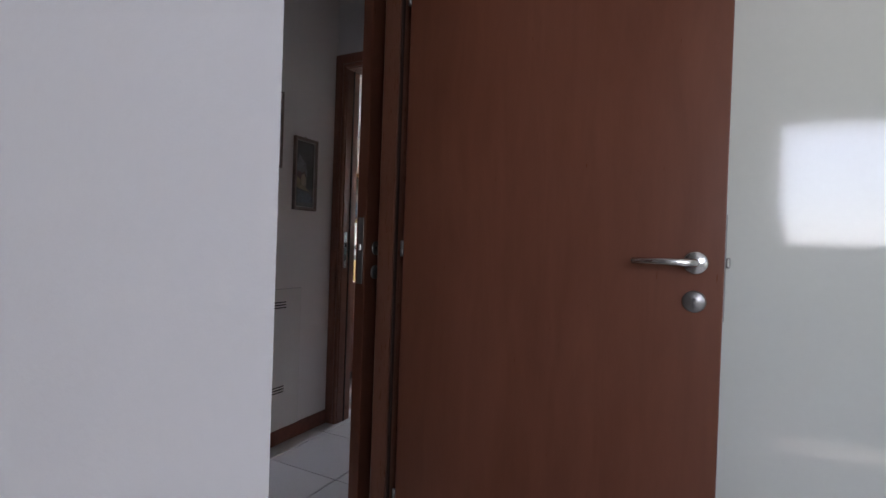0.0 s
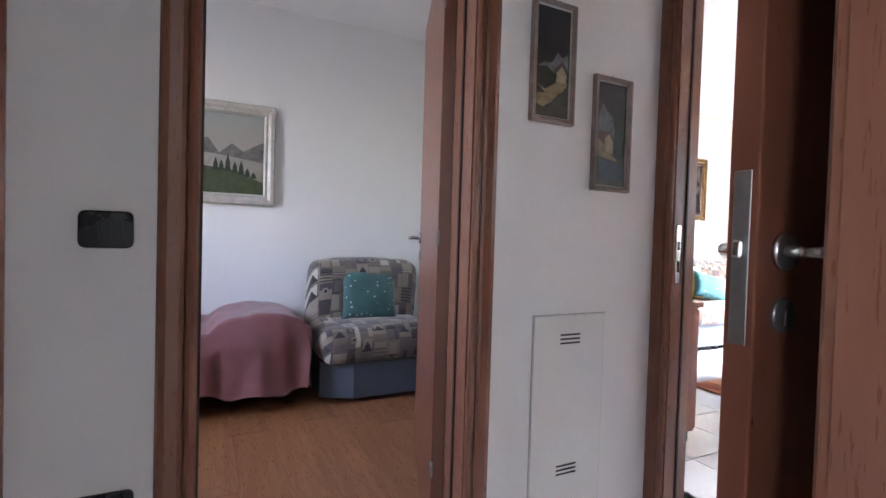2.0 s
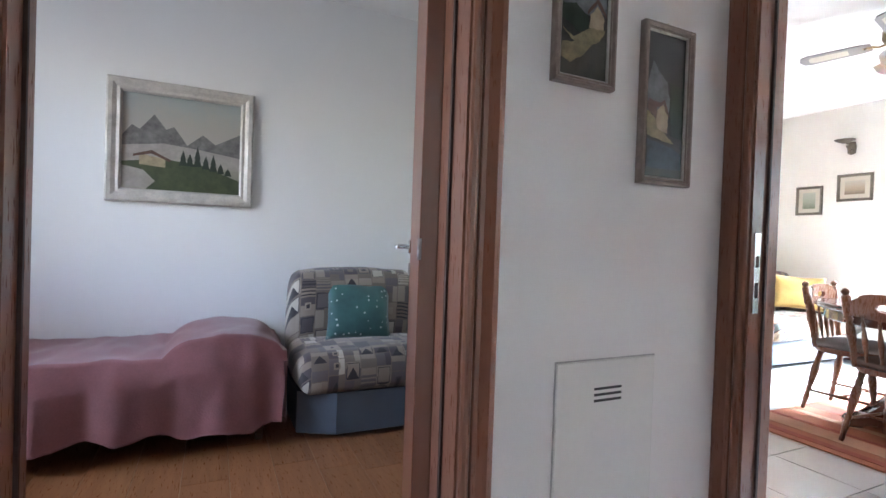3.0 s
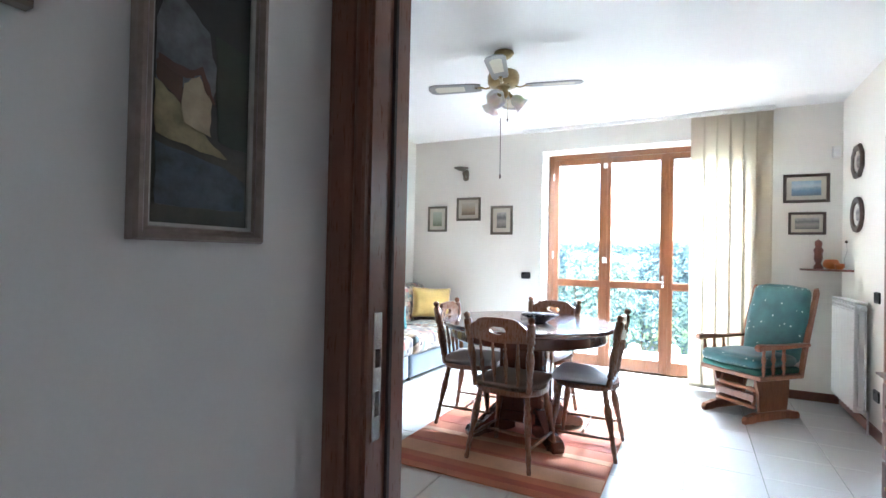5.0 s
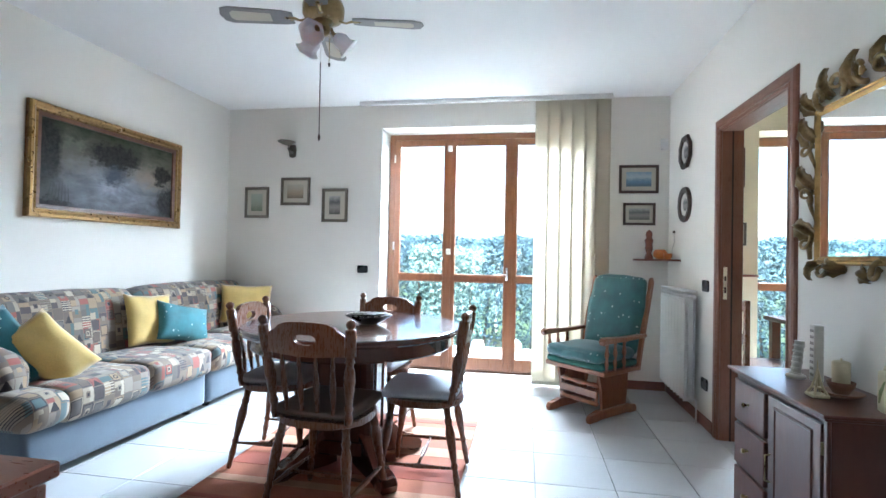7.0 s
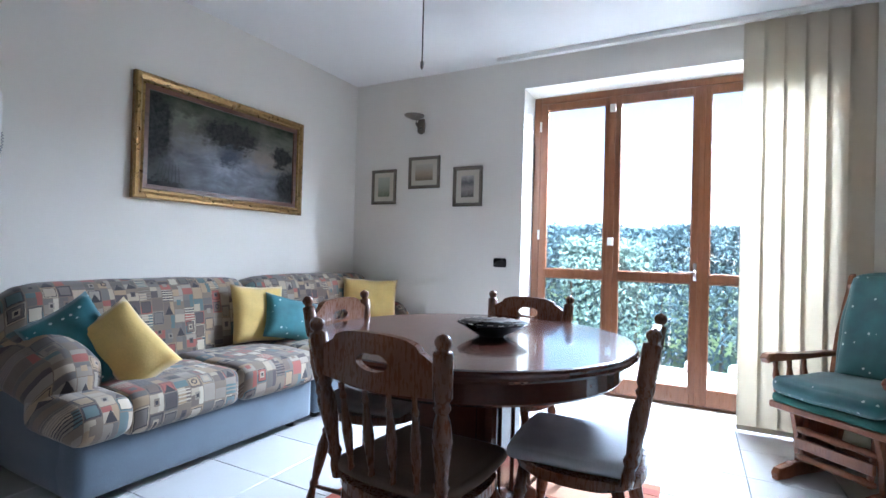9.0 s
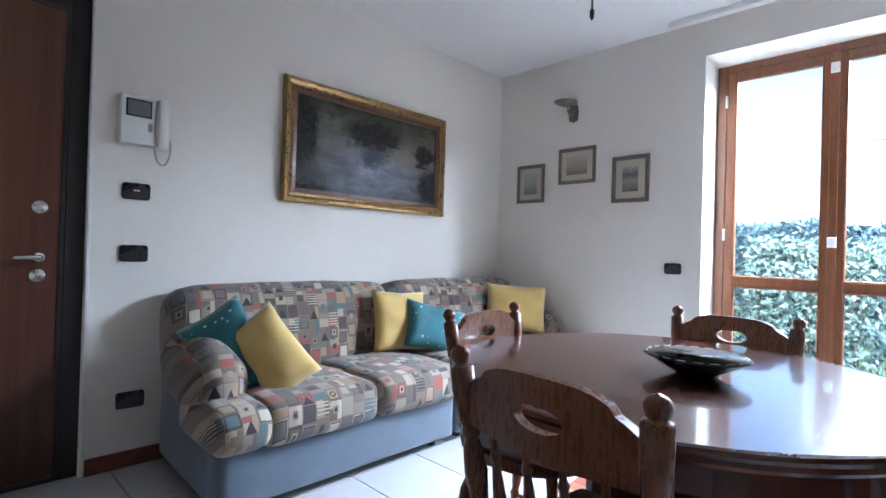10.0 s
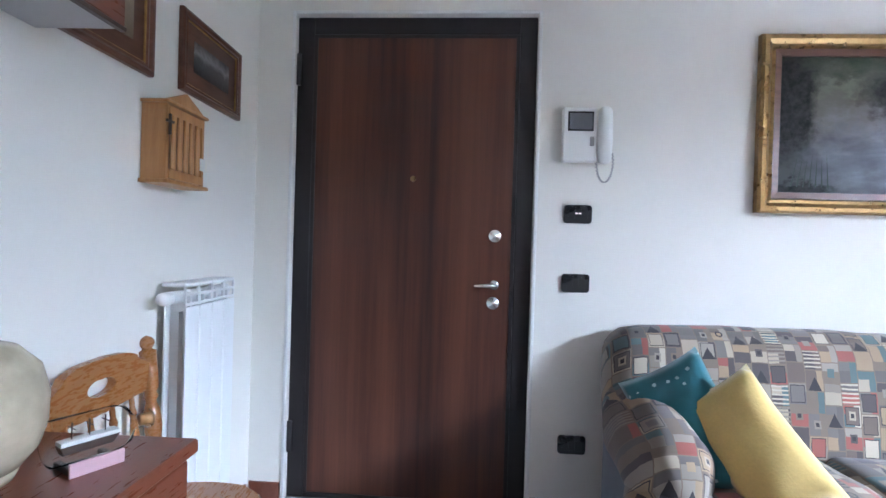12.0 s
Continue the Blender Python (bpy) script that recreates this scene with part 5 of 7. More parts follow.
def glider():
    """Glider rocking chair with loose cushions; local: front at -y."""
    t = thing("rocking_chair", pose(-0.665, 6.435, 0, 0, 0, -44) @ Matrix.Diagonal((0.89, 0.9, 1, 1)), "brown wooden glider rocking chair with teal cushions", "rocking chair")
    for s in (-1, 1):
        x = s * 0.205
        out = [(-0.31, 0.0), (-0.22, 0.0), (-0.18, 0.018), (0.18, 0.018), (0.22, 0.0), (0.31, 0.0), (0.32, 0.03), (0.30, 0.055), (0.22, 0.06), (0.19, 0.075), (-0.19, 0.075), (-0.22, 0.06), (-0.30, 0.055), (-0.32, 0.03)]
        part("base_runner", prism(bmesh.new(), out, 0.045, Matrix.Translation((x + 0.0225, 0, 0)) @ pose(0, 0, 0, 0, 0, 90), 0.006), ROCKER_WOOD, t)
        pan = [(-0.15, 0.076), (0.17, 0.076), (0.19, 0.20), (0.2, 0.33), (-0.2, 0.33), (-0.16, 0.22)]
        part("side_panel", prism(bmesh.new(), pan, 0.026, Matrix.Translation((x + 0.013, 0, 0)) @ pose(0, 0, 0, 0, 0, 90), 0.004), ROCKER_WOOD, t, "shaped solid side panel")
        for y in (-0.17, 0.12):
            part("glide_arm", turned(bmesh.new(), (s * 0.165, y, 0.09), (s * 0.165, y + 0.05, 0.33), [(0.012, 0), (0.016, 0.2), (0.012, 0.4), (0.017, 0.6), (0.012, 1)]), ROCKER_WOOD, t, "", True)
        post = [(0.21, 0.33), (0.25, 0.33), (0.30, 0.55), (0.40, 0.86), (0.44, 0.98), (0.425, 1.02), (0.40, 1.01), (0.385, 0.96), (0.395, 0.93), (0.355, 0.85), (0.34, 0.80), (0.30, 0.70), (0.27, 0.56)]
        part("back_post", prism(bmesh.new(), post, 0.034, Matrix.Translation((s * 0.285 + 0.017, 0, 0)) @ pose(0, 0, 0, 0, 0, 90), 0.006), ROCKER_WOOD, t, "carved back post")
        arm = [(-0.28, 0.555), (-0.30, 0.58), (-0.28, 0.602), (-0.24, 0.606), (0.0, 0.596), (0.30, 0.60), (0.30, 0.575), (0.0, 0.568), (-0.22, 0.575), (-0.24, 0.56)]
        part("armrest", prism(bmesh.new(), arm, 0.06, Matrix.Translation((s * 0.30 + 0.03, 0, 0)) @ pose(0, 0, 0, 0, 0, 90), 0.01), ROCKER_WOOD, t, "scrolled wooden armrest")
        for y in (-0.2, -0.09, 0.03):
            part("arm_spindle", turned(bmesh.new(), (s * 0.285, y, 0.35), (s * 0.295, y - 0.01, 0.575), [(0.011, 0), (0.011, 0.1), (0.017, 0.3), (0.011, 0.45), (0.019, 0.6), (0.011, 0.8), (0.014, 0.9), (0.01, 1)]), ROCKER_WOOD, t, "", True)
    part("seat_frame", boxes((-0.30, -0.25, 0.331, 0.30, 0.25, 0.365), bevel=0.006), ROCKER_WOOD, t)
    for y, z in ((-0.17, 0.11), (0.17, 0.11), (-0.16, 0.24)):
        part("cross_bar", turned(bmesh.new(), (-0.192, y, z), (0.192, y, z), [(0.012, 0), (0.02, 0.12), (0.014, 0.25), (0.02, 0.5), (0.014, 0.75), (0.02, 0.88), (0.012, 1)]), ROCKER_WOOD, t, "", True)
    part("front_board", boxes((-0.192, -0.19, 0.15, 0.192, -0.165, 0.205), bevel=0.005), ROCKER_WOOD, t)
    out = [(-0.27, 0.86), (-0.24, 0.93), (-0.12, 0.965), (0.0, 0.955), (0.12, 0.965), (0.24, 0.93), (0.27, 0.86)]
    part("top_rail", prism(bmesh.new(), out, 0.026, pose(0, 0.36, 0, 0, 0, 0), 0.004), ROCKER_WOOD, t)
    for k in range(5):
        x = -0.2 + 0.1 * k
        part("back_slat", tube(bmesh.new(), [(x, 0.235, 0.36), (x, 0.3, 0.6), (x, 0.375, 0.87)], 0.011, 8), ROCKER_WOOD, t, "", True)
    part("under_pad", soft_box(bmesh.new(), 0.56, 0.5, 0.05, 0.02, 0.008, 8, 5, 0.004, pose(0, -0.01, 0.366)), DARK_GREEN, t, "dark green under-cushion", True)
    part("seat_cushion", soft_box(bmesh.new(), 0.54, 0.52, 0.085, 0.04, 0.02, 12, 8, 0.008, pose(0, -0.03, 0.414)), GREEN_PAD, t, "teal dotted seat cushion", True)
    part("back_cushion", soft_box(bmesh.new(), 0.52, 0.09, 0.60, 0.042, 0.02, 14, 6, 0.01, pose(0, 0.225, 0.44, -17, 0, 0)), GREEN_PAD, t, "teal dotted back cushion", True)


glider()


def tv_cabinet():
    t = thing("tv_cabinet", pose(-2.612, SOUTH + 0.004, 0, 0, 0, 180), "cherry-brown low television cabinet against the wall", "cabinet")
    w, d, h = 1.15, 0.385, 0.75
    part("top", boxes((-w / 2, -d - 0.012, h - 0.03, w / 2, 0, h), bevel=0.004), CABINET_WOOD, t)
    part("body", boxes((-w / 2 + 0.012, -d + 0.02, 0.06, w / 2 - 0.012, 0, h - 0.031), bevel=0.002), CABINET_WOOD, t)
    part("plinth", boxes((-w / 2 + 0.03, -d + 0.04, 0, w / 2 - 0.03, 0, 0.059)), DARK_FRAME, t)
    for k in range(2):
        x0 = -w / 2 + 0.016 + k * (w - 0.028) / 2
        dr = part("door", boxes((x0, -d, 0.07, x0 + (w - 0.04) / 2, -d + 0.0195, h - 0.04), bevel=0.003), CABINET_WOOD, t)
        part("knob", lathe(bmesh.new(), [(0.0, 0), (0.007, 0), (0.006, 0.01), (0.012, 0.018), (0.0, 0.024)], 12, pose(-0.06 if k == 0 else 0.06, -d, 0.4, 90)), BRASS, dr, "", True)


tv_cabinet()


def wall_cupboard():
    t = thing("wall_cupboard", pose(-2.665, SOUTH + 0.004, 1.615, 0, 0, 180), "cherry-brown wall cupboard over the television cabinet", "cupboard")
    w, d, h = 1.09, 0.20, 0.75
    part("body", boxes((-w / 2, -d + 0.02, 0.012, w / 2, 0, h), bevel=0.002), CABINET_WOOD, t)
    part("underside", boxes((-w / 2 + 0.004, -d + 0.022, 0.0, w / 2 - 0.004, -0.002, 0.0115)), PARTITION, t, "pale grey underside board")
    for k in range(2):
        x0 = -w / 2 + 0.002 + k * w / 2
        part("door", boxes((x0, -d, 0.004, x0 + w / 2 - 0.004, -d + 0.0195, h), bevel=0.003), CABINET_WOOD, t)
    # dark strip that draws the shadow line below the doors
    part("edge_strip", boxes((-w / 2, -d - 0.002, -0.006, w / 2, -d + 0.012, 0.0035), bevel=0.001), DARK_FRAME, t)


wall_cupboard()


def blinds():
    t = thing("vertical_blind", pose(0, 7.05, 0), "cream vertical louvre blind drawn to one side of the french window", "blind")
    part("head_rail", boxes((-2.79, -0.02, CEIL - 0.035, -0.44, 0.022, CEIL - 0.001), bevel=0.004), PLASTIC_W, t, "white blind rail on the ceiling")
    rng = random.Random(3)
    for k in range(6):
        x = -1.05 + k * 0.107
        bm = bmesh.new()
        n = 14
        a = radians(7 + rng.uniform(-3, 3))
        cols = []
        for j in range(7):
            u = (j / 6 - 0.5) * 0.127
            bow = 0.005 * (1 - (2 * j / 6 - 1) ** 2)
            cols.append([bm.verts.new((x + u * math.cos(a) - bow * math.sin(a), u * math.sin(a) - bow * math.cos(a) + 0.003 * math.sin(i * 0.9 + k) * (1 - i / n), 0.03 + (CEIL - 0.075) * i / n)) for i in range(n + 1)])
        for c0, c1 in zip(cols, cols[1:]):
            for i in range(n):
                bm.faces.new((c0[i], c1[i], c1[i + 1], c0[i + 1]))
        bmesh.ops.solidify(bm, geom=bm.faces[:], thickness=0.0012)
        sl = part("louvre", bm, BLIND, t, "", True)
        part("weight", boxes((x - 0.058, -0.022, 0.02, x + 0.058, -0.018, 0.05)), BLIND, sl)
        part("hanger", boxes((x - 0.01, -0.004, CEIL - 0.047, x + 0.01, 0.004, CEIL - 0.034)), PLASTIC_W, sl)


blinds()


def radiator(name, m, n, label, top=0.92, low=0.13, side=1):
    """Aluminium column radiator; local: back at y = 0, front at -y, x along the wall."""
    t = thing(name, m, label, "radiator")
    for k in range(n):
        x = (k - (n - 1) / 2) * 0.08
        bm = boxes((x - 0.038, -0.105, low + 0.02, x + 0.038, -0.099, top - 0.075), bevel=0.002)
        sec = part("section", bm, ENAMEL, t)
        part("web", boxes((x - 0.004, -0.098, low, x + 0.004, -0.03, top - 0.03)), ENAMEL, sec)
        part("fin", boxes((x - 0.03, -0.035, low + 0.03, x + 0.03, -0.03, top - 0.05)), ENAMEL, sec)
        part("fin", boxes((x - 0.026, -0.075, low + 0.03, x + 0.026, -0.07, top - 0.09)), ENAMEL, sec)
        bm = boxes((x - 0.039, -0.103, top - 0.012, x + 0.039, -0.025, top), bevel=0.003)
        for z in (top - 0.036, top - 0.066):
            box(bm, x - 0.039, -0.103, z - 0.004, x + 0.039, -0.096, z + 0.004)
        for s in (-0.036, 0.036):
            box(bm, x + s - 0.003, -0.1025, top - 0.072, x + s + 0.003, -0.096, top - 0.012)
        part("grille", bm, ENAMEL, sec)
    for z in (low + 0.03, top - 0.045):
        part("header_pipe", tube(bmesh.new(), [(-n * 0.04 - 0.012, -0.062, z), (n * 0.04 + 0.012, -0.062, z)], 0.02, 12), ENAMEL, t, "", True)
    part("valve", lathe(bmesh.new(), [(0.0, 0), (0.016, 0), (0.02, 0.012), (0.02, 0.04), (0.015, 0.048), (0.0, 0.05)], 14, pose(side * (n * 0.04 + 0.012), -0.062, top - 0.045, 0, 90 * side)), PLASTIC_W, t, "white radiator valve", True)
    part("bracket", boxes((-0.02, -0.03, top - 0.1, 0.02, 0.0, top - 0.08), (-0.02, -0.03, low + 0.06, 0.02, 0.0, low + 0.08)), ENAMEL, t)
    part("supply_pipe", tube(bmesh.new(), [(side * (n * 0.04 + 0.03), -0.03, 0.0), (side * (n * 0.04 + 0.03), -0.03, low + 0.03), (side * (n * 0.04 + 0.012), -0.05, low + 0.03)], 0.008, 8), ENAMEL, t, "", True)


radiator("radiator", pose(-3.80, SOUTH, 0, 0, 0, 180), 4, "white aluminium column radiator beside the entrance door", 1.03, 0.15, -1)
radiator("radiator", pose(EAST, 6.66, 0, 0, 0, -90), 8, "white aluminium column radiator in the corner under a shelf", 0.94)

# ---- pictures ----
FLAT = [(0.0, 0.0), (0.0, 0.014), (0.004, 0.02), (0.012, 0.02), (0.02, 0.014), (0.026, 0.016), (0.03, 0.008), (0.03, 0.004)]


def profile(width, depth):
    return [(o * width / 0.03, d * depth / 0.02) for o, d in FLAT]


def picture(m, w, h, fw, fmat, canvas, label, depth=0.02, mount=0.0, lip=None, category="picture"):
    """A framed picture; local: centre at the origin, back at y = 0, facing -y."""
    t = thing("picture", m, label, category)
    part("frame", rect_sweep(bmesh.new(), w, h, profile(fw, depth)), fmat, t)
    if lip:
        part("slip", rect_sweep(bmesh.new(), w - 2 * fw + 0.004, h - 2 * fw + 0.004, [(0.0, 0.004), (0.0, depth * 0.55), (lip, depth * 0.45), (lip, 0.003)]), GOLD if lip < 0.015 else BROWN_FRAME, t, "thin gilt slip" if lip < 0.015 else "flat brown wooden slip")
    iw, ih = w - 2 * fw + 0.006, h - 2 * fw + 0.006
    if mount:
        part("mount", boxes((-iw / 2, -0.005, -ih / 2, iw / 2, -0.003, ih / 2)), PASSE, t, "cream card mount")
        iw, ih = iw - 2 * mount, ih - 2 * mount
        part("print", boxes((-iw / 2, -0.0062, -ih / 2, iw / 2, -0.0052, ih / 2)), canvas, t)
    else:
        part("canvas", boxes((-iw / 2, -0.006, -ih / 2, iw / 2, -0.002, ih / 2)), canvas, t)
    part("hook", tube(bmesh.new(), [(-0.006, -0.004, h / 2 - 0.002), (0, -0.005, h / 2 + 0.009), (0.006, -0.004, h / 2 - 0.002)], 0.0018, 6), BRASS, t)
    return t


def daub(t, outline, mat, y, name="paint_shape"):
    """A thick flat stroke of paint on a canvas; outline in (x, z)."""
    part(name, prism(bmesh.new(), outline, 0.0006, pose(0, y, 0)), mat, t)


def rz_of(wall):
    return {"n": 0, "e": -90, "s": 180, "w": 90 - 1.5}[wall]


# the large landscape over the sofa
awning()
t_ = picture(pose(west_x(5.78) + 0.004, 5.78, 1.72, 0, 0, 88.5), 1.325, 0.745, 0.062, OLD_GILT, BIG_CANVAS, "dark misty river landscape painting in a worn gilt frame", 0.042, lip=0.028)
for k in range(7):
    x = -0.52 + k * 0.025
    daub(t_, [(x, -0.26), (x + 0.006, -0.26), (x + 0.03 - 0.006 * k, -0.12 - 0.01 * (k % 3))], PAINT_PINE, -0.0078, "reed_shape")
for s in (-1, 1):
    part("frame_ornament", lathe(bmesh.new(), [(0.0, -0.01), (0.024, -0.006), (0.018, 0.004), (0.0, 0.01)], 14, pose(0, -0.036, s * 0.345, 90)), OLD_GILT, t_, "gilt moulded ornament", True)

# three prints beside the french window, and two by the blind
picture(pose(-3.91, NORTH - 0.003, 1.664), 0.265, 0.315, 0.028, PEWTER, PRINT_GREEN, "small framed print with a green mount", 0.016, 0.045)
picture(pose(-3.49, NORTH - 0.003, 1.777), 0.315, 0.28, 0.028, PEWTER, PRINT_BROWN, "small framed landscape print", 0.016, 0.045)
picture(pose(-3.067, NORTH - 0.003, 1.638), 0.27, 0.335, 0.03, PEWTER, PRINT_GREY, "small framed print of a flower vase", 0.016, 0.05)
picture(pose(-0.19, NORTH - 0.003, 1.882), 0.34, 0.255, 0.025, DARK_FRAME, PRINT_BLUE, "framed print of sailing ships", 0.016, 0.04)
picture(pose(-0.182, NORTH - 0.003, 1.568), 0.275, 0.20, 0.022, DARK_FRAME, PRINT_GREY, "framed engraving of a town", 0.016, 0.03)
# south wall, by the entrance
for t_ in (picture(pose(-3.94, SOUTH + 0.003, 1.79, 0, 0, 180), 0.41, 0.27, 0.03, BROWN_FRAME, PRINT_DARK, "silver engraving in a brown wooden frame", 0.02, 0.055, 0.004),
           picture(pose(-3.37, SOUTH + 0.003, 1.84, 0, 0, 180), 0.44, 0.40, 0.032, BROWN_FRAME, PRINT_BROWN, "wide brown-framed print beside the wall cupboard", 0.02, 0.05, 0.004)):
    # both have dark brown mounts
    for c_ in t_.children:
        if c_.name.startswith("mount"):
            c_.data.materials[0] = BROWN_FRAME
            tagged(c_, "dark brown card mount")


def rough_outline(pts, amount, seed):
    """An outline with a wavering brushed edge."""
    rng = random.Random(seed)
    out = []
    for (x0, z0), (x1, z1) in zip(pts, pts[1:] + pts[:1]):
        for k in range(4):
            q = k / 4
            out.append((x0 + (x1 - x0) * q + rng.uniform(-amount, amount), z0 + (z1 - z0) * q + rng.uniform(-amount, amount)))
    return out


def village(y, z, w, h, label, shapes):
    """A tall night landscape: painted shapes, one over the other, on a dark canvas."""
    t = picture(pose(HALL_W + 0.003, y, z, 0, 0, 90), w, h, 0.017, TAUPE_FRAME, NIGHT_CANVAS, label, 0.02)
    part("slip", rect_sweep(bmesh.new(), w - 0.03, h - 0.03, [(0.0, 0.004), (0.0, 0.012), (0.005, 0.010), (0.005, 0.003)]), SILVER_FRAME, t, "thin pale slip")
    for k, (name, mat, pts) in enumerate(shapes):
        daub(t, rough_outline([(x * (w - 0.046) / 2, v * (h - 0.046) / 2) for x, v in pts], 0.0018, len(name) + k), mat, -0.0068 - 0.0007 * k, name)


village(1.947, 1.618, 0.172, 0.385, "tall dark village painting in a taupe frame", (
    ("hill_shape", NIGHT_ROCK, [(-0.98, -0.1), (-0.6, -0.02), (-0.1, 0.0), (0.3, 0.2), (0.6, 0.12), (0.98, 0.22), (0.98, -0.1), (0.3, -0.2)]),
    ("wood_shape", PAINT_PINE, [(-0.98, -0.12), (-0.4, -0.08), (0.1, -0.2), (0.3, -0.4), (-0.2, -0.45), (-0.98, -0.3)]),
    ("path_shape", NIGHT_PATH, [(-0.98, -0.42), (-0.5, -0.52), (0.0, -0.42), (0.4, -0.3), (0.95, -0.34), (0.7, -0.5), (0.3, -0.58), (0.0, -0.72), (-0.6, -0.86), (-0.98, -0.8), (-0.98, -0.62), (-0.45, -0.58)]),
    ("house_shape", NIGHT_HOUSE, [(0.2, -0.36), (0.85, -0.34), (0.85, -0.18), (0.55, -0.05), (0.22, -0.18)]),
    ("roof_shape", PAINT_ROOF, [(0.1, -0.2), (0.52, -0.02), (0.95, -0.18), (0.95, -0.12), (0.52, 0.05), (0.1, -0.13)])))
village(2.208, 1.42, 0.17, 0.388, "tall dark mountain village painting in a taupe frame", (
    ("peak_shape", NIGHT_ROCK, [(-0.98, 0.3), (-0.72, 0.62), (-0.45, 0.5), (0.05, 0.34), (0.3, 0.05), (0.2, -0.1), (-0.98, -0.1)]),
    ("wood_shape", PAINT_PINE, [(0.2, 0.35), (0.98, 0.3), (0.98, -0.45), (0.35, -0.4), (0.25, -0.1)]),
    ("meadow_shape", NIGHT_PATH, [(-0.98, -0.1), (-0.5, -0.2), (0.1, -0.42), (0.55, -0.52), (0.2, -0.52), (-0.98, -0.44)]),
    ("barn_shape", PAINT_ROOF, [(-0.98, 0.02), (-0.5, 0.0), (-0.45, -0.22), (-0.98, -0.1)]),
    ("house_shape", NIGHT_HOUSE, [(-0.48, -0.32), (0.1, -0.4), (0.12, -0.14), (-0.15, 0.02), (-0.48, -0.08)]),
    ("roof_shape", PAINT_ROOF, [(-0.98, 0.08), (-0.4, 0.02), (-0.12, 0.08), (0.2, -0.14), (0.14, -0.17), (-0.14, 0.02), (-0.5, -0.04), (-0.98, 0.03)]),
    ("stream_shape", NIGHT_WATER, [(-0.98, -0.5), (0.0, -0.56), (0.6, -0.62), (0.98, -0.7), (0.9, -0.9), (-0.98, -0.9)])))

# the alpine painting over the bed
t_ = picture(pose(-3.997, 1.035, 1.58, 0, 0, 90), 0.76, 0.69, 0.075, SILVER_FRAME, SKY_CANVAS, "alpine landscape painting in a silvered frame above the bed", 0.035)
daub(t_, [(-0.31, 0.02), (-0.26, 0.09), (-0.22, 0.07), (-0.15, 0.16), (-0.09, 0.08), (-0.05, 0.1), (0.02, 0.0), (0.1, 0.07), (0.17, 0.02), (0.31, 0.1), (0.31, -0.06), (-0.31, -0.06)], PAINT_ROCK, -0.0068, "mountain_shape")
daub(t_, [(-0.31, -0.03), (-0.1, 0.0), (0.1, -0.02), (0.31, -0.05), (0.31, -0.12), (-0.31, -0.12)], PAINT_SNOW, -0.0076, "valley_shape")
daub(t_, [(-0.31, -0.12), (-0.1, -0.09), (0.1, -0.11), (0.31, -0.19), (0.31, -0.285), (-0.31, -0.285)], PAINT_MEADOW, -0.0084, "meadow_shape")
daub(t_, [(-0.31, -0.14), (-0.2, -0.16), (-0.14, -0.22), (-0.2, -0.285), (-0.31, -0.285)], PAINT_SNOW, -0.0092, "path_shape")
daub(t_, [(-0.22, -0.13), (-0.09, -0.14), (-0.09, -0.09), (-0.22, -0.07)], PAINT_HOUSE, -0.0100, "house_shape")
daub(t_, [(-0.25, -0.075), (-0.16, -0.045), (-0.06, -0.095), (-0.07, -0.105), (-0.16, -0.065), (-0.25, -0.088)], PAINT_ROOF, -0.0108, "roof_shape")
for k, (x, hh) in enumerate(((0.0, 0.09), (0.035, 0.075), (0.075, 0.12), (0.12, 0.08), (0.16, 0.1), (0.2, 0.06), (0.24, 0.045))):
    z0 = -0.12 - 0.25 * max(0, x - 0.08)
    daub(t_, [(x - 0.022, z0), (x + 0.022, z0), (x + 0.012, z0 + hh * 0.4), (x + 0.016, z0 + hh * 0.4), (x, z0 + hh), (x - 0.016, z0 + hh * 0.4), (x - 0.012, z0 + hh * 0.4)], PAINT_PINE, -0.0100, "pine_shape")


# ---- carved mirror ----
def spiral(cx, cz, size, start, turns, hand, lean=0.0, n=22):
    """Points of a scroll that curls inward, in the plane of the wall."""
    pts = []
    for k in range(n):
        s = k / (n - 1)
        r = size * (1 - 0.86 * s)
        a = start + hand * turns * 2 * math.pi * s
        pts.append((cx + r * math.cos(a), -0.012 - 0.03 * math.sin(s * math.pi) - lean * s, cz + r * math.sin(a)))
    return pts


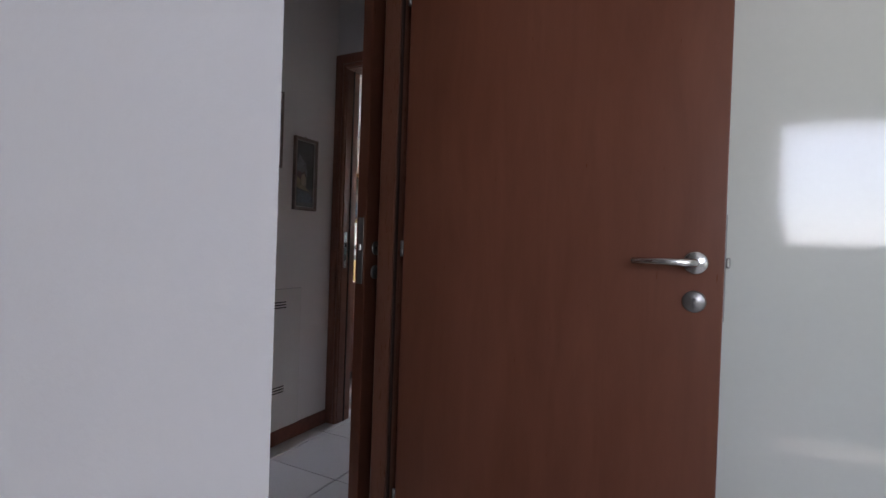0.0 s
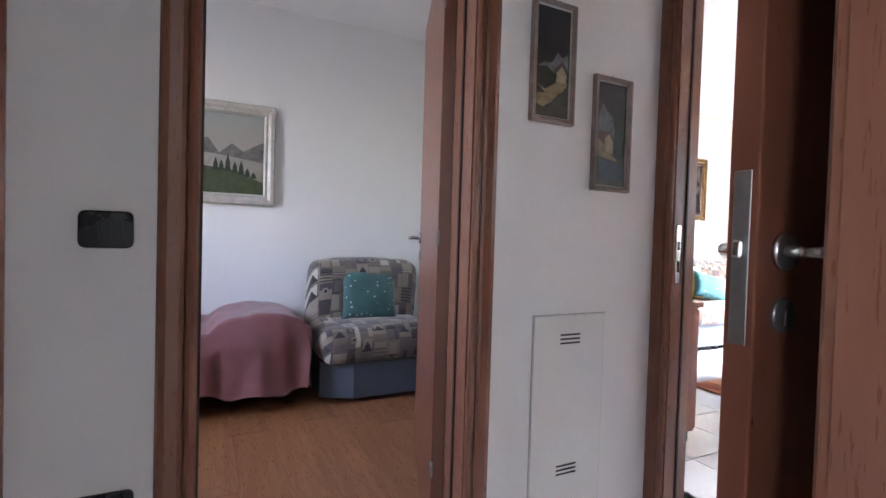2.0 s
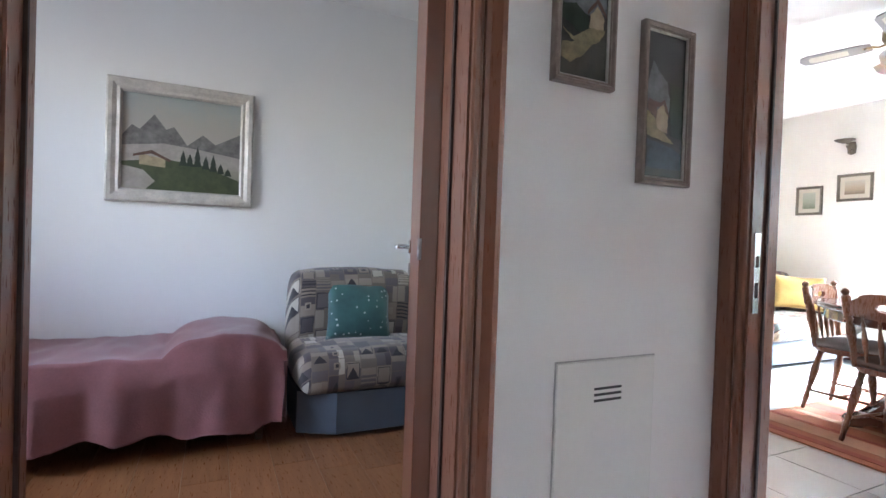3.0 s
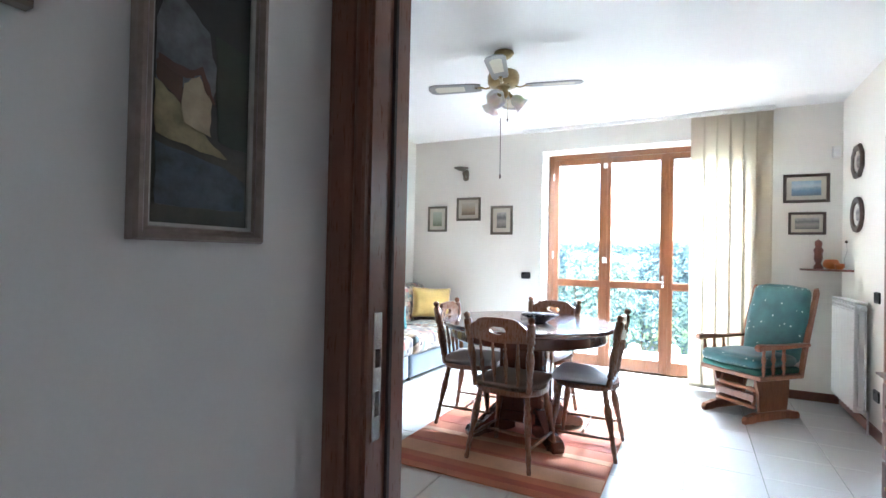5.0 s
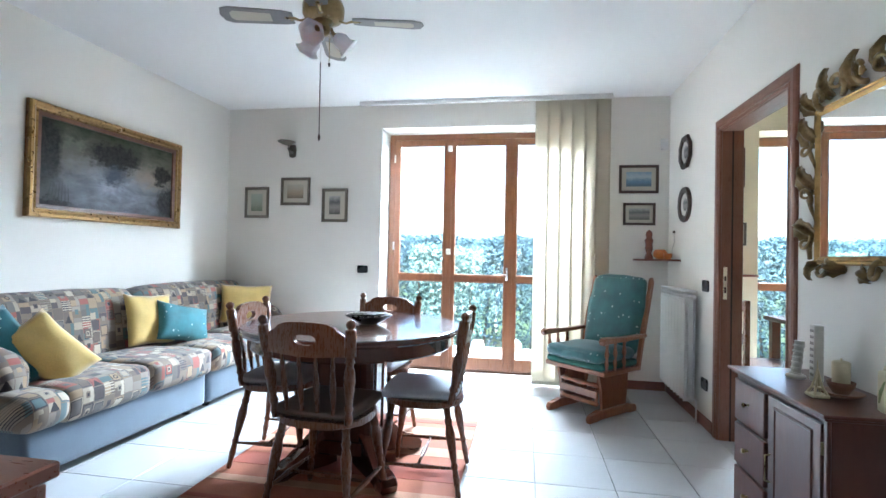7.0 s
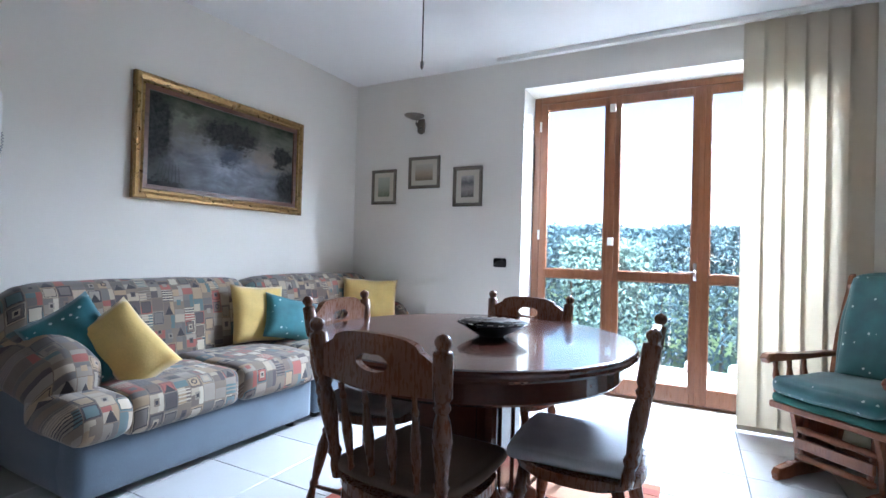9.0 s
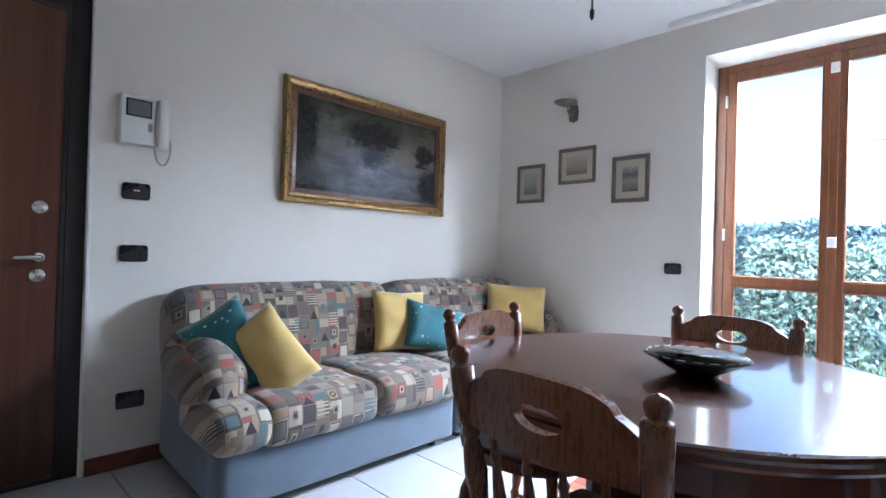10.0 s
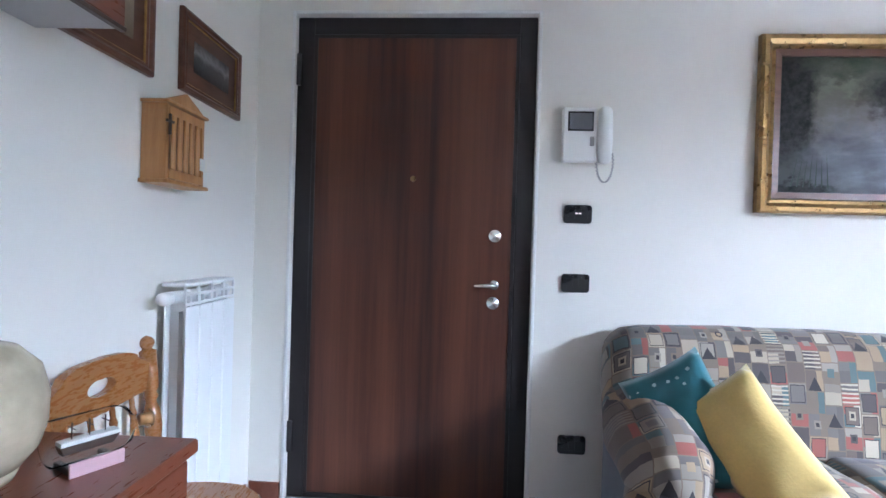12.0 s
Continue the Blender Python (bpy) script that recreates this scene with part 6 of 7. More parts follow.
def acanthus(bm, x, z, ang, size, seed):
    """A carved leaf: one lobed blade with a raised spine, its tip curling off the wall."""
    rng = random.Random(seed)
    bend = rng.uniform(-0.5, 0.5)
    nu, nv = 14, 8
    first = len(bm.faces)
    rows = []
    for i in range(nu + 1):
        u = i / nu
        a = ang + bend * u
        cx, cz = x + math.cos(a) * size * u, z + math.sin(a) * size * u
        wide = size * 0.40 * (math.sin(math.pi * (0.08 + 0.9 * u)) ** 0.75) * (1 - 0.28 * abs(math.sin(u * 9.5))) + 0.003
        row = []
        for k in range(nv + 1):
            v = 2 * k / nv - 1
            off = wide * v
            rise = 0.012 + 0.042 * math.sin(u * 2.5) + 0.010 * math.cos(v * 7.0) * (1 - 0.4 * u) - 0.014 * v * v
            row.append(bm.verts.new((cx - math.sin(a) * off, -rise, cz + math.cos(a) * off - 0.2 * wide * abs(v) * math.sin(a))))
        rows.append(row)
    for p, q in zip(rows, rows[1:]):
        for k in range(nv):
            bm.faces.new((p[k], p[k + 1], q[k + 1], q[k]))
    bmesh.ops.solidify(bm, geom=bm.faces[first:], thickness=0.006)
    tube(bm, [(x, -0.004, z), (x + math.cos(ang) * size * 0.3, -0.03, z + math.sin(ang) * size * 0.3), (x + math.cos(ang + bend) * size * 0.75, -0.05, z + math.sin(ang + bend) * size * 0.75)], [0.008, 0.006, 0.003], 6)


def carved_mirror():
    t = thing("mirror", pose(EAST - 0.006, 4.655, 1.482, 0, 0, -90), "rectangular mirror in an openwork carved and gilded baroque frame", "mirror")
    w, h = 0.42, 0.60
    part("glass", boxes((-w / 2, -0.014, -h / 2, w / 2, -0.010, h / 2)), MIRROR, t, "clear silvered mirror glass")
    part("inner_frame", rect_sweep(bmesh.new(), w + 0.07, h + 0.07, [(0.0, 0.0), (0.0, 0.014), (0.006, 0.021), (0.014, 0.018), (0.02, 0.022), (0.03, 0.018), (0.038, 0.012)]), GOLD, t, "moulded gilt inner frame")
    part("backing", boxes((-w / 2 - 0.03, -0.009, -h / 2 - 0.03, w / 2 + 0.03, 0.0, h / 2 + 0.03)), DARK_FRAME, t)
    rng = random.Random(11)

    def scroll(x, z, size, start, turns, hand, r=0.012):
        part("scroll", tube(bmesh.new(), spiral(x, z, size, start, turns, hand), [r * (1 - 0.5 * k / 21) for k in range(22)], 7), BRONZE, t, "carved gilded scroll", True)

    def plume(x, z, ang, size, label="carved gilded leaf"):
        bm = bmesh.new()
        acanthus(bm, x, z, ang, size, rng.random())
        part("leaf", bm, BRONZE, t, label, True)
    for s in (-1, 1):
        e = w / 2 + 0.045
        # waving stem up each side
        part("stem", tube(bmesh.new(), [(s * (e + 0.022 * math.sin(q * 1.45)), -0.02 - 0.008 * math.cos(q * 1.45), -0.31 + 0.0515 * q) for q in range(13)], [0.009 + 0.003 * math.sin(q * 1.45) for q in range(13)], 7), BRONZE, t, "waving gilded stem", True)
        for z, hand in ((-0.24, 1), (-0.03, -1), (0.17, 1)):
            scroll(s * (e + 0.03), z, 0.036, math.pi / 2 * hand if s > 0 else math.pi - math.pi / 2 * hand, 1.2, s * hand, 0.010)
            plume(s * (e - 0.01), z + 0.02, math.pi / 2 - s * rng.uniform(0.45, 0.85), 0.145)
        scroll(s * 0.16, -h / 2 - 0.055, 0.04, math.pi / 2, 1.2, s)
        plume(s * 0.22, -h / 2 - 0.02, -math.pi / 2 + s * 0.7, 0.085)
        plume(s * 0.05, -h / 2 - 0.05, -math.pi / 2 + s * 1.35, 0.09)
        scroll(s * 0.18, h / 2 + 0.07, 0.05, -math.pi / 2, 1.2, s, 0.014)
        scroll(s * 0.07, h / 2 + 0.095, 0.045, -math.pi / 2, 1.3, -s, 0.013)
        plume(s * 0.24, h / 2 + 0.03, math.pi / 2 - s * 0.9, 0.11, "carved gilded crest leaf")
        plume(s * 0.14, h / 2 + 0.06, math.pi / 2 - s * 0.35, 0.12, "carved gilded crest leaf")
    plume(0.0, h / 2 + 0.05, math.pi / 2 + 0.15, 0.14, "carved gilded crest leaf")


carved_mirror()


# ---- ceiling fan ----
def ceiling_fan():
    t = thing("ceiling_fan", pose(-2.265, 4.98, CEIL, 0, 0, 14), "brass four-blade ceiling fan with three tulip lights", "ceiling fan")
    part("canopy", lathe(bmesh.new(), [(0.0, -0.001), (0.066, -0.001), (0.07, -0.012), (0.05, -0.035), (0.02, -0.05), (0.0, -0.05)], 24), BRASS, t, "domed brass canopy", True)
    part("rod", lathe(bmesh.new(), [(0.0, -0.13), (0.014, -0.13), (0.014, -0.045), (0.0, -0.045)], 12), BRASS, t, "", True)
    part("motor", lathe(bmesh.new(), [(0.0, -0.245), (0.06, -0.245), (0.095, -0.235), (0.108, -0.215), (0.11, -0.17), (0.1, -0.145), (0.06, -0.128), (0.02, -0.122), (0.0, -0.122)], 32), BRASS, t, "round brass motor housing", True)
    for k in range(4):
        m = pose(0, 0, -0.232, 0, 0, 90 * k) @ pose(0, 0, 0, 9, 0, 0)
        out = [(0.155, -0.045), (0.20, -0.056), (0.48, -0.066), (0.52, -0.05), (0.535, 0.0), (0.52, 0.05), (0.48, 0.066), (0.20, 0.056), (0.155, 0.045)]
        bl = part("blade", prism(bmesh.new(), out, 0.008, m @ pose(0, 0, 0, -90), 0.002), GREY_BLADE, t, "grey fan blade with a cane inset")
        part("inset", prism(bmesh.new(), [(0.27, -0.032), (0.46, -0.038), (0.48, -0.02), (0.48, 0.02), (0.46, 0.038), (0.27, 0.032)], 0.0105, m @ Matrix.Translation((0, 0, 0.0012)) @ pose(0, 0, 0, -90)), PASSE, bl, "pale woven cane inset")
        bm = tube(bmesh.new(), [(0.085, 0, -0.008), (0.12, 0, -0.016), (0.15, 0.0, -0.006), (0.2, 0.0, -0.002)], [0.012, 0.009, 0.012, 0.016], 8, 0.5)
        for s in (-1, 1):
            tube(bm, [(0.15, 0, -0.006), (0.175, s * 0.022, -0.005), (0.205, s * 0.03, -0.003), (0.21, s * 0.015, -0.003)], [0.007, 0.006, 0.006, 0.004], 6, 0.6)
        part("bracket", bm, BRASS, bl, "scrolled brass blade bracket", True, m)
    part("light_hub", lathe(bmesh.new(), [(0.0, -0.325), (0.02, -0.322), (0.034, -0.305), (0.04, -0.28), (0.03, -0.262), (0.05, -0.25), (0.05, -0.244), (0.0, -0.244)], 20), BRASS, t, "", True)
    for k in range(3):
        m = pose(0, 0, -0.29, 0, 0, 120 * k - 104) @ pose(0.04, 0, 0, 0, 128, 0)
        part("lamp_arm", tube(bmesh.new(), [(-0.012, 0, -0.01), (0.0, 0, 0.012), (0.0, 0, 0.035)], [0.009, 0.009, 0.018], 10), BRASS, t, "", True, m)
        bm = lathe(bmesh.new(), [(0.02, 0.03), (0.034, 0.045), (0.044, 0.07), (0.041, 0.095), (0.05, 0.118), (0.066, 0.128), (0.063, 0.13), (0.047, 0.12), (0.038, 0.095), (0.041, 0.07), (0.031, 0.047), (0.018, 0.034)], 36, None, 6, 0.05)
        part("shade", bm, FROST, t, "frosted tulip glass shade", True, m)
    part("pull_chain", tube(bmesh.new(), [(0.03, 0.03, -0.32), (0.03, 0.032, -0.45)], 0.0016, 6), BRASS, t)
    part("chain_end", lathe(bmesh.new(), [(0.0, -0.475), (0.005, -0.47), (0.006, -0.455), (0.0, -0.45)], 10, pose(0.03, 0.032, 0)), DARK_FRAME, t, "", True)
    part("pull_cord", tube(bmesh.new(), [(-0.02, 0.05, -0.32), (-0.021, 0.06, -0.44)], 0.001, 5), PLASTIC_W, t)
    part("cord_rod", tube(bmesh.new(), [(-0.021, 0.06, -0.44), (-0.018, 0.055, -0.84)], [0.0028, 0.0028], 6), DARK_FRAME, t, "dark pull rod")
    part("cord_end", lathe(bmesh.new(), [(0.0, -0.872), (0.006, -0.862), (0.007, -0.842), (0.0, -0.832)], 10, pose(-0.018, 0.055, 0)), DARK_FRAME, t, "", True)


ceiling_fan()


# ---- fittings ----
def rounded_plate(w, h, d, r):
    """A cover plate with round corners and a soft front edge."""
    bm = bmesh.new()
    loops = []
    for o, y in ((0.0, 0.0), (0.0, -d * 0.5), (0.0012, -d * 0.85), (0.004, -d)):
        ring = []
        for cx, cz, a0 in ((1, 1, 0), (-1, 1, 90), (-1, -1, 180), (1, -1, 270)):
            for k in range(5):
                a = radians(a0 + 22.5 * k)
                ring.append(bm.verts.new((cx * (w / 2 - r) + (r - o) * math.cos(a), y, cz * (h / 2 - r) + (r - o) * math.sin(a))))
        loops.append(ring)
    for a, b in zip(loops, loops[1:]):
        for k in range(20):
            bm.faces.new((a[k], a[(k + 1) % 20], b[(k + 1) % 20], b[k]))
    bm.faces.new(loops[0]), bm.faces.new(loops[-1])
    return bm


def switch_plate(wall, a, z, label, w=0.12, h=0.08, keys=3, red=False):
    m = {"w": pose(west_x(a) + 0.001, a, z, 0, 0, 88.5), "n": pose(a, NORTH - 0.001, z), "e": pose(EAST - 0.001, a, z, 0, 0, -90), "h": pose(HALL_W + 0.001, a, z, 0, 0, 90)}[wall]
    t = thing("switch_plate", m, label, "switch")
    part("plate", rounded_plate(w, h, 0.010, 0.014), PLASTIC_B, t)
    kw = (w - 0.036) / keys
    for k in range(keys):
        x = -w / 2 + 0.018 + k * kw
        part("key", boxes((x + 0.001, -0.0125, -h / 2 + 0.018, x + kw - 0.001, -0.0095, h / 2 - 0.018), bevel=0.0012), PLASTIC_B, t)
    if red:
        part("pilot_light", boxes((-0.012, -0.0135, 0.0, -0.002, -0.012, 0.006), (0.002, -0.0135, 0.0, 0.012, -0.012, 0.006)), PILOT, t, "lit red display")


switch_plate("w", 4.39, 1.323, "black thermostat plate with a lit display on the wall", red=True)
switch_plate("w", 4.388, 1.024, "black three-gang switch plate on the wall")
switch_plate("w", 4.393, 0.321, "black socket plate near the floor")
switch_plate("n", -2.764, 1.008, "black switch plate beside the french window", 0.108, 0.074)
switch_plate("e", 6.229, 0.982, "black switch plate beside the kitchen doorway", 0.115, 0.08)
switch_plate("e", 6.229, 0.298, "black socket plate beside the kitchen doorway", 0.115, 0.08)
switch_plate("h", 0.768, 1.046, "black rounded switch plate beside the bedroom door", 0.1)
switch_plate("h", 0.765, 0.432, "black socket plate beside the bedroom door")


def intercom():
    t = thing("video_intercom", pose(west_x(4.41) + 0.001, 4.41, 1.66, 0, 0, 88.5), "white video door phone with handset and coiled cord", "intercom")
    part("body", boxes((-0.1, -0.045, -0.115, 0.04, 0.0, 0.115), bevel=0.006, seg=2), PLASTIC_W, t)
    part("screen", boxes((-0.075, -0.047, 0.02, 0.02, -0.0445, 0.09), bevel=0.001), SCREEN, t, "dark grey screen")
    part("screen_rim", rect_sweep(bmesh.new(), 0.108, 0.083, [(0.0, 0.0), (0.002, 0.004), (0.006, 0.003), (0.0065, 0.0)], pose(-0.0275, -0.045, 0.055)), PLASTIC_B, t)
    part("handset", soft_box(bmesh.new(), 0.055, 0.045, 0.235, 0.018, 0.004, 6, 1, 0.0, pose(0.075, -0.04, -0.12)), PLASTIC_W, t, "white handset", True)
    part("button", boxes((0.012, -0.048, -0.05, 0.03, -0.0445, -0.01), bevel=0.002), STEEL_DARK, t)
    pts = []
    for k in range(120):
        s = k / 119
        a = s * math.pi * 1.15
        cx, cz = 0.045 + 0.035 * (1 - math.cos(a)), -0.115 - 0.085 * math.sin(a)
        pts.append((cx + 0.004 * math.cos(k * 1.05), -0.03 + 0.004 * math.sin(k * 1.05), cz))
    part("cord", tube(bmesh.new(), pts, 0.0026, 5), STEEL_DARK, t, "coiled grey cord", True)


intercom()


def key_box():
    t = thing("key_box", pose(-3.665, SOUTH + 0.003, 1.34, 0, 0, 180), "small pine key box with a pointed top and slatted door", "key box")
    w, h, d = 0.205, 0.22, 0.075
    part("case", boxes((-w / 2, -d, 0.0, -w / 2 + 0.012, 0, h), (w / 2 - 0.012, -d, 0.0, w / 2, 0, h), (-w / 2 + 0.012, -0.008, 0, w / 2 - 0.012, 0, h)), PINE, t)
    part("lining", boxes((-w / 2 + 0.0125, -0.03, 0.001, w / 2 - 0.0125, -0.0085, h - 0.001)), TERRACOTTA, t, "brown inside of the box")
    part("shelf", boxes((-w / 2 - 0.012, -d - 0.012, -0.012, w / 2 + 0.012, 0, -0.0005), bevel=0.002), PINE, t)
    part("cornice", boxes((-w / 2 - 0.01, -d - 0.01, h + 0.0005, w / 2 + 0.01, 0, h + 0.01), bevel=0.002), PINE, t)
    part("gable", prism(bmesh.new(), [(-w / 2, h + 0.0105), (w / 2, h + 0.0105), (w / 2 - 0.02, h + 0.02), (0.0, h + 0.055), (-w / 2 + 0.02, h + 0.02)], 0.012, pose(0, -d, 0)), PINE, t, "pointed pine gable")
    for z in (0.004, h - 0.03):
        part("door_rail", boxes((-w / 2 + 0.013, -d - 0.002, z, w / 2 - 0.013, -d + 0.008, z + 0.026)), PINE, t)
    for k in range(5):
        x = -0.066 + 0.033 * k
        part("slat", boxes((x - 0.011, -d - 0.003, 0.031, x + 0.011, -d + 0.006, h - 0.027), bevel=0.003), PINE, t)
    part("cross", boxes((-0.098, -d - 0.009, 0.13, -0.091, -d - 0.003, 0.19), (-0.112, -d - 0.009, 0.165, -0.077, -d - 0.003, 0.172)), DARK_FRAME, t, "small dark wooden cross")
    part("tag", boxes((0.072, -d - 0.006, 0.05, 0.102, -d - 0.004, 0.09)), PAPER, t, "white paper tag")


key_box()


def vent_panel():
    t = thing("service_panel", pose(HALL_W + 0.001, 2.06, 0.44, 0, 0, 90), "white metal service hatch with vent slots in the hall wall", "hatch")
    part("door", boxes((-0.15, -0.007, -0.365, 0.15, 0, 0.365), bevel=0.002), PLASTIC_W, t)
    for z in (0.285, -0.155):
        for k in range(3):
            part("slot", boxes((-0.042, -0.0078, z + 0.014 * (k - 1) - 0.003, 0.042, -0.0068, z + 0.014 * (k - 1) + 0.003)), PLASTIC_B, t)
    part("rim", rect_sweep(bmesh.new(), 0.306, 0.736, [(0.0, 0.0), (0.0, 0.003), (0.0025, 0.003), (0.0025, 0.0)]), PARTITION, t)


vent_panel()


def wall_light():
    t = thing("wall_bracket", pose(-3.53, NORTH - 0.002, 2.20), "small pewter wall bracket lamp base", "wall lamp")
    part("plate", prism(bmesh.new(), [(-0.035, -0.07), (0.0, -0.085), (0.035, -0.07), (0.04, 0.0), (0.03, 0.05), (-0.03, 0.05), (-0.04, 0.0)], 0.014, pose(0, -0.014, 0), 0.003), PEWTER, t)
    part("arm", tube(bmesh.new(), [(0.0, -0.01, -0.03), (0.0, -0.05, -0.04), (-0.01, -0.08, 0.0), (-0.01, -0.08, 0.03)], [0.014, 0.012, 0.01, 0.012], 8), PEWTER, t, "", True)
    part("dish", lathe(bmesh.new(), [(0.0, 0.0), (0.03, 0.004), (0.085, 0.03), (0.09, 0.038), (0.08, 0.036), (0.0, 0.02)], 24, pose(-0.03, -0.08, 0.03)), PEWTER, t, "shallow pewter dish", True)


wall_light()
t_ = thing("alarm_sensor", pose(0.02, NORTH - 0.002, 2.19), "small white alarm sensor high in the corner", "sensor")
part("case", boxes((-0.03, -0.04, -0.05, 0.03, 0.0, 0.05), bevel=0.008, seg=2), PLASTIC_W, t_)
part("lens", boxes((-0.02, -0.043, -0.03, 0.02, -0.0395, 0.015), bevel=0.002), PAPER, t_)

for z_, lab in ((2.02, "octagonal wooden wall plate with a pale centre"), (1.602, "oval wall plate with a dark rim and a print")):
    t_ = thing("wall_plate", pose(EAST - 0.002, 6.68, z_, 0, 0, -90), lab, "plate")
    seg = 8 if z_ > 2 else 36
    part("rim", lathe(bmesh.new(), [(0.085, 0.004), (0.10, 0.022), (0.135, 0.026), (0.142, 0.012), (0.138, 0.0)], seg, pose(0, 0, 0, 90) @ pose(0, 0, 0, 0, 0, 22.5)), DARK_FRAME, t_)
    part("dish", lathe(bmesh.new(), [(0.0, 0.006), (0.07, 0.007), (0.0885, 0.012), (0.0885, 0.0), (0.0, 0.0)], seg, pose(0, 0, 0, 90) @ pose(0, 0, 0, 0, 0, 22.5)), CERAMIC_W, t_)
    part("print", lathe(bmesh.new(), [(0.0, 0.0082), (0.05, 0.0082), (0.05, 0.0072)], 24, pose(0, 0, 0, 90)), PRINT_GREY, t_)


def corner_shelf():
    t = thing("corner_shelf", pose(EAST, NORTH, 1.15), "small quarter-round brown corner shelf", "shelf")
    out = [(-0.002, -0.002)] + [(-0.30 * math.sin(a), -0.36 * math.cos(a)) for a in [math.pi / 2 * k / 14 for k in range(15)]]
    bm = bmesh.new()
    lo, hi = [bm.verts.new((x, y, 0)) for x, y in out], [bm.verts.new((x, y, 0.016)) for x, y in out]
    bm.faces.new(lo), bm.faces.new(hi[::-1])
    for k in range(len(out)):
        q = (k + 1) % len(out)
        bm.faces.new((lo[k], lo[q], hi[q], hi[k]))
    part("board", bm, CABINET_WOOD, t)
    f = part("figurine", lathe(bmesh.new(), [(0.0, 0), (0.035, 0), (0.032, 0.02), (0.018, 0.05), (0.03, 0.09), (0.026, 0.13), (0.034, 0.165), (0.02, 0.19), (0.026, 0.215), (0.022, 0.24), (0.0, 0.26)], 12, None, 5, 0.12), RED_WOOD, None, "dark red carved wooden figurine on the corner shelf", True, pose(EAST - 0.18, NORTH - 0.07, 1.166))
    tagged(f, "", "figurine")
    p = part("pumpkin_pot", lathe(bmesh.new(), [(0.0, 0), (0.03, 0.0), (0.055, 0.025), (0.058, 0.05), (0.045, 0.078), (0.03, 0.085), (0.0, 0.08)], 24, None, 8, 0.05), ORANGE, None, "round orange glazed pot on the corner shelf", True, pose(EAST - 0.10, NORTH - 0.13, 1.166))
    tagged(p, "", "pot")
    p = part("cup", lathe(bmesh.new(), [(0.0, 0), (0.03, 0.0), (0.026, 0.012), (0.034, 0.02), (0.034, 0.05), (0.03, 0.05), (0.03, 0.022), (0.0, 0.02)], 18), ORANGE, None, "small cup with a wide foot on the corner shelf", True, pose(EAST - 0.06, NORTH - 0.21, 1.166))
    tagged(p, "", "cup")
    t2 = thing("dried_stem", pose(EAST - 0.04, NORTH - 0.28, 1.166), "thin dried flower stem in a tiny base", "dried flower")
    part("base", lathe(bmesh.new(), [(0.0, 0), (0.014, 0), (0.012, 0.012), (0.0, 0.014)], 10), CERAMIC_W, t2, "", True)
    part("stem", tube(bmesh.new(), [(0, 0, 0.01), (-0.005, 0.01, 0.08), (0.012, 0.0, 0.15), (0.004, -0.01, 0.22)], 0.0022, 5), STONE, t2)
    part("head", lathe(bmesh.new(), [(0.0, -0.01), (0.012, 0.0), (0.008, 0.012), (0.0, 0.016)], 8, pose(0.004, -0.01, 0.225)), DARK_FRAME, t2, "", True)


corner_shelf()


# ---- small things on the furniture ----
def ornament(name, m, prof, mat, label, category, segs=16, flutes=0, depth=0.0):
    return tagged(part(name, lathe(bmesh.new(), prof, segs, None, flutes, depth), mat, None, label, True, m), "", category)


ST = 0.6852
# leaning tower and high-rise models, bowl with candle, model tower, carved candle
t_ = thing("tower_model", pose(-0.085, 4.77, ST, 0, 0, 10) @ Matrix.Diagonal((0.7, 0.7, 0.9, 1)), "white souvenir tower model on a base", "ornament")
part("base", lathe(bmesh.new(), [(0.0, 0), (0.05, 0), (0.05, 0.012), (0.035, 0.018), (0.0, 0.018)], 20), CERAMIC_W, t_, "", True)
for k in range(6):
    part("storey", lathe(bmesh.new(), [(0.0, 0), (0.03, 0), (0.03, 0.004), (0.025, 0.006), (0.025, 0.022), (0.03, 0.024), (0.0, 0.025)], 18, pose(0.004 * k, 0, 0.018 + 0.025 * k, 0, 5)), CERAMIC_W, t_)
t_ = thing("skyscraper_model", pose(-0.035, 4.72, ST) @ Matrix.Diagonal((0.75, 0.75, 0.95, 1)), "tall striped white tower model", "ornament")
part("shaft", boxes((-0.024, -0.024, 0, 0.024, 0.024, 0.235), bevel=0.004), CERAMIC_W, t_)
for k in range(8):
    part("band", boxes((-0.0248, -0.016, 0.022 + 0.026 * k, -0.0235, 0.016, 0.034 + 0.026 * k)), SEAT_GREY, t_)
ornament("saucer", pose(-0.08, 4.49, ST), [(0.0, 0), (0.035, 0), (0.062, 0.012), (0.068, 0.018), (0.06, 0.018), (0.0, 0.008)], TERRACOTTA, "brown clay saucer under a small bowl", "saucer", 28)
ornament("bowl", pose(-0.08, 4.49, ST + 0.009), [(0.0, 0), (0.022, 0.0), (0.04, 0.03), (0.042, 0.045), (0.038, 0.045), (0.034, 0.03), (0.0, 0.01)], TERRACOTTA, "small brown clay bowl holding a candle", "bowl", 24)
ornament("candle", pose(-0.08, 4.49, ST + 0.02), [(0.0, 0), (0.026, 0), (0.027, 0.1), (0.02, 0.105), (0.004, 0.1), (0.003, 0.115), (0.0, 0.115)], WAX, "cream pillar candle in a clay bowl", "candle", 20)
t_ = thing("lattice_tower", pose(-0.165, 4.47, ST) @ Matrix.Diagonal((0.6, 0.6, 0.75, 1)), "cream four-legged tower souvenir on a square base", "ornament")
part("base", boxes((-0.045, -0.045, 0, 0.045, 0.045, 0.016), bevel=0.004), WAX, t_)
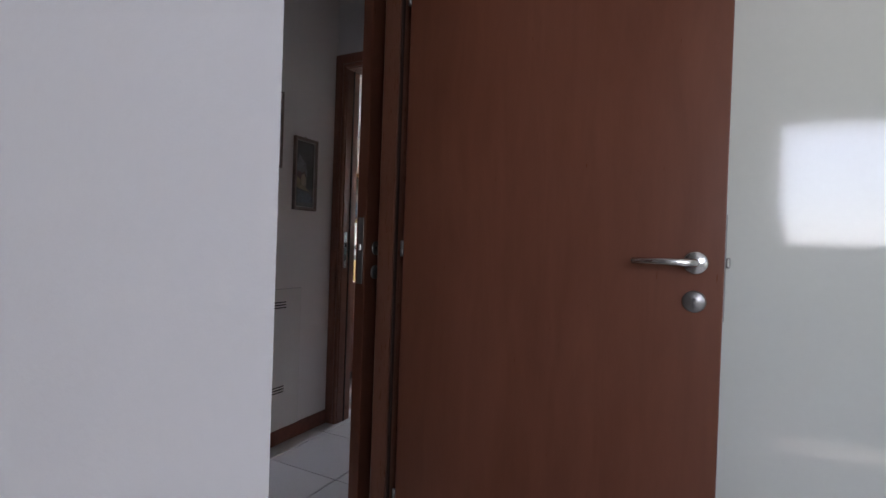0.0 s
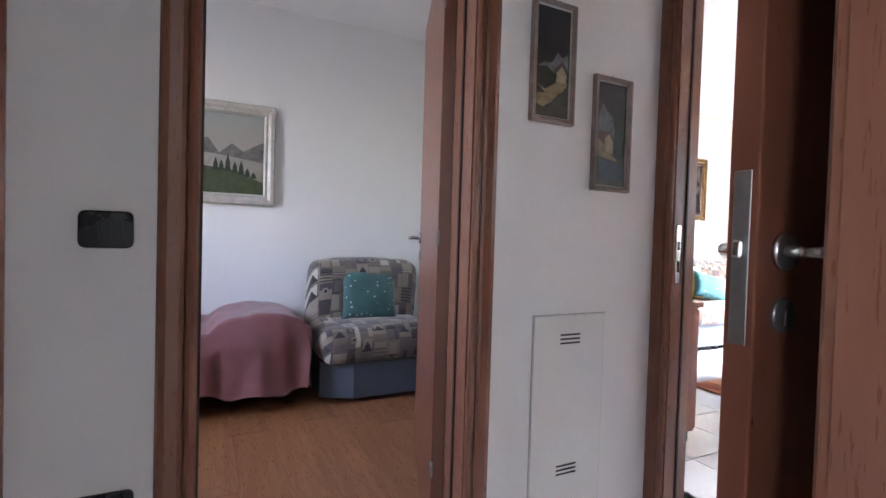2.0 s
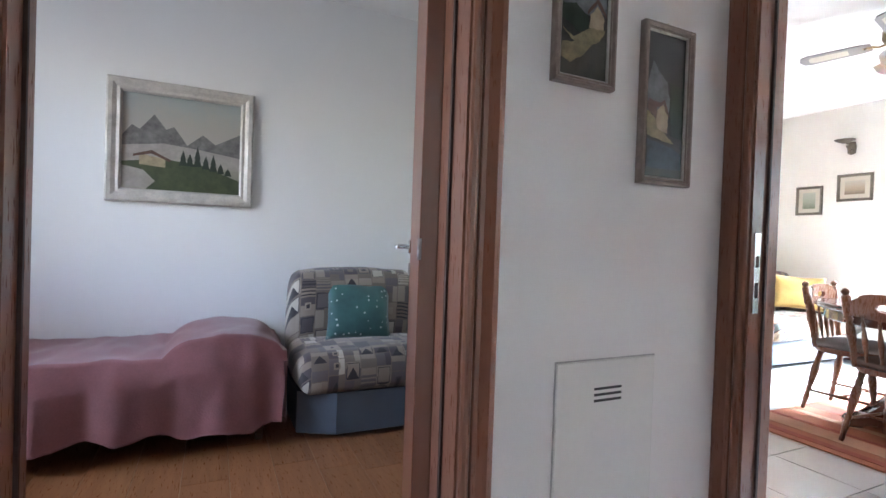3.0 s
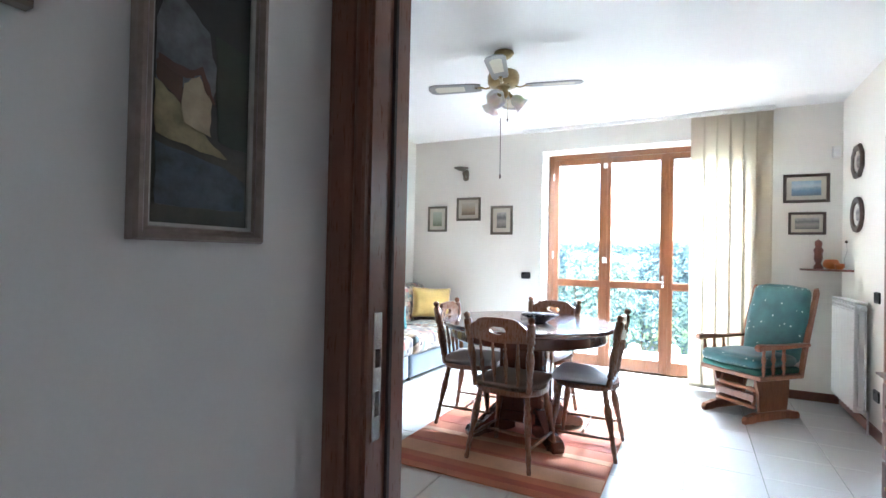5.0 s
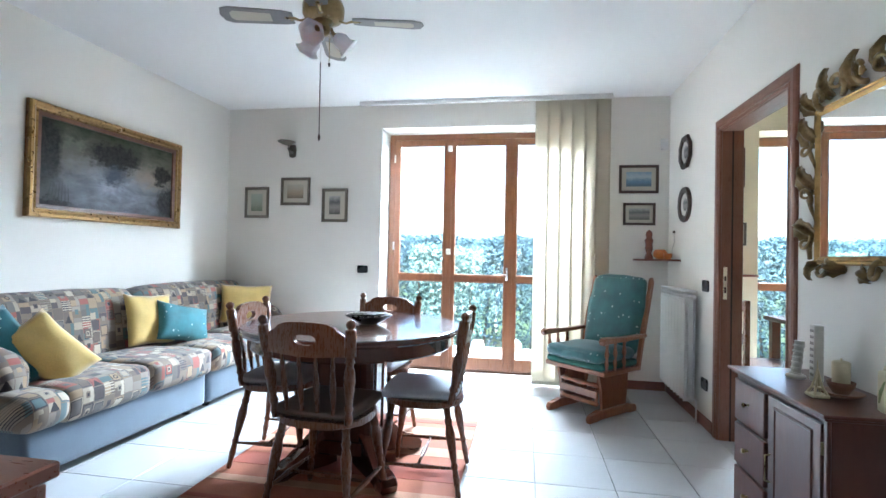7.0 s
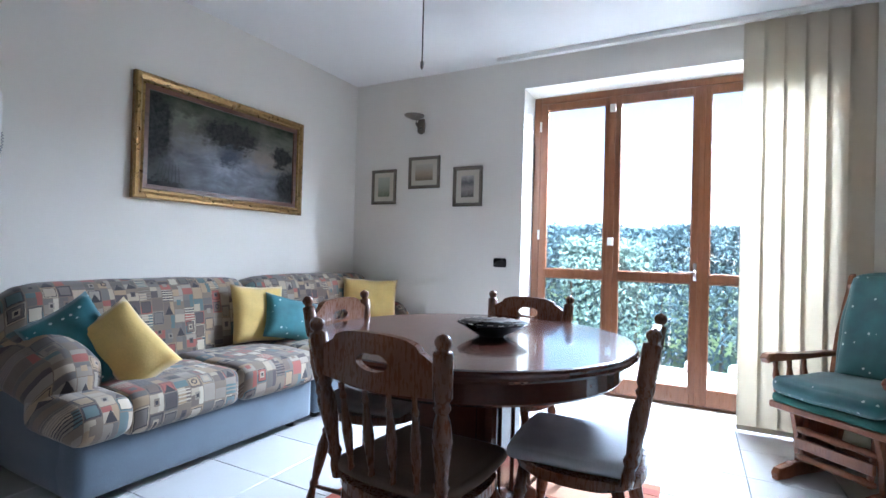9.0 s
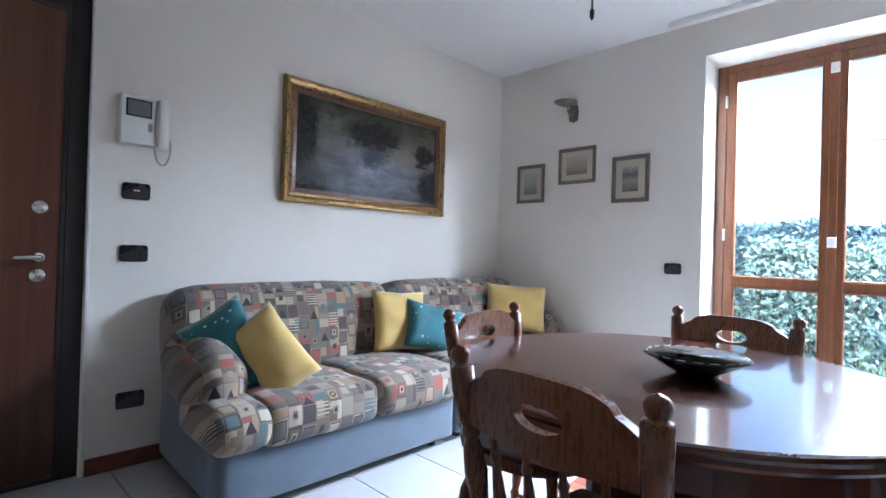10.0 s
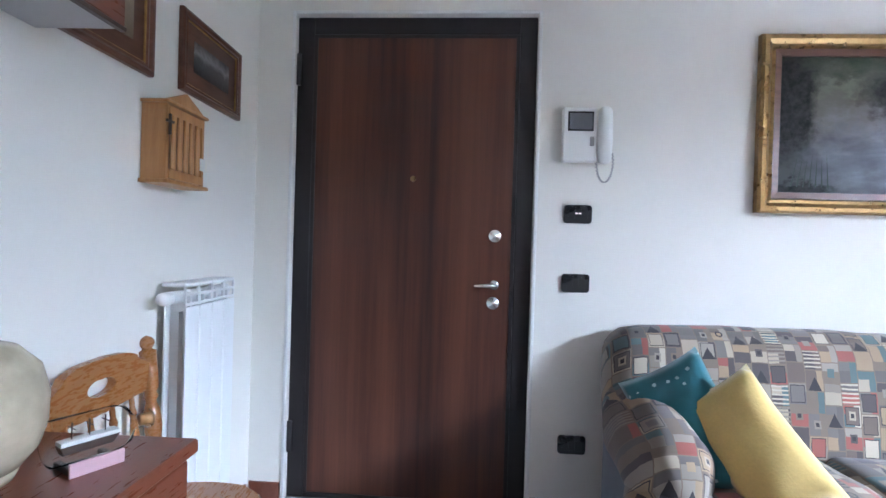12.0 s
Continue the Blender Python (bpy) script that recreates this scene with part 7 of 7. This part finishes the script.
for sx in (-1, 1):
    for sy in (-1, 1):
        part("leg", tube(bmesh.new(), [(sx * 0.034, sy * 0.034, 0.015), (sx * 0.018, sy * 0.018, 0.045), (sx * 0.008, sy * 0.008, 0.09), (0, 0, 0.14)], [0.008, 0.007, 0.005, 0.003], 6), WAX, t_)
part("deck", boxes((-0.022, -0.022, 0.04, 0.022, 0.022, 0.047), bevel=0.002), WAX, t_)
part("spire", tube(bmesh.new(), [(0, 0, 0.085), (0, 0, 0.17)], [0.008, 0.002], 6), WAX, t_)
t_ = thing("carved_candle", pose(-0.05, 4.30, ST) @ Matrix.Diagonal((0.85, 0.8, 0.85, 1)), "flat cream moulded candle with a green leaf relief", "candle")
part("body", soft_box(bmesh.new(), 0.045, 0.085, 0.155, 0.012, 0.002, 6, 5, 0.003), WAX, t_, "", True)
part("crown", tube(bmesh.new(), [(0.0, 0.03, 0.145), (0.0, 0.012, 0.166), (0.0, -0.01, 0.17), (0.0, -0.03, 0.15)], [0.012, 0.014, 0.013, 0.01], 8), WAX, t_, "", True)
part("leaf_relief", tube(bmesh.new(), [(-0.026, 0.02, 0.035), (-0.027, 0.006, 0.08), (-0.027, -0.012, 0.12)], [0.003, 0.009, 0.003], 6, 0.5), GREEN_WAX, t_, "green wax leaf", True)

TV = 0.7502
t_ = thing("table_lamp", pose(-2.955, 3.075, TV), "large cream alabaster dome lamp on the cabinet", "lamp")
part("base", lathe(bmesh.new(), [(0.0, 0), (0.07, 0), (0.075, 0.012), (0.05, 0.03), (0.03, 0.04), (0.0, 0.04)], 28), ALABASTER, t_, "", True)
part("dome", lathe(bmesh.new(), [(0.02, 0.012), (0.078, 0.02), (0.102, 0.05), (0.114, 0.09), (0.116, 0.14), (0.103, 0.19), (0.07, 0.225), (0.03, 0.24), (0.0, 0.243)], 32), ALABASTER, t_, "veined alabaster dome", True)
t_ = thing("bottle_ship", pose(-3.06, 3.226, TV + 0.043, 0, 0, 151), "glass bottle with a small ship inside on a stand", "ornament")
part("bottle", lathe(bmesh.new(), [(0.0, -0.078), (0.03, -0.08), (0.04, -0.075), (0.042, -0.066), (0.042, 0.03), (0.036, 0.048), (0.018, 0.06), (0.014, 0.066), (0.014, 0.085), (0.018, 0.087), (0.018, 0.095), (0.0, 0.095)], 28, pose(0, 0, 0.012, 0, 90)), BOTTLE_GLASS, t_, "clear glass bottle lying on its side", True).visible_shadow = False
part("cork", lathe(bmesh.new(), [(0.0, 0.075), (0.011, 0.075), (0.012, 0.1), (0.0, 0.101)], 12, pose(0, 0, 0.012, 0, 90)), PINE, t_, "", True)
part("hull", prism(bmesh.new(), [(-0.056, -0.012), (0.025, -0.012), (0.036, 0.002), (-0.062, 0.004)], 0.02, pose(0, -0.01, 0), 0.002), DARK_FRAME, t_)
part("deck", boxes((-0.06, -0.012, 0.0042, 0.034, 0.012, 0.0115)), PAPER, t_)
for x in (-0.04, -0.012, 0.014):
    part("mast", tube(bmesh.new(), [(x, 0, 0.01), (x, 0, 0.042)], 0.0012, 5), DARK_FRAME, t_)
    part("yard", tube(bmesh.new(), [(x, -0.014, 0.032), (x, 0.014, 0.032)], 0.001, 5), DARK_FRAME, t_)
for x in (-0.05, 0.02):
    part("cradle", boxes((x - 0.006, -0.03, -0.043, x + 0.006, 0.03, -0.031), bevel=0.002), DARK_FRAME, t_)
part("stand", boxes((-0.058, -0.04, -0.043, 0.03, -0.034, -0.018), bevel=0.001), PINK_LABEL, t_, "pale pink name label")
t_ = thing("set_top_box", pose(-2.24, 3.19, TV, 0, 0, 12), "flat black set-top box on the cabinet", "set-top box")
part("case", boxes((-0.1, -0.08, 0.0, 0.1, 0.08, 0.035), bevel=0.006, seg=2), PLASTIC_B, t_)
t_ = thing("remote_control", pose(-2.24, 3.21, TV + 0.0352, 0, 0, 60), "black remote control lying on the set-top box", "remote control")
part("body", boxes((-0.085, -0.022, 0.0, 0.085, 0.022, 0.016), bevel=0.005, seg=2), PLASTIC_B, t_)
for i in range(7):
    for j in range(3):
        part("button", boxes((-0.07 + 0.02 * i, -0.014 + 0.01 * j, 0.0155, -0.058 + 0.02 * i, -0.007 + 0.01 * j, 0.0178)), STEEL_DARK, t_)
t_ = thing("booklet", pose(-2.15, 3.06, TV, 0, 0, 8), "white booklet with a red stripe on the cabinet", "book")
part("pages", boxes((-0.075, -0.1, 0.0, 0.075, 0.1, 0.018), bevel=0.001), PAPER, t_)
part("cover_stripe", boxes((-0.0755, 0.06, 0.0, 0.0755, 0.1005, 0.0188)), RED_PAPER, t_)


# ---- bedroom ----
def bed():
    t = thing("bed", pose(-3.675, 0.5, 0), "single bed under a hanging pink chenille cover", "bed")
    part("frame", boxes((-0.31, -1.05, 0.13, 0.27, 1.0, 0.3), bevel=0.01), DARK_FRAME, t)
    for x in (-0.27, 0.22):
        for y in (-1.0, 0.95):
            part("leg", lathe(bmesh.new(), [(0.0, 0), (0.02, 0), (0.024, 0.13), (0.0, 0.13)], 10, pose(x, y, 0)), DARK_FRAME, t, "", True)
    bm = bmesh.new()
    nu, nv = 46, 90
    grid = []
    for j in range(nv + 1):
        y = -1.08 + 2.13 * j / nv
        row = []
        hump = 0.095 * max(0.0, math.sin(max(0.0, min(1.0, (y - 0.52) / 0.52)) * math.pi)) ** 0.4
        for i in range(nu + 1):
            s = i / nu
            if s < 0.5:
                x, z = -0.32 + 0.62 * s / 0.5, 0.472 + hump
            else:
                q = (s - 0.5) / 0.5
                fold = math.sin(y * 19 + 1.2 * math.sin(y * 5)) * 0.028 * q ** 0.8 + math.sin(y * 43) * 0.008 * q
                x, z = 0.30 + 0.05 * min(1, q * 3) + fold + 0.02 * q, 0.472 + hump * (1 - q) - (0.35 + 0.012 * math.sin(y * 23) + hump * 0.2) * q
            p = Vector((x, y, z))
            p += Vector(noise.noise_vector(p * 6)) * 0.008 + Vector(noise.noise_vector(Vector((p.x * 5, p.y * 16, p.z * 5)))) * 0.009
            row.append(bm.verts.new(p))
        grid.append(row)
    for j in range(nv):
        for i in range(nu):
            bm.faces.new((grid[j][i], grid[j][i + 1], grid[j + 1][i + 1], grid[j + 1][i]))
    end = []
    for k in range(9):
        q = k / 8
        end.append([bm.verts.new(Vector((v.co.x, v.co.y + 0.02 + 0.012 * math.sin(v.co.x * 30) * q, v.co.z - (max(0.0, v.co.z - 0.1)) * q))) for v in grid[-1][: nu // 2 + 4]])
    for a, b in zip([grid[-1][: nu // 2 + 4]] + end, end):
        for i in range(len(a) - 1):
            bm.faces.new((a[i], a[i + 1], b[i + 1], b[i]))
    bmesh.ops.solidify(bm, geom=bm.faces[:], thickness=0.006)
    part("bedspread", bm, PINK, t, "dusty pink bedspread with folds and a pillow under it", True)
    part("mattress", soft_box(bmesh.new(), 0.58, 2.02, 0.14, 0.04, 0.005, 6, 2, 0.002, pose(-0.02, -0.03, 0.3)), PAPER, t, "", True)


bed()


def bed_chair():
    """Armless folding chair-bed with a chamfered base; local: front at -y."""
    t = thing("chair_bed", pose(-3.99, 2.02, 0, 0, 0, 90), "patchwork-print armless chair-bed on a dark blue base", "armchair")
    w, d = 0.78, 0.70
    out = [(-w / 2, 0.0), (w / 2, 0.0), (w / 2, -d), (-w / 2 + 0.19, -d), (-w / 2, -d + 0.10)]
    bm = bmesh.new()
    lo, hi = [bm.verts.new((x, y, 0.03)) for x, y in out], [bm.verts.new((x, y, 0.25)) for x, y in out]
    bm.faces.new(lo), bm.faces.new(hi)
    for k in range(5):
        bm.faces.new((lo[k], lo[(k + 1) % 5], hi[(k + 1) % 5], hi[k]))
    part("base", bm, SUEDE_DARK, t, "dark blue-grey upholstered base")
    part("seat", soft_box(bmesh.new(), w - 0.01, d - 0.14, 0.22, 0.06, 0.02, 12, 3, 0.008, pose(0, -d / 2 - 0.09, 0.245)), ARM_PRINT, t, "", True)
    part("backrest", soft_box(bmesh.new(), w - 0.01, 0.22, 0.62, 0.07, 0.02, 12, 4, 0.008, pose(0, -0.14, 0.25, 8)), ARM_PRINT, t, "", True)
    for x in (-0.3, 0.3):
        for y in (-0.1, -0.55):
            part("foot", lathe(bmesh.new(), [(0.0, 0), (0.02, 0), (0.022, 0.03), (0.0, 0.03)], 10, pose(x, y, 0)), PLASTIC_B, t, "", True)


bed_chair()
scatter("cushion", pose(-3.63, 2.02, 0.635, -20, 4, 90), 0.40, 0.36, 0.12, TEAL_DARK, 9, "teal dotted cushion on the chair-bed")

# ---- kitchen, seen through its doorway ----
picture(pose(0.625, NORTH - 0.003, 1.98), 0.12, 0.34, 0.02, BROWN_FRAME, PRINT_BROWN, "narrow framed print on the yellow kitchen wall", 0.014)
picture(pose(0.635, NORTH - 0.003, 1.40), 0.135, 0.2, 0.018, PEWTER, PRINT_GREY, "small framed print of a plant", 0.014, 0.03)
tagged(part("wall_ledge", boxes((0.2, NORTH - 0.05, 1.03, 0.79, NORTH, 1.05), bevel=0.003), CABINET_WOOD, None, "narrow brown ledge along the kitchen wall"), "", "shelf", "", "")
t_ = thing("kitchen_table", pose(1.13, 6.3, 0), "dark wooden kitchen table by the window", "table")
part("tabletop", boxes((-0.5, -0.38, 0.72, 0.5, 0.38, 0.75), bevel=0.006), TABLE_WOOD, t_)
for x_ in (-0.44, 0.44):
    for y_ in (-0.32, 0.32):
        part("leg", boxes((x_ - 0.03, y_ - 0.03, 0, x_ + 0.03, y_ + 0.03, 0.7195), bevel=0.006), TABLE_WOOD, t_)
ornament("pot", pose(0.80, 6.25, 0.7505), [(0.0, 0), (0.04, 0), (0.055, 0.03), (0.05, 0.06), (0.02, 0.075), (0.012, 0.09), (0.0, 0.095)], TERRACOTTA, "small dark pot with a lid on the kitchen table", "pot")
t_ = thing("kitchen_chair", pose(0.46, 6.28, 0, 0, 0, -90), "plain brown wooden kitchen chair at the table", "chair")
for x_ in (-0.19, 0.19):
    part("back_post", boxes((x_ - 0.02, -0.2, 0, x_ + 0.02, -0.17, 0.9), bevel=0.004), CHAIR_WOOD, t_)
    part("leg", boxes((x_ - 0.018, 0.15, 0, x_ + 0.018, 0.186, 0.43), bevel=0.004), CHAIR_WOOD, t_)
part("seat", boxes((-0.21, -0.168, 0.431, 0.21, 0.2, 0.455), bevel=0.006), CHAIR_WOOD, t_)
for z_ in (0.6, 0.82):
    part("back_rail", boxes((-0.169, -0.196, z_, 0.169, -0.176, z_ + 0.07), bevel=0.004), CHAIR_WOOD, t_)


# ---- floor pieces ----
PITCH, TX, TY = 0.398, -0.715, 5.12


def tile_mesh(w, d, mat, name, joint=0.004, chamfer=0.0015):
    bm = boxes((0, 0, -0.012, w - joint, d - joint, 0.0), bevel=chamfer)
    bmesh.ops.recalc_face_normals(bm, faces=bm.faces)
    me = bpy.data.meshes.new(name)
    bm.to_mesh(me)
    bm.free()
    me.materials.append(mat)
    return me


def clipped_tiles(floor, x0, y0, x1, y1):
    """Square tiles on one grid over a rectangle, cut where they meet its edges."""
    cache = {}
    i0, i1 = math.floor((x0 - TX) / PITCH), math.ceil((x1 - TX) / PITCH)
    j0, j1 = math.floor((y0 - TY) / PITCH), math.ceil((y1 - TY) / PITCH)
    for i in range(i0, i1):
        for j in range(j0, j1):
            a0, a1 = max(x0, TX + i * PITCH), min(x1, TX + (i + 1) * PITCH)
            b0, b1 = max(y0, TY + j * PITCH), min(y1, TY + (j + 1) * PITCH)
            if a1 - a0 < 0.02 or b1 - b0 < 0.02:
                continue
            key = (round(a1 - a0, 3), round(b1 - b0, 3))
            if key not in cache:
                cache[key] = tile_mesh(*key, TILE, "tile")
            ob = new("tile", cache[key])
            ob.parent = floor
            ob.location = (a0, b0, 0)


floor_1 = thing("floor_1", pose(0, 0, 0), "pale square porcelain tiles in the living room", "floor", "", "structure")
clipped_tiles(floor_1, WEST - 0.04, 2.575, EAST, NORTH)
floor_2 = thing("floor_2", pose(0, 0, 0), "pale square porcelain tiles in the hall", "floor", "", "structure")
clipped_tiles(floor_2, HALL_W, -0.7, HALL_E, 2.575)
floor_3 = thing("floor_3", pose(0, 0, 0), "pale bathroom floor tiles", "floor", "", "structure")
clipped_tiles(floor_3, HALL_E, -1.2, 1.68, 1.6)
structure("floor_4", boxes((EAST, 3.52, -0.0119, 2.9, 7.2, 0.0)), TILE, "pale kitchen floor", "floor")
floor_5 = thing("floor_5", pose(0, 0, 0), "warm brown laminate planks in the bedroom", "floor", "", "structure")
_pl = tile_mesh(1.2, 0.19, LAMINATE, "plank", 0.0015, 0.001)
_rng = random.Random(4)
for j in range(18):
    y = -0.6 + j * 0.19
    x = -4.0 - _rng.uniform(0, 1.1)
    while x < -1.75:
        a0, a1 = max(x, -4.0), min(x + 1.2, HALL_W - 0.002)
        if a1 - a0 > 0.03:
            ob = new("plank", _pl if a1 - a0 > 1.195 else tile_mesh(a1 - a0, 0.19, LAMINATE, "plank", 0.0015, 0.001))
            ob.parent = floor_5
            ob.location = (a0, y, 0)
        x += 1.2
